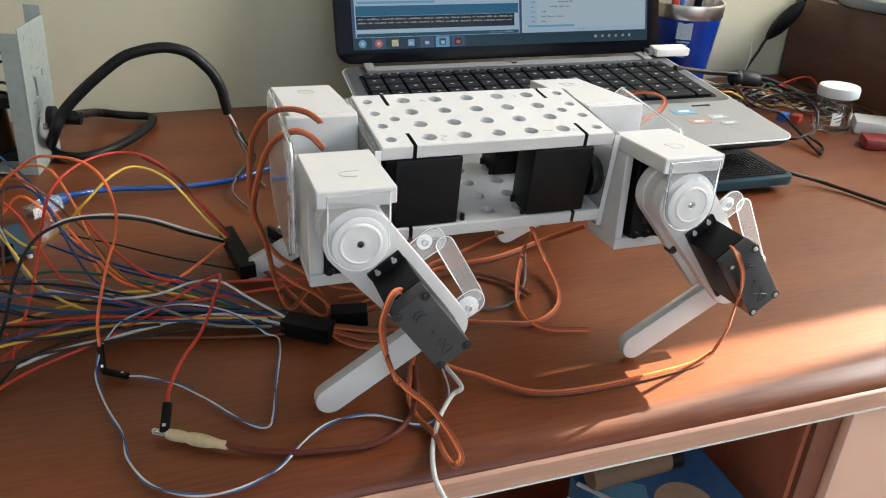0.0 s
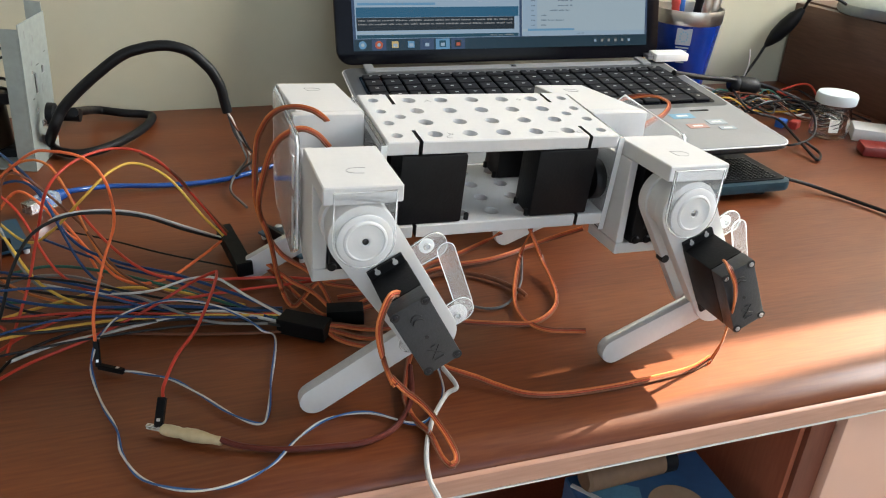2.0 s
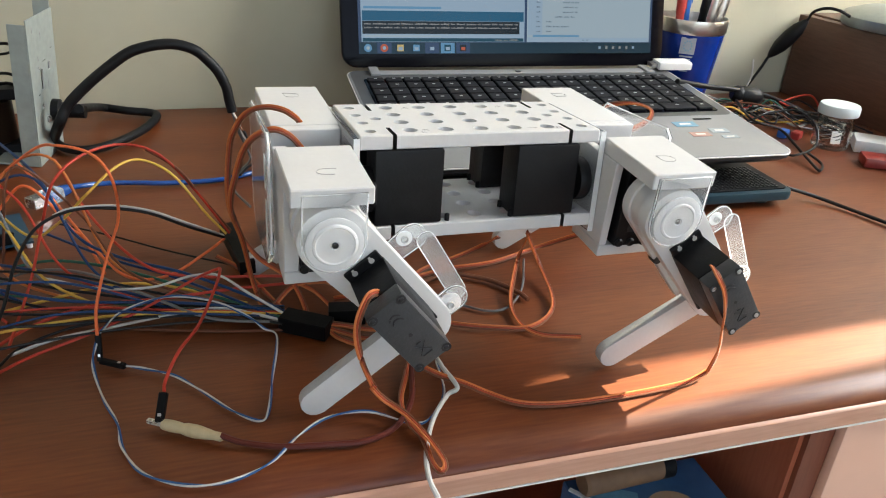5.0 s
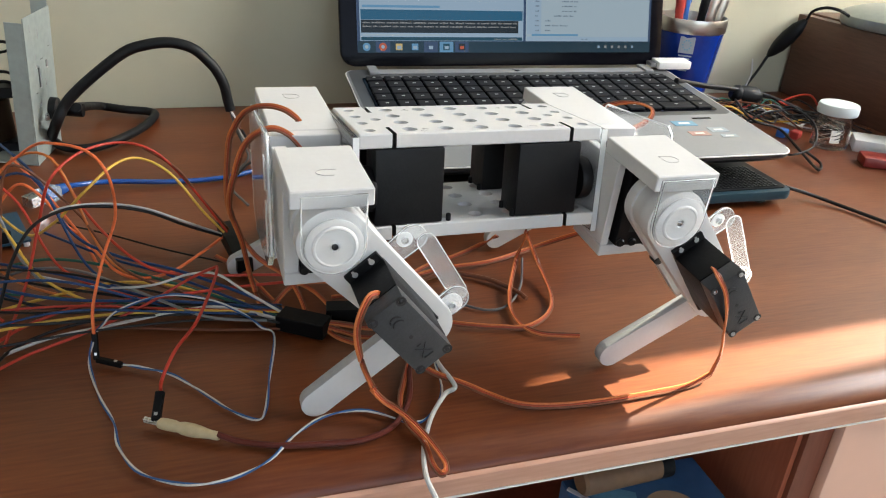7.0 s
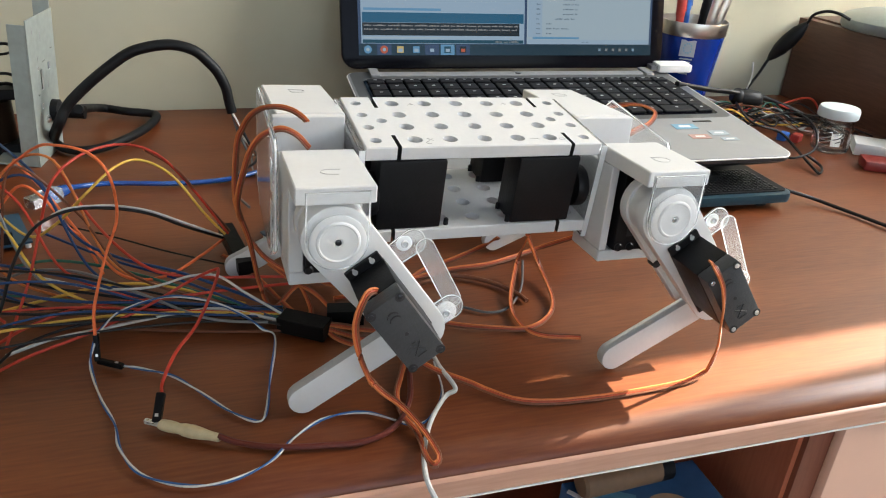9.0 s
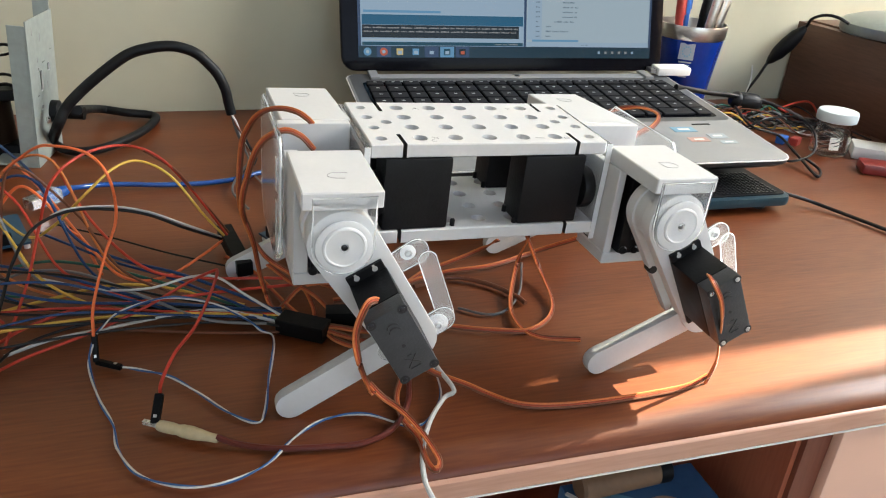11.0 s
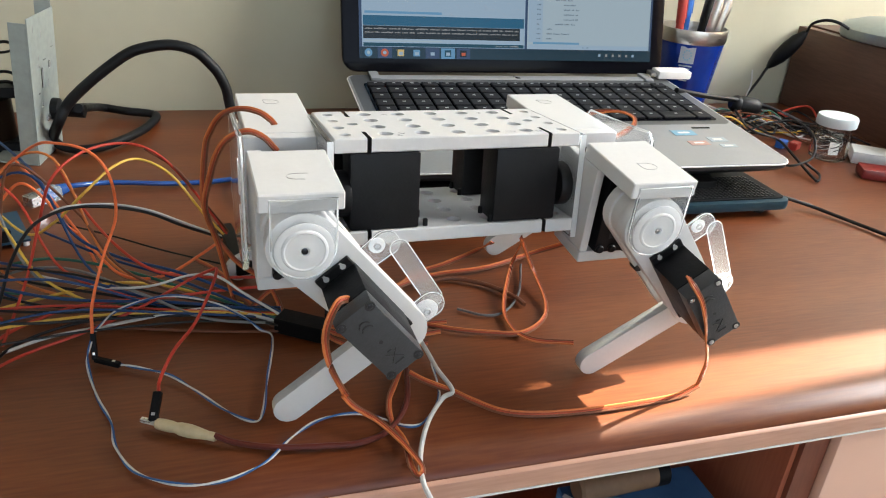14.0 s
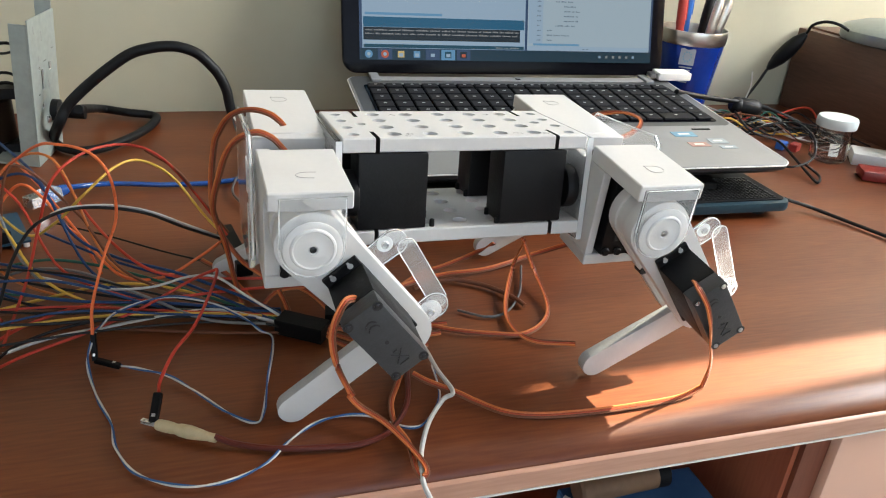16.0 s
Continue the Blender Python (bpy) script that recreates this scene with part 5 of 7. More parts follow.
wire("device_cable", M["w_black"], .0013, [(0.574, 0.677, 0.020), (0.599, 0.674, 0.030), (0.626, 0.666, 0.035), (0.621, 0.634, 0.035), (0.617, 0.615, 0.025), (0.607, 0.605, 0.012), (0.577, 0.598, 0.008), (0.574, 0.616, 0.006)], "thin black cable curling round the jar")
wire("loose_wire", M["w_stub"], .0010, [(0.655, 0.795, 0.003), (0.6600, 0.800, 0.014), (0.6644, 0.800, 0.0284), (0.6674, 0.800, 0.0419), (0.6642, 0.800, 0.0610)], "pale loose wire standing up beside the wooden box")
wire("adapter_cable", M["w_black"], .0030, [(0.488, 0.700, 0.062), (0.514, 0.710, 0.056), (0.549, 0.720, 0.049), (0.584, 0.730, 0.043), (0.630, 0.735, 0.035), (0.666, 0.740, 0.024), (0.694, 0.734, 0.012), (0.712, 0.695, 0.008)], "black laptop adapter cable with a plug")
wire("lamp_cable", M["w_black"], .0019, [(0.6500, 0.800, 0.0040), (0.6843, 0.8200, 0.0267), (0.7036, 0.8300, 0.0417), (0.7140, 0.8320, 0.0573), (0.7213, 0.8231, 0.0744), (0.7286, 0.8142, 0.0915), (0.7361, 0.8050, 0.1091), (0.7315, 0.7930, 0.1215), (0.7370, 0.7790, 0.1285), (0.7480, 0.7680, 0.1275), (0.7640, 0.7620, 0.1200)], "black lamp cable hanging down behind the desk")
cable_left = thing("servo_cable", "brown, red and orange servo cable looping on the desk", "cable")
left_upper = run("upper_run", cable_left, [(0.0745, 0.2790, 0.0830), (0.0700, 0.2745, 0.0880), (0.065, 0.270, 0.088), (0.060, 0.266, 0.077), (0.062, 0.268, 0.060), (0.072, 0.293, 0.026), (0.0745, 0.2925, 0.0220)])
left_lower = run("lower_run", cable_left, [(0.0720, 0.2930, 0.0260), (0.0797, 0.2960, 0.0140), (0.0885, 0.2858, 0.0090), (0.0935, 0.2702, 0.0060), (0.0952, 0.2560, 0.0045), (0.0939, 0.2496, 0.0042), (0.0910, 0.2475, 0.0040)])
left_return = run("return_run", cable_left, [(0.0924, 0.2475, 0.0040), (0.0898, 0.2483, 0.0036), (0.0879, 0.2559, 0.0032), (0.0870, 0.2721, 0.0030), (0.0821, 0.2867, 0.0030), (0.0818, 0.3037, 0.0030), (0.0867, 0.3190, 0.0035), (0.0915, 0.3321, 0.0040), (0.0981, 0.3465, 0.0040)])
cable_right = thing("servo_cable", "orange and brown servo cable sweeping across the desk", "cable")
right_upper = run("upper_run", cable_right, [(0.244, 0.274, 0.088), (0.243, 0.268, 0.087), (0.247, 0.266, 0.078), (0.251, 0.268, 0.065), (0.258, 0.277, 0.047), (0.2655, 0.2870, 0.025), (0.2645, 0.2925, 0.006)])
right_lower = run("lower_run", cable_right, [(0.2645, 0.2925, 0.006), (0.250, 0.2890, 0.003), (0.227, 0.286, 0.003), (0.194, 0.284, 0.003), (0.165, 0.285, 0.003), (0.147, 0.290, 0.003), (0.133, 0.300, 0.004), (0.124, 0.306, 0.006), (0.110, 0.315, 0.008), (0.102, 0.321, 0.010)])
body_cables.append(ribbon("servo_cable", [(0.0517, 0.3683, 0.1371), (0.0501, 0.3723, 0.1382), (0.0455, 0.3763, 0.1407), (0.0386, 0.3823, 0.1411), (0.0314, 0.3903, 0.1382), (0.0256, 0.3973, 0.1326), (0.0208, 0.4023, 0.1242), (0.0168, 0.4043, 0.1125), (0.0140, 0.400, 0.082), (0.020, 0.400, 0.056), (0.025, 0.422, 0.015), (0.032, 0.407, 0.004), (0.051, 0.424, 0.010), (0.081, 0.424, 0.010)], "orange servo cable arching from a hip"))
body_cables.append(ribbon("servo_cable", [(0.053, 0.370, 0.122), (0.046, 0.370, 0.130), (0.037, 0.370, 0.133), (0.026, 0.375, 0.125), (0.019, 0.380, 0.107), (0.015, 0.390, 0.079), (0.028, 0.442, 0.025), (0.048, 0.429, 0.012), (0.055, 0.401, 0.004), (0.049, 0.391, 0.004), (0.038, 0.411, 0.005), (0.020, 0.452, 0.008), (0.003, 0.473, 0.010)], "brown and orange servo cable arching from a hip"))
body_cables.append(ribbon("servo_cable", [(0.2560, 0.4360, 0.1130), (0.2631, 0.4343, 0.1196), (0.2726, 0.4293, 0.1229), (0.2786, 0.4193, 0.1250), (0.2814, 0.4093, 0.1245), (0.2799, 0.4043, 0.1219), (0.2734, 0.4000, 0.1182), (0.2613, 0.3940, 0.1159), (0.2516, 0.3900, 0.1120), (0.2460, 0.3880, 0.1050)], "orange servo cable arching over a far hip"))
desk_cables.append(ribbon("servo_cable", [(0.196, 0.412, 0.040), (0.211, 0.420, 0.012), (0.208, 0.386, 0.004), (0.197, 0.365, 0.003), (0.178, 0.353, 0.003), (0.160, 0.356, 0.003), (0.137, 0.364, 0.003), (0.115, 0.376, 0.003)], "orange servo cable hanging under the body"))
desk_cables.append(ribbon("servo_cable", [(0.196, 0.408, 0.040), (0.197, 0.424, 0.012), (0.178, 0.386, 0.004), (0.174, 0.361, 0.003), (0.182, 0.345, 0.003), (0.206, 0.337, 0.003)], "orange servo cable lying under the body"))
desk_cables.append(ribbon("servo_cable", [(0.253, 0.440, 0.020), (0.225, 0.451, 0.006), (0.184, 0.438, 0.004), (0.148, 0.434, 0.004), (0.121, 0.425, 0.004), (0.076, 0.399, 0.004)], "orange servo cable stretched under the body"))
desk_cables.append(ribbon("servo_cable", [(0.182, 0.427, 0.030), (0.173, 0.446, 0.012), (0.151, 0.443, 0.006), (0.133, 0.438, 0.004), (0.102, 0.414, 0.004), (0.063, 0.406, 0.006)], "orange servo cable curving below the body"))
wire("jumper_wire", M["w_brown"], .0016, [(0.119, 0.419, 0.003), (0.146, 0.427, 0.003), (0.170, 0.414, 0.003), (0.184, 0.394, 0.003), (0.187, 0.384, 0.003)], "dark cable curving on the desk below the robot")
wire("jumper_wire", M["w_bare"], .0009, [(0.206, 0.439, 0.003), (0.190, 0.402, 0.002), (0.172, 0.380, 0.002), (0.157, 0.377, 0.002), (0.141, 0.388, 0.002)], "thin grey wire curving on the desk")
wire("jumper_wire", M["w_fire"], .0010, [(-0.162, 0.629, 0.030), (-0.126, 0.553, 0.030), (-0.086, 0.473, 0.020), (-0.065, 0.447, 0.012), (-0.041, 0.445, 0.012), (-0.019, 0.467, 0.014), (-0.002, 0.493, 0.014)], "orange jumper wire dipping to a connector")
wire("jumper_wire", M["w_blue"], .0010, [(-0.167, 0.615, 0.050), (-0.127, 0.537, 0.050), (-0.099, 0.481, 0.030), (-0.071, 0.461, 0.020), (-0.030, 0.440, 0.015), (0.019, 0.400, 0.010), (0.031, 0.384, 0.008)], "blue jumper wire running into the connector block")
wire("jumper_wire", M["w_blue"], .0009, [(-0.123, 0.507, 0.020), (-0.076, 0.468, 0.015), (-0.041, 0.445, 0.012), (-0.001, 0.409, 0.010), (0.029, 0.378, 0.008)], "blue jumper wire beside the bundle")
wire("jumper_wire", M["w_green"], .0010, [(-0.134, 0.458, 0.020), (-0.109, 0.463, 0.020), (-0.075, 0.456, 0.015), (-0.031, 0.431, 0.010), (0.025, 0.386, 0.008)], "dark green jumper wire in the bundle")
wire("jumper_wire", M["w_red"], .0010, [(-0.120, 0.568, 0.050), (-0.091, 0.505, 0.030), (-0.057, 0.450, 0.020), (-0.027, 0.441, 0.012), (0.030, 0.434, 0.010), (0.066, 0.427, 0.006)], "red jumper wire running under the robot")
wire("jumper_wire", M["w_grey"], .0009, [(-0.145, 0.457, 0.010), (-0.122, 0.461, 0.015), (-0.090, 0.443, 0.020), (-0.050, 0.414, 0.015), (-0.015, 0.390, 0.010), (0.026, 0.381, 0.008)], "grey jumper wire in the bundle")
wire("jumper_wire", M["w_white"], .0010, [(-0.124, 0.384, 0.003), (-0.102, 0.393, 0.005), (-0.072, 0.395, 0.008), (-0.034, 0.400, 0.010), (-0.008, 0.400, 0.010), (0.027, 0.382, 0.008)], "white jumper wire rising from the desk")
wire("jumper_wire", M["w_white"], .0008, [(-0.113, 0.444, 0.018), (-0.080, 0.430, 0.015), (-0.049, 0.417, 0.020), (-0.025, 0.418, 0.025), (-0.009, 0.413, 0.026), (0.007, 0.399, 0.020), (0.029, 0.384, 0.010)], "white jumper wire humped over the bundle")
wire("jumper_wire", M["w_yellow"], .0010, [(-0.139, 0.422, 0.008), (-0.109, 0.431, 0.010), (-0.074, 0.439, 0.012), (-0.041, 0.434, 0.010), (0.006, 0.407, 0.008)], "yellow jumper wire in the bundle")
wire("jumper_wire", M["w_red"], .0010, [(-0.134, 0.392, 0.003), (-0.116, 0.408, 0.006), (-0.086, 0.418, 0.010), (-0.040, 0.416, 0.012), (0.000, 0.423, 0.010), (0.052, 0.431, 0.006)], "dark red jumper wire in the bundle")
wire("jumper_wire", M["w_black"], .0009, [(-0.129, 0.367, 0.003), (-0.119, 0.389, 0.004), (-0.094, 0.402, 0.006), (-0.060, 0.405, 0.008), (-0.021, 0.401, 0.010), (0.025, 0.379, 0.008)], "black jumper wire in the bundle")
wire("jumper_wire", M["w_brown"], .0009, [(-0.118, 0.419, 0.003), (-0.086, 0.408, 0.002), (-0.041, 0.395, 0.002), (-0.003, 0.386, 0.002), (0.030, 0.378, 0.004)], "brown jumper wire lying low on the desk")
wire("jumper_wire", M["w_fire"], .0010, [(-0.153, 0.521, 0.030), (-0.134, 0.519, 0.050), (-0.118, 0.507, 0.045), (-0.103, 0.491, 0.030), (-0.095, 0.491, 0.020), (-0.081, 0.459, 0.010)], "orange jumper wire curling over the boards")
wire("supply_wire", M["w_black"], .0014, [(-0.184, 0.730, 0.100), (-0.176, 0.730, 0.101), (-0.172, 0.740, 0.098), (-0.167, 0.750, 0.098)], "black supply wire behind the metal plate")
wire("supply_wire", M["w_black"], .0014, [(-0.190, 0.730, 0.073), (-0.182, 0.730, 0.075), (-0.177, 0.740, 0.071), (-0.174, 0.750, 0.063)], "black supply wire behind the metal plate")  # lower
wire("supply_wire", M["w_black"], .0016, [(-0.190, 0.720, 0.067), (-0.181, 0.730, 0.066), (-0.177, 0.740, 0.062), (-0.174, 0.750, 0.061)], "black supply wire bent behind the plate")
wire("supply_wire", M["w_black"], .0012, [(-0.183, 0.720, 0.094), (-0.177, 0.730, 0.092), (-0.173, 0.740, 0.092), (-0.169, 0.750, 0.094)], "thin black supply wire bent behind the plate")
ribbon("servo_lead", [(0.052, 0.371, 0.007), (0.060, 0.369, 0.004), (0.072, 0.362, 0.003), (0.088, 0.359, 0.003), (0.105, 0.361, 0.003), (0.122, 0.363, 0.003)], "orange and brown servo lead leaving the connector block")
ribbon("servo_lead", [(0.052, 0.371, 0.005), (0.057, 0.365, 0.003), (0.067, 0.356, 0.003), (0.083, 0.350, 0.003), (0.100, 0.351, 0.003), (0.111, 0.352, 0.003)], "orange servo lead fanning out from the connector block")
ribbon("servo_lead", [(0.053, 0.372, 0.009), (0.062, 0.373, 0.006), (0.077, 0.369, 0.004), (0.094, 0.369, 0.003), (0.114, 0.373, 0.003), (0.129, 0.373, 0.003)], "brown and orange servo lead curving behind the leg")
ribbon("servo_lead", [(0.024, 0.451, 0.012), (0.037, 0.428, 0.010), (0.049, 0.412, 0.009), (0.057, 0.392, 0.008), (0.059, 0.385, 0.007)], "orange servo lead lying under the hip")
ribbon("servo_lead", [(0.047, 0.449, 0.010), (0.057, 0.426, 0.008), (0.079, 0.415, 0.006), (0.095, 0.399, 0.005), (0.074, 0.388, 0.006), (0.059, 0.383, 0.008)], "orange and brown servo lead bent under the hip")



def header(name, a, b, w, label, tall=0.0016):
    """A black plug housing between two points."""
    a, b = Vector(a), Vector(b)
    ob = thing(name, label, "connector")
    m = Matrix.Translation(a) @ (b - a).to_track_quat("X", "Z").to_matrix().to_4x4()
    part("housing", box(bmesh.new(), 0, (b - a).length, -w / 2, w / 2, -tall, tall, 0.0004, 1), M["plug_black"], ob, "", m)
    if tall < 0.002:
        part("contact", box(bmesh.new(), (b - a).length * 0.72, (b - a).length * 0.82, -w / 5, w / 5, 0.0017, 0.0020), M["steel"], ob, "", m)


header("pin_connector", (-0.0750, 0.3734, 0.0180), (-0.0752, 0.3674, 0.0040), 0.003, "black single pin jumper connector")
header("pin_connector", (-0.0389, 0.3155, 0.0160), (-0.0417, 0.3053, 0.0060), 0.0042, "black single pin jumper connector")
header("pin_connector", (-0.0753, 0.3679, 0.0040), (-0.0617, 0.3595, 0.0040), 0.003, "black single pin jumper connector lying flat")
header("connector_block", (-0.0027, 0.5093, 0.0120), (0.0090, 0.4456, 0.0120), 0.0105, "black plug connector joining wires", 0.0050)
header("connector_block", (0.0261, 0.3857, 0.0070), (0.0519, 0.3688, 0.0070), 0.0135, "black multi pin connector block on the desk", 0.0050)
header("connector_block", (0.0540, 0.3877, 0.0060), (0.0765, 0.3844, 0.0060), 0.012, "black multi pin connector under the robot", 0.0050)


# bundle of jumper wires running from the boards to the black connector block
rng = random.Random(7)
for i in range(14):
    mat = ("w_black", "w_blue", "w_black", "w_yellow", "w_red", "w_black", "w_blue", "w_brown", "w_blue", "w_black", "w_black", "w_green")[i % 12]
    y0 = 0.335 + 0.0130 * i + rng.uniform(-0.01, 0.01)
    z1 = rng.uniform(0.006, 0.020)
    pts = [(-0.23, y0 + rng.uniform(-0.02, 0.03), rng.uniform(0.004, 0.02)), (-0.17, y0 * 0.7 + 0.13 + rng.uniform(-0.012, 0.012), z1 + rng.uniform(0, 0.015)),
           (-0.10, 0.415 + (i - 7) * 0.0042 + rng.uniform(-0.008, 0.008), z1 + rng.uniform(0, 0.012)), (-0.035, 0.408 + (i - 7) * 0.0020 + rng.uniform(-0.004, 0.004), 0.009 + rng.uniform(-0.003, 0.004)),
           (0.028, 0.393 + (i - 7) * 0.0009, 0.007 + 0.0004 * (i % 5))]
    names = {"w_white": "white", "w_blue": "blue", "w_grey": "grey", "w_yellow": "yellow", "w_red": "red", "w_black": "black", "w_orange": "orange", "w_brown": "brown", "w_green": "dark green"}
    tagged(wire("jumper_wire", M[mat], rng.uniform(0.0007, 0.00095), pts, names[mat] + " jumper wire running into the connector block"), group="jumper wire bundle")
for i in range(9):
    mat = ("w_red", "w_blue", "w_orange", "w_grey", "w_yellow", "w_red", "w_blue", "w_orange", "w_brown")[i]
    x, y = -0.19 + 0.012 * i, 0.47 + 0.006 * (i % 4)
    pts = [(x - 0.05, y - 0.03 + 0.02 * (i % 3), 0.012), (x - 0.035, y + 0.02, 0.05 + 0.012 * (i % 3)), (x, y + 0.01, 0.045 + 0.01 * (i % 4)), (x + 0.03, y - 0.03, 0.02), (x + 0.06 + 0.01 * (i % 3), y - 0.055, 0.006)]
    tagged(wire("jumper_wire", M[mat], 0.00088, pts, mat[2:] + " jumper wire bent over the boards"), group="jumper wires at the boards")
# heap of thin wires beside the laptop
for i in range(26):
    mat = ("w_black", "w_red", "w_black", "w_white", "w_brown", "w_black", "w_yellow", "w_bare", "w_green")[i % 9]
    a = (0.545 + rng.uniform(-0.02, 0.02), 0.735 + rng.uniform(-0.02, 0.03))
    b = (0.715 + rng.uniform(-0.05, 0.05), 0.705 + rng.uniform(-0.04, 0.06))
    mid = [(a[0] + (b[0] - a[0]) * t + rng.uniform(-0.01, 0.01), a[1] + (b[1] - a[1]) * t + rng.uniform(-0.022, 0.022), 0.003 + rng.uniform(0, 0.026)) for t in (0.2, 0.4, 0.6, 0.8)]
    tagged(wire("loose_wire", M[mat], rng.uniform(0.0008, 0.0013), [(*a, 0.004), *mid, (*b, 0.003)], {"w_green": "dark green", "w_bare": "grey"}.get(mat, mat[2:]) + " loose wire in a heap beside the laptop"), group="loose wires beside the laptop")


def motions():
    walk(robot, [
        (0, pose(0.1439, 0.3790, 0.1320, 5.92, 1.61, 2.20)),
        (0.5, pose(0.1439, 0.3770, 0.1314, 6.11, 2.17, 1.82)),
        (1, pose(0.1484, 0.3748, 0.1292, 7.94, 2.99, 2.10)),
        (1.5, pose(0.1478, 0.3777, 0.1312, 6.71, 2.41, 2.32)),
        (2, pose(0.1478, 0.3780, 0.1317, 4.45, 2.70, 2.26)),
        (2.5, pose(0.1475, 0.3761, 0.1325, 1.80, 2.35, 2.15)),
        (3, pose(0.1418, 0.3758, 0.1336, 1.27, 1.84, 2.05)),
        (3.5, pose(0.1309, 0.3758, 0.1349, 0.72, 1.48, 2.28)),
        (4, pose(0.1287, 0.3745, 0.1347, -0.42, 1.24, 2.32)),
        (6.5, pose(0.1326, 0.3764, 0.1326, -6.11, 1.73, 2.02)),
        (7, pose(0.1309, 0.3739, 0.1328, -5.47, 1.10, 2.07)),
        (7.5, pose(0.1337, 0.3762, 0.1336, -1.59, 2.26, 1.88)),
        (8, pose(0.1351, 0.3784, 0.1320, 4.27, 2.21, 1.64)),
        (8.5, pose(0.1349, 0.3779, 0.1318, 5.68, 1.99, 1.85)),
        (9, pose(0.1347, 0.3780, 0.1313, 5.70, 1.88, 1.81)),
        (11.5, pose(0.1377, 0.3763, 0.1322, 1.17, 2.05, 1.79)),
        (12, pose(0.1326, 0.3758, 0.1337, 1.08, 1.85, 1.64)),
        (12.5, pose(0.1214, 0.3755, 0.1348, 1.02, 1.38, 1.92)),
        (13, pose(0.1200, 0.3748, 0.1345, -0.61, 1.35, 1.95)),
        (13.5, pose(0.1199, 0.3729, 0.1352, -3.32, 1.27, 2.05)),
        (14, pose(0.1178, 0.3738, 0.1334, -5.59, 0.48, 1.89)),
        (14.5, pose(0.1178, 0.3737, 0.1334, -5.66, 0.27, 1.79)),
        (15, pose(0.1197, 0.3726, 0.1339, -4.80, 0.76, 1.86)),
        (15.5, pose(0.1239, 0.3765, 0.1326, -6.34, 1.74, 1.53)),
        (16, pose(0.1219, 0.3738, 0.1334, -5.32, 1.11, 1.66)),
    ])
    hip, thigh, shin, crank, link = legs[-1, -1]
    walk(hip, [
        (0, hip_pose(-1, -6.6)),
        (0.5, hip_pose(-1, -7.1)),
        (1, hip_pose(-1, -8.0)),
        (1.5, hip_pose(-1, -7.4)),
        (2, hip_pose(-1, -3.7)),
        (2.5, hip_pose(-1, 0.8)),
        (3, hip_pose(-1, 0.9)),
        (3.5, hip_pose(-1, 1.2)),
        (4, hip_pose(-1, 2.5)),
        (6.5, hip_pose(-1, 7.2)),
        (7, hip_pose(-1, 7.4)),
        (7.5, hip_pose(-1, 4.5)),
        (8, hip_pose(-1, -5.2)),
        (8.5, hip_pose(-1, -6.4)),
        (9, hip_pose(-1, -6.4)),
        (11.5, hip_pose(-1, 0.9)),
        (12, hip_pose(-1, 1.0)),
        (12.5, hip_pose(-1, 0.9)),
        (13, hip_pose(-1, 2.6)),
        (13.5, hip_pose(-1, 6.6)),
        (14, hip_pose(-1, 7.2)),
        (14.5, hip_pose(-1, 7.3)),
        (15, hip_pose(-1, 7.2)),
        (15.5, hip_pose(-1, 7.2)),
        (16, hip_pose(-1, 7.1)),
    ])
    walk(thigh, [
        (0, thigh_pose(-1, -1, -6.6, -1.4)),
        (0.5, thigh_pose(-1, -1, -7.1, 3.1)),
        (1, thigh_pose(-1, -1, -8.0, 4.7)),
        (1.5, thigh_pose(-1, -1, -7.4, 5.0)),
        (2, thigh_pose(-1, -1, -3.7, 4.6)),
        (2.5, thigh_pose(-1, -1, 0.8, 4.8)),
        (3, thigh_pose(-1, -1, 0.9, 1.2)),
        (3.5, thigh_pose(-1, -1, 1.2, -4.4)),
        (4, thigh_pose(-1, -1, 2.5, -4.9)),
        (6.5, thigh_pose(-1, -1, 7.2, -4.8)),
        (7, thigh_pose(-1, -1, 7.4, -5.0)),
        (7.5, thigh_pose(-1, -1, 4.5, -4.8)),
        (8, thigh_pose(-1, -1, -5.2, -4.8)),
        (8.5, thigh_pose(-1, -1, -6.4, -10.7)),
        (9, thigh_pose(-1, -1, -6.4, -1.0)),
        (11.5, thigh_pose(-1, -1, 0.9, 5.0)),
        (12, thigh_pose(-1, -1, 1.0, 1.3)),
        (12.5, thigh_pose(-1, -1, 0.9, -4.2)),
        (13, thigh_pose(-1, -1, 2.6, -4.8)),
        (13.5, thigh_pose(-1, -1, 6.6, -4.6)),
        (14, thigh_pose(-1, -1, 7.2, -5.1)),
        (14.5, thigh_pose(-1, -1, 7.3, -4.8)),
        (15, thigh_pose(-1, -1, 7.2, -4.6)),
        (15.5, thigh_pose(-1, -1, 7.2, -4.2)),
        (16, thigh_pose(-1, -1, 7.1, -4.2)),
    ])
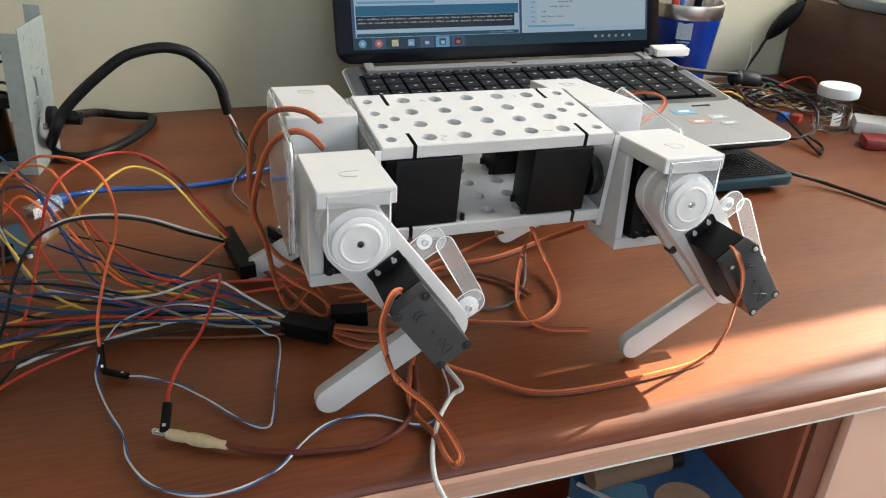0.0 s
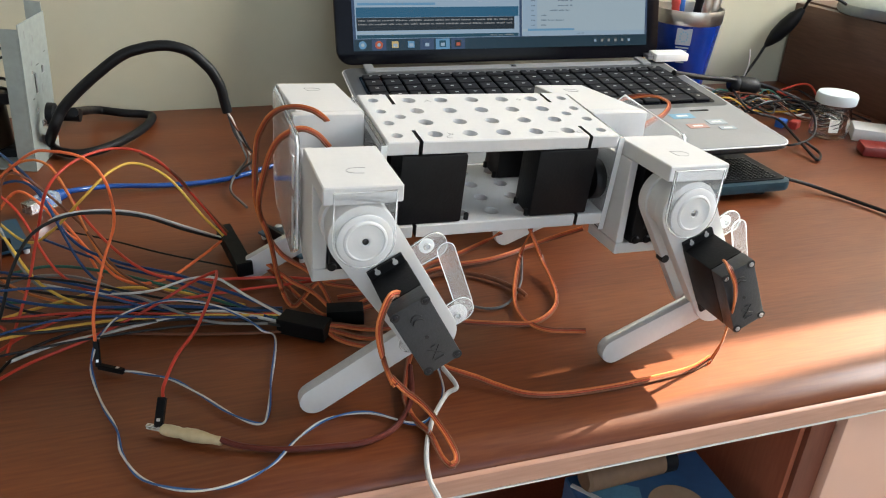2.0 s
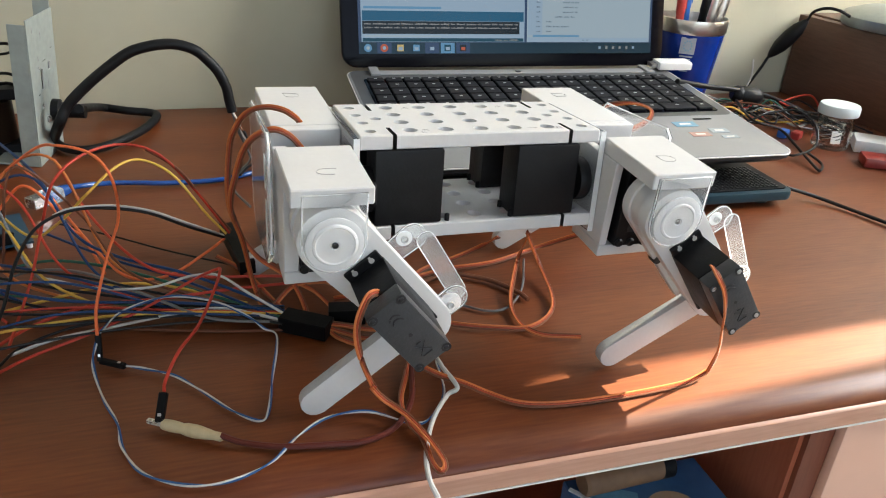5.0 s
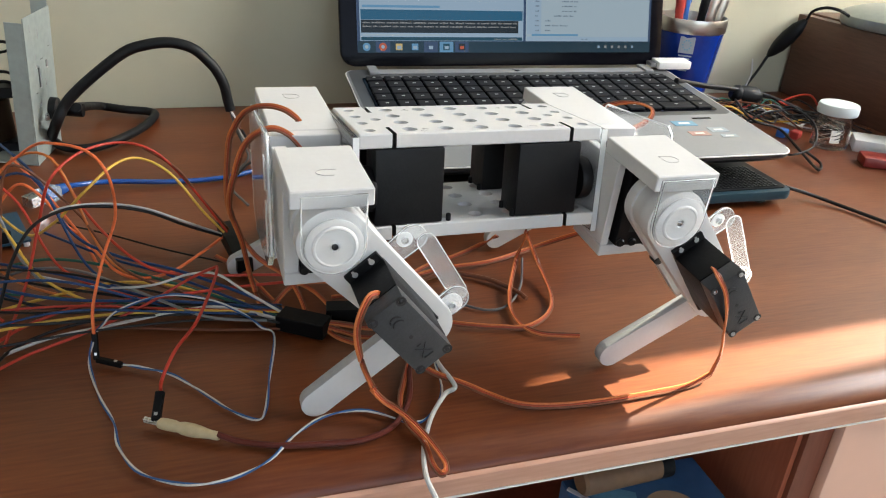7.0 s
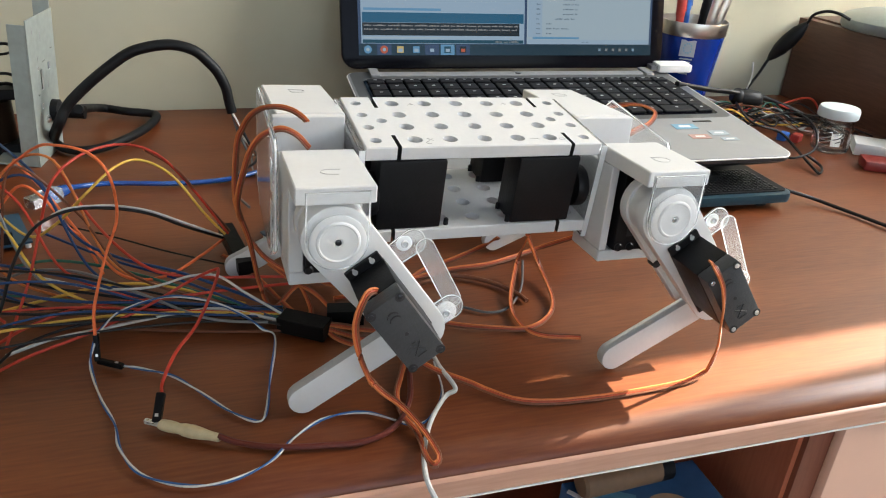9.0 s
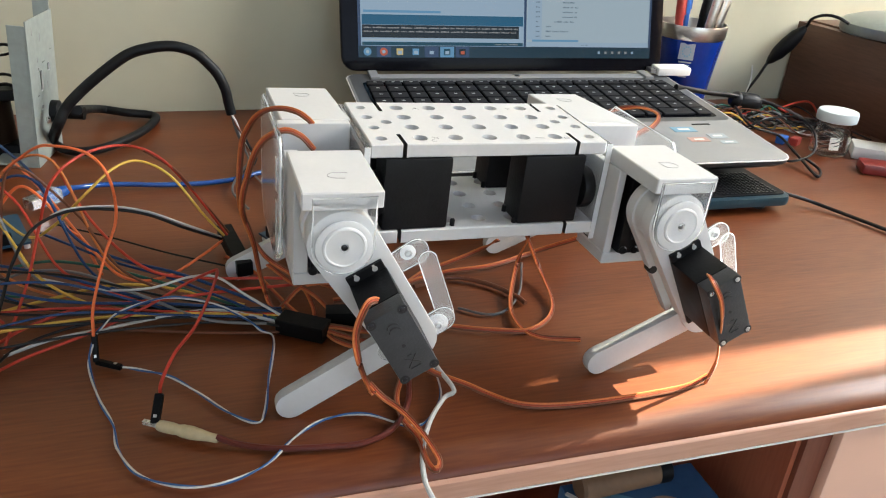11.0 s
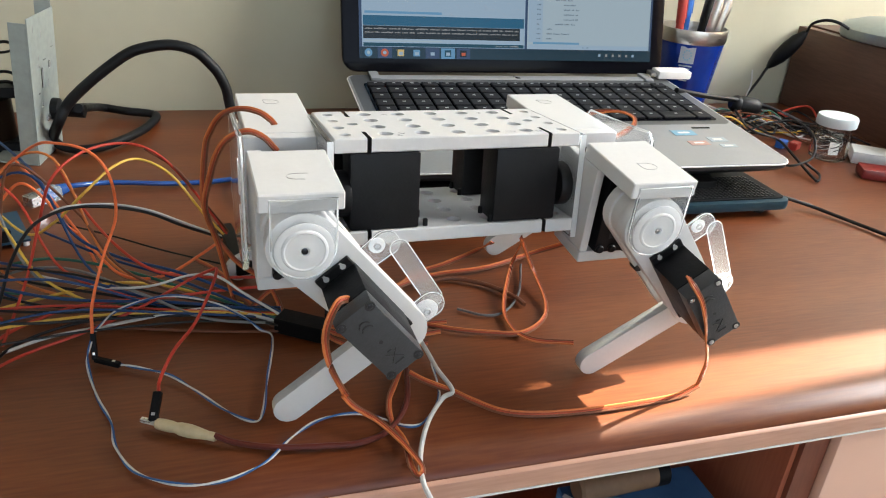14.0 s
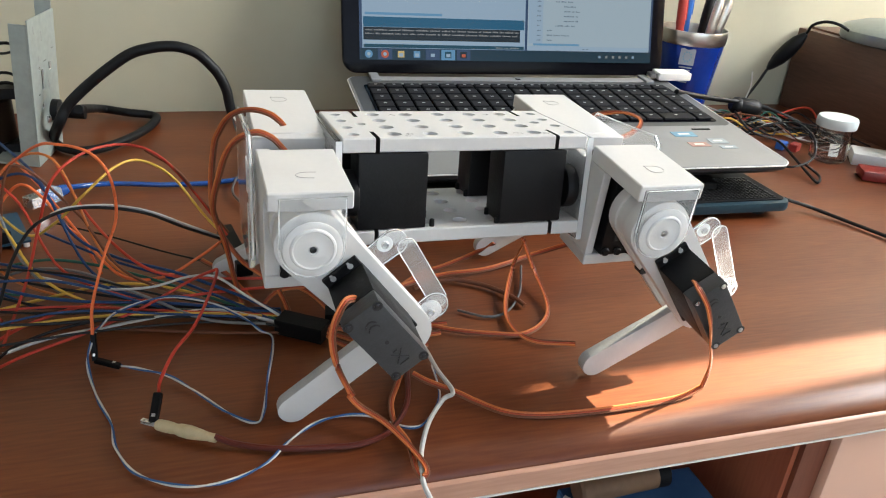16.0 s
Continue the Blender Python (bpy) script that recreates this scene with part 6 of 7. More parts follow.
    walk(shin, [
        (0, shin_pose(-1, -1, -6.6, -1.4, -147.0)),
        (0.5, shin_pose(-1, -1, -7.1, 3.1, -148.3)),
        (1, shin_pose(-1, -1, -8.0, 4.7, -151.0)),
        (1.5, shin_pose(-1, -1, -7.4, 5.0, -149.1)),
        (2, shin_pose(-1, -1, -3.7, 4.6, -148.1)),
        (2.5, shin_pose(-1, -1, 0.8, 4.8, -148.3)),
        (3, shin_pose(-1, -1, 0.9, 1.2, -146.1)),
        (3.5, shin_pose(-1, -1, 1.2, -4.4, -141.6)),
        (4, shin_pose(-1, -1, 2.5, -4.9, -141.6)),
        (6.5, shin_pose(-1, -1, 7.2, -4.8, -139.9)),
        (7, shin_pose(-1, -1, 7.4, -5.0, -141.0)),
        (7.5, shin_pose(-1, -1, 4.5, -4.8, -140.7)),
        (8, shin_pose(-1, -1, -5.2, -4.8, -141.6)),
        (8.5, shin_pose(-1, -1, -6.4, -10.7, -140.7)),
        (9, shin_pose(-1, -1, -6.4, -1.0, -147.0)),
        (11.5, shin_pose(-1, -1, 0.9, 5.0, -149.1)),
        (12, shin_pose(-1, -1, 1.0, 1.3, -146.0)),
        (12.5, shin_pose(-1, -1, 0.9, -4.2, -142.2)),
        (13, shin_pose(-1, -1, 2.6, -4.8, -141.7)),
        (13.5, shin_pose(-1, -1, 6.6, -4.6, -140.9)),
        (14, shin_pose(-1, -1, 7.2, -5.1, -141.9)),
        (14.5, shin_pose(-1, -1, 7.3, -4.8, -142.2)),
        (15, shin_pose(-1, -1, 7.2, -4.6, -141.8)),
        (15.5, shin_pose(-1, -1, 7.2, -4.2, -139.8)),
        (16, shin_pose(-1, -1, 7.1, -4.2, -140.9)),
    ])
    walk(crank, [
        (0, crank_pose(-1, -1, -6.6, -13.8)),
        (0.5, crank_pose(-1, -1, -7.1, -16.8)),
        (1, crank_pose(-1, -1, -8.0, -18.9)),
        (1.5, crank_pose(-1, -1, -7.4, -18.7)),
        (2, crank_pose(-1, -1, -3.7, -18.3)),
        (2.5, crank_pose(-1, -1, 0.8, -18.7)),
        (3, crank_pose(-1, -1, 0.9, -15.2)),
        (3.5, crank_pose(-1, -1, 1.2, -9.9)),
        (4, crank_pose(-1, -1, 2.5, -9.4)),
        (6.5, crank_pose(-1, -1, 7.2, -8.9)),
        (7, crank_pose(-1, -1, 7.4, -9.2)),
        (7.5, crank_pose(-1, -1, 4.5, -9.6)),
        (8, crank_pose(-1, -1, -5.2, -10.0)),
        (8.5, crank_pose(-1, -1, -6.4, -7.0)),
        (9, crank_pose(-1, -1, -6.4, -13.6)),
        (11.5, crank_pose(-1, -1, 0.9, -18.4)),
        (12, crank_pose(-1, -1, 1.0, -15.3)),
        (12.5, crank_pose(-1, -1, 0.9, -10.1)),
        (13, crank_pose(-1, -1, 2.6, -9.9)),
        (13.5, crank_pose(-1, -1, 6.6, -9.9)),
        (14, crank_pose(-1, -1, 7.2, -10.2)),
        (14.5, crank_pose(-1, -1, 7.3, -9.6)),
        (15, crank_pose(-1, -1, 7.2, -10.1)),
        (15.5, crank_pose(-1, -1, 7.2, -9.3)),
        (16, crank_pose(-1, -1, 7.1, -9.5)),
    ])
    walk(link, [
        (0, link_pose(-1, -1, -6.6, -13.8, -60.4)),
        (0.5, link_pose(-1, -1, -7.1, -16.8, -66.5)),
        (1, link_pose(-1, -1, -8.0, -18.9, -67.5)),
        (1.5, link_pose(-1, -1, -7.4, -18.7, -68.6)),
        (2, link_pose(-1, -1, -3.7, -18.3, -68.4)),
        (2.5, link_pose(-1, -1, 0.8, -18.7, -68.5)),
        (3, link_pose(-1, -1, 0.9, -15.2, -64.4)),
        (3.5, link_pose(-1, -1, 1.2, -9.9, -58.4)),
        (4, link_pose(-1, -1, 2.5, -9.4, -57.8)),
        (6.5, link_pose(-1, -1, 7.2, -8.9, -58.8)),
        (7, link_pose(-1, -1, 7.4, -9.2, -57.8)),
        (7.5, link_pose(-1, -1, 4.5, -9.6, -57.9)),
        (8, link_pose(-1, -1, -5.2, -10.0, -57.4)),
        (8.5, link_pose(-1, -1, -6.4, -7.0, -48.5)),
        (9, link_pose(-1, -1, -6.4, -13.6, -61.2)),
        (11.5, link_pose(-1, -1, 0.9, -18.4, -68.9)),
        (12, link_pose(-1, -1, 1.0, -15.3, -64.5)),
        (12.5, link_pose(-1, -1, 0.9, -10.1, -58.5)),
        (13, link_pose(-1, -1, 2.6, -9.9, -57.6)),
        (13.5, link_pose(-1, -1, 6.6, -9.9, -58.1)),
        (14, link_pose(-1, -1, 7.2, -10.2, -56.8)),
        (14.5, link_pose(-1, -1, 7.3, -9.6, -57.8)),
        (15, link_pose(-1, -1, 7.2, -10.1, -57.8)),
        (15.5, link_pose(-1, -1, 7.2, -9.3, -59.7)),
        (16, link_pose(-1, -1, 7.1, -9.5, -59.2)),
    ])
    hip, thigh, shin, crank, link = legs[1, -1]
    walk(hip, [
        (0, hip_pose(-1, -8.5)),
        (0.5, hip_pose(-1, -7.9)),
        (1, hip_pose(-1, -8.6)),
        (1.5, hip_pose(-1, -8.4)),
        (2, hip_pose(-1, -5.5)),
        (2.5, hip_pose(-1, -0.5)),
        (3, hip_pose(-1, 0.5)),
        (3.5, hip_pose(-1, 1.1)),
        (4, hip_pose(-1, 2.8)),
        (6.5, hip_pose(-1, 9.5)),
        (7, hip_pose(-1, 9.7)),
        (7.5, hip_pose(-1, 2.7)),
        (8, hip_pose(-1, -5.8)),
        (8.5, hip_pose(-1, -7.8)),
        (9, hip_pose(-1, -7.8)),
        (11.5, hip_pose(-1, 0.4)),
        (12, hip_pose(-1, 1.1)),
        (12.5, hip_pose(-1, 1.1)),
        (13, hip_pose(-1, 3.3)),
        (13.5, hip_pose(-1, 7.8)),
        (14, hip_pose(-1, 10.3)),
        (14.5, hip_pose(-1, 10.7)),
        (15, hip_pose(-1, 10.0)),
        (15.5, hip_pose(-1, 9.8)),
        (16, hip_pose(-1, 9.9)),
    ])
    walk(thigh, [
        (0, thigh_pose(1, -1, -8.5, -1.1)),
        (0.5, thigh_pose(1, -1, -7.9, -5.8)),
        (1, thigh_pose(1, -1, -8.6, -0.6)),
        (1.5, thigh_pose(1, -1, -8.4, 7.3)),
        (2, thigh_pose(1, -1, -5.5, 7.0)),
        (2.5, thigh_pose(1, -1, -0.5, 7.0)),
        (3, thigh_pose(1, -1, 0.5, 4.8)),
        (3.5, thigh_pose(1, -1, 1.1, -0.9)),
        (4, thigh_pose(1, -1, 2.8, -1.9)),
        (6.5, thigh_pose(1, -1, 9.5, -1.5)),
        (7, thigh_pose(1, -1, 9.7, -1.4)),
        (7.5, thigh_pose(1, -1, 2.7, -1.6)),
        (8, thigh_pose(1, -1, -5.8, -1.7)),
        (8.5, thigh_pose(1, -1, -7.8, -1.4)),
        (9, thigh_pose(1, -1, -7.8, -1.5)),
        (11.5, thigh_pose(1, -1, 0.4, 6.8)),
        (12, thigh_pose(1, -1, 1.1, 4.3)),
        (12.5, thigh_pose(1, -1, 1.1, -1.1)),
        (13, thigh_pose(1, -1, 3.3, -1.9)),
        (13.5, thigh_pose(1, -1, 7.8, -1.8)),
        (14, thigh_pose(1, -1, 10.3, -1.9)),
        (14.5, thigh_pose(1, -1, 10.7, -2.0)),
        (15, thigh_pose(1, -1, 10.0, -1.7)),
        (15.5, thigh_pose(1, -1, 9.8, -1.2)),
        (16, thigh_pose(1, -1, 9.9, -1.5)),
    ])
    walk(shin, [
        (0, shin_pose(1, -1, -8.5, -1.1, -150.3)),
        (0.5, shin_pose(1, -1, -7.9, -5.8, -149.1)),
        (1, shin_pose(1, -1, -8.6, -0.6, -158.0)),
        (1.5, shin_pose(1, -1, -8.4, 7.3, -157.5)),
        (2, shin_pose(1, -1, -5.5, 7.0, -156.7)),
        (2.5, shin_pose(1, -1, -0.5, 7.0, -156.4)),
        (3, shin_pose(1, -1, 0.5, 4.8, -154.1)),
        (3.5, shin_pose(1, -1, 1.1, -0.9, -148.9)),
        (4, shin_pose(1, -1, 2.8, -1.9, -148.5)),
        (6.5, shin_pose(1, -1, 9.5, -1.5, -149.7)),
        (7, shin_pose(1, -1, 9.7, -1.4, -149.7)),
        (7.5, shin_pose(1, -1, 2.7, -1.6, -149.7)),
        (8, shin_pose(1, -1, -5.8, -1.7, -151.1)),
        (8.5, shin_pose(1, -1, -7.8, -1.4, -151.3)),
        (9, shin_pose(1, -1, -7.8, -1.5, -151.5)),
        (11.5, shin_pose(1, -1, 0.4, 6.8, -156.3)),
        (12, shin_pose(1, -1, 1.1, 4.3, -154.1)),
        (12.5, shin_pose(1, -1, 1.1, -1.1, -149.0)),
        (13, shin_pose(1, -1, 3.3, -1.9, -148.9)),
        (13.5, shin_pose(1, -1, 7.8, -1.8, -148.1)),
        (14, shin_pose(1, -1, 10.3, -1.9, -147.9)),
        (14.5, shin_pose(1, -1, 10.7, -2.0, -147.7)),
        (15, shin_pose(1, -1, 10.0, -1.7, -149.1)),
        (15.5, shin_pose(1, -1, 9.8, -1.2, -149.8)),
        (16, shin_pose(1, -1, 9.9, -1.5, -149.4)),
    ])
    walk(crank, [
        (0, crank_pose(1, -1, -8.5, -11.6)),
        (0.5, crank_pose(1, -1, -7.9, -7.8)),
        (1, crank_pose(1, -1, -8.6, -14.7)),
        (1.5, crank_pose(1, -1, -8.4, -20.8)),
        (2, crank_pose(1, -1, -5.5, -20.5)),
        (2.5, crank_pose(1, -1, -0.5, -20.7)),
        (3, crank_pose(1, -1, 0.5, -18.2)),
        (3.5, crank_pose(1, -1, 1.1, -11.7)),
        (4, crank_pose(1, -1, 2.8, -11.2)),
        (6.5, crank_pose(1, -1, 9.5, -11.9)),
        (7, crank_pose(1, -1, 9.7, -12.1)),
        (7.5, crank_pose(1, -1, 2.7, -12.2)),
        (8, crank_pose(1, -1, -5.8, -11.2)),
        (8.5, crank_pose(1, -1, -7.8, -11.6)),
        (9, crank_pose(1, -1, -7.8, -11.6)),
        (11.5, crank_pose(1, -1, 0.4, -20.7)),
        (12, crank_pose(1, -1, 1.1, -17.8)),
        (12.5, crank_pose(1, -1, 1.1, -11.5)),
        (13, crank_pose(1, -1, 3.3, -11.1)),
        (13.5, crank_pose(1, -1, 7.8, -11.4)),
        (14, crank_pose(1, -1, 10.3, -10.5)),
        (14.5, crank_pose(1, -1, 10.7, -10.7)),
        (15, crank_pose(1, -1, 10.0, -11.4)),
        (15.5, crank_pose(1, -1, 9.8, -11.7)),
        (16, crank_pose(1, -1, 9.9, -11.0)),
    ])
    walk(link, [
        (0, link_pose(1, -1, -8.5, -11.6, -62.5)),
        (0.5, link_pose(1, -1, -7.9, -7.8, -57.1)),
        (1, link_pose(1, -1, -8.6, -14.7, -61.2)),
        (1.5, link_pose(1, -1, -8.4, -20.8, -70.2)),
        (2, link_pose(1, -1, -5.5, -20.5, -70.0)),
        (2.5, link_pose(1, -1, -0.5, -20.7, -70.0)),
        (3, link_pose(1, -1, 0.5, -18.2, -68.0)),
        (3.5, link_pose(1, -1, 1.1, -11.7, -62.9)),
        (4, link_pose(1, -1, 2.8, -11.2, -61.4)),
        (6.5, link_pose(1, -1, 9.5, -11.9, -61.6)),
        (7, link_pose(1, -1, 9.7, -12.1, -61.5)),
        (7.5, link_pose(1, -1, 2.7, -12.2, -61.1)),
        (8, link_pose(1, -1, -5.8, -11.2, -61.7)),
        (8.5, link_pose(1, -1, -7.8, -11.6, -61.8)),
        (9, link_pose(1, -1, -7.8, -11.6, -61.8)),
        (11.5, link_pose(1, -1, 0.4, -20.7, -69.5)),
        (12, link_pose(1, -1, 1.1, -17.8, -67.3)),
        (12.5, link_pose(1, -1, 1.1, -11.5, -62.7)),
        (13, link_pose(1, -1, 3.3, -11.1, -61.5)),
        (13.5, link_pose(1, -1, 7.8, -11.4, -61.5)),
        (14, link_pose(1, -1, 10.3, -10.5, -62.0)),
        (14.5, link_pose(1, -1, 10.7, -10.7, -61.8)),
        (15, link_pose(1, -1, 10.0, -11.4, -61.6)),
        (15.5, link_pose(1, -1, 9.8, -11.7, -62.3)),
        (16, link_pose(1, -1, 9.9, -11.0, -62.3)),
    ])
    hip, thigh, shin, crank, link = legs[-1, 1]
    walk(hip, [
        (0, hip_pose(1, -10.0)),
        (0.5, hip_pose(1, -10.2)),
        (1, hip_pose(1, -11.2)),
        (1.5, hip_pose(1, -10.4)),
        (2, hip_pose(1, -8.2)),
        (2.5, hip_pose(1, -4.3)),
        (3, hip_pose(1, -4.2)),
        (3.5, hip_pose(1, -3.6)),
        (4, hip_pose(1, -1.2)),
        (6.5, hip_pose(1, 7.1)),
        (7, hip_pose(1, 7.4)),
        (7.5, hip_pose(1, -0.4)),
        (8, hip_pose(1, -8.1)),
        (8.5, hip_pose(1, -9.1)),
        (9, hip_pose(1, -9.1)),
        (11.5, hip_pose(1, -3.5)),
        (12, hip_pose(1, -3.6)),
        (12.5, hip_pose(1, -3.3)),
        (13, hip_pose(1, -0.4)),
        (13.5, hip_pose(1, 3.3)),
        (14, hip_pose(1, 5.8)),
        (14.5, hip_pose(1, 6.8)),
        (15, hip_pose(1, 7.5)),
        (15.5, hip_pose(1, 8.0)),
        (16, hip_pose(1, 7.4)),
    ])
    walk(thigh, [
        (0, thigh_pose(-1, 1, -10.0, 14.0)),
        (0.5, thigh_pose(-1, 1, -10.2, 13.6)),
        (1, thigh_pose(-1, 1, -11.2, 15.7)),
        (1.5, thigh_pose(-1, 1, -10.4, 16.4)),
        (2, thigh_pose(-1, 1, -8.2, 15.9)),
        (2.5, thigh_pose(-1, 1, -4.3, 15.2)),
        (3, thigh_pose(-1, 1, -4.2, 11.9)),
        (3.5, thigh_pose(-1, 1, -3.6, 4.8)),
        (4, thigh_pose(-1, 1, -1.2, 3.0)),
        (6.5, thigh_pose(-1, 1, 7.1, 13.0)),
        (7, thigh_pose(-1, 1, 7.4, 12.1)),
        (7.5, thigh_pose(-1, 1, -0.4, 13.5)),
        (8, thigh_pose(-1, 1, -8.1, 15.0)),
        (8.5, thigh_pose(-1, 1, -9.1, 15.3)),
        (9, thigh_pose(-1, 1, -9.1, 15.3)),
        (11.5, thigh_pose(-1, 1, -3.5, 16.4)),
        (12, thigh_pose(-1, 1, -3.6, 14.0)),
        (12.5, thigh_pose(-1, 1, -3.3, 6.4)),
        (13, thigh_pose(-1, 1, -0.4, 5.1)),
        (13.5, thigh_pose(-1, 1, 3.3, 4.5)),
        (14, thigh_pose(-1, 1, 5.8, 2.9)),
        (14.5, thigh_pose(-1, 1, 6.8, 5.3)),
        (15, thigh_pose(-1, 1, 7.5, 10.1)),
        (15.5, thigh_pose(-1, 1, 8.0, 13.6)),
        (16, thigh_pose(-1, 1, 7.4, 12.8)),
    ])
    walk(shin, [
        (0, shin_pose(-1, 1, -10.0, 14.0, -153.4)),
        (0.5, shin_pose(-1, 1, -10.2, 13.6, -152.5)),
        (1, shin_pose(-1, 1, -11.2, 15.7, -151.6)),
        (1.5, shin_pose(-1, 1, -10.4, 16.4, -152.1)),
        (2, shin_pose(-1, 1, -8.2, 15.9, -151.9)),
        (2.5, shin_pose(-1, 1, -4.3, 15.2, -151.7)),
        (3, shin_pose(-1, 1, -4.2, 11.9, -151.6)),
        (3.5, shin_pose(-1, 1, -3.6, 4.8, -148.2)),
        (4, shin_pose(-1, 1, -1.2, 3.0, -147.2)),
        (6.5, shin_pose(-1, 1, 7.1, 13.0, -152.0)),
        (7, shin_pose(-1, 1, 7.4, 12.1, -151.6)),
        (7.5, shin_pose(-1, 1, -0.4, 13.5, -151.4)),
        (8, shin_pose(-1, 1, -8.1, 15.0, -152.8)),
        (8.5, shin_pose(-1, 1, -9.1, 15.3, -152.5)),
        (9, shin_pose(-1, 1, -9.1, 15.3, -153.2)),
        (11.5, shin_pose(-1, 1, -3.5, 16.4, -153.2)),
        (12, shin_pose(-1, 1, -3.6, 14.0, -151.8)),
        (12.5, shin_pose(-1, 1, -3.3, 6.4, -148.6)),
        (13, shin_pose(-1, 1, -0.4, 5.1, -147.7)),
        (13.5, shin_pose(-1, 1, 3.3, 4.5, -146.8)),
        (14, shin_pose(-1, 1, 5.8, 2.9, -150.4)),
        (14.5, shin_pose(-1, 1, 6.8, 5.3, -151.0)),
        (15, shin_pose(-1, 1, 7.5, 10.1, -149.3)),
        (15.5, shin_pose(-1, 1, 8.0, 13.6, -151.5)),
        (16, shin_pose(-1, 1, 7.4, 12.8, -151.0)),
    ])
    walk(crank, [
        (0, crank_pose(-1, 1, -10.0, -14.0)),
        (0.5, crank_pose(-1, 1, -10.2, -13.2)),
        (1, crank_pose(-1, 1, -11.2, -12.4)),
        (1.5, crank_pose(-1, 1, -10.4, -13.0)),
        (2, crank_pose(-1, 1, -8.2, -12.8)),
        (2.5, crank_pose(-1, 1, -4.3, -12.3)),
        (3, crank_pose(-1, 1, -4.2, -12.0)),
        (3.5, crank_pose(-1, 1, -3.6, -8.4)),
        (4, crank_pose(-1, 1, -1.2, -7.3)),
        (6.5, crank_pose(-1, 1, 7.1, -12.1)),
        (7, crank_pose(-1, 1, 7.4, -11.8)),
        (7.5, crank_pose(-1, 1, -0.4, -11.7)),
        (8, crank_pose(-1, 1, -8.1, -13.5)),
        (8.5, crank_pose(-1, 1, -9.1, -13.2)),
        (9, crank_pose(-1, 1, -9.1, -13.9)),
        (11.5, crank_pose(-1, 1, -3.5, -13.8)),
        (12, crank_pose(-1, 1, -3.6, -12.3)),
        (12.5, crank_pose(-1, 1, -3.3, -8.8)),
        (13, crank_pose(-1, 1, -0.4, -7.8)),
        (13.5, crank_pose(-1, 1, 3.3, -7.0)),
        (14, crank_pose(-1, 1, 5.8, -11.0)),
        (14.5, crank_pose(-1, 1, 6.8, -11.5)),
        (15, crank_pose(-1, 1, 7.5, -9.4)),
        (15.5, crank_pose(-1, 1, 8.0, -11.6)),
        (16, crank_pose(-1, 1, 7.4, -11.1)),
    ])
    walk(link, [
        (0, link_pose(-1, 1, -10.0, -14.0, -86.6)),
        (0.5, link_pose(-1, 1, -10.2, -13.2, -86.5)),
        (1, link_pose(-1, 1, -11.2, -12.4, -90.5)),
        (1.5, link_pose(-1, 1, -10.4, -13.0, -91.3)),
        (2, link_pose(-1, 1, -8.2, -12.8, -90.6)),
        (2.5, link_pose(-1, 1, -4.3, -12.3, -89.6)),
        (3, link_pose(-1, 1, -4.2, -12.0, -84.4)),
        (3.5, link_pose(-1, 1, -3.6, -8.4, -74.8)),
        (4, link_pose(-1, 1, -1.2, -7.3, -72.6)),
        (6.5, link_pose(-1, 1, 7.1, -12.1, -86.0)),
        (7, link_pose(-1, 1, 7.4, -11.8, -84.7)),
        (7.5, link_pose(-1, 1, -0.4, -11.7, -87.1)),
        (8, link_pose(-1, 1, -8.1, -13.5, -88.6)),
        (8.5, link_pose(-1, 1, -9.1, -13.2, -89.3)),
        (9, link_pose(-1, 1, -9.1, -13.9, -88.8)),
        (11.5, link_pose(-1, 1, -3.5, -13.8, -90.7)),
        (12, link_pose(-1, 1, -3.6, -12.3, -87.7)),
        (12.5, link_pose(-1, 1, -3.3, -8.8, -77.3)),
        (13, link_pose(-1, 1, -0.4, -7.8, -75.8)),
        (13.5, link_pose(-1, 1, 3.3, -7.0, -75.3)),
        (14, link_pose(-1, 1, 5.8, -11.0, -69.9)),
        (14.5, link_pose(-1, 1, 6.8, -11.5, -73.6)),
        (15, link_pose(-1, 1, 7.5, -9.4, -82.9)),
        (15.5, link_pose(-1, 1, 8.0, -11.6, -87.3)),
        (16, link_pose(-1, 1, 7.4, -11.1, -86.3)),
    ])
    hip, thigh, shin, crank, link = legs[1, 1]
    walk(hip, [
        (0, hip_pose(1, -10.0)),
        (0.5, hip_pose(1, -10.2)),
        (1, hip_pose(1, -11.2)),
        (1.5, hip_pose(1, -10.4)),
        (2, hip_pose(1, -8.2)),
        (2.5, hip_pose(1, -4.3)),
        (3, hip_pose(1, -4.2)),
        (3.5, hip_pose(1, -3.6)),
        (4, hip_pose(1, -1.2)),
        (6.5, hip_pose(1, 7.1)),
        (7, hip_pose(1, 7.4)),
        (7.5, hip_pose(1, -0.4)),
        (8, hip_pose(1, -8.1)),
        (8.5, hip_pose(1, -9.1)),
        (9, hip_pose(1, -9.1)),
        (11.5, hip_pose(1, -3.5)),
        (12, hip_pose(1, -3.6)),
        (12.5, hip_pose(1, -3.3)),
        (13, hip_pose(1, -0.4)),
        (13.5, hip_pose(1, 3.3)),
        (14, hip_pose(1, 5.8)),
        (14.5, hip_pose(1, 6.8)),
        (15, hip_pose(1, 7.5)),
        (15.5, hip_pose(1, 8.0)),
        (16, hip_pose(1, 7.4)),
    ])
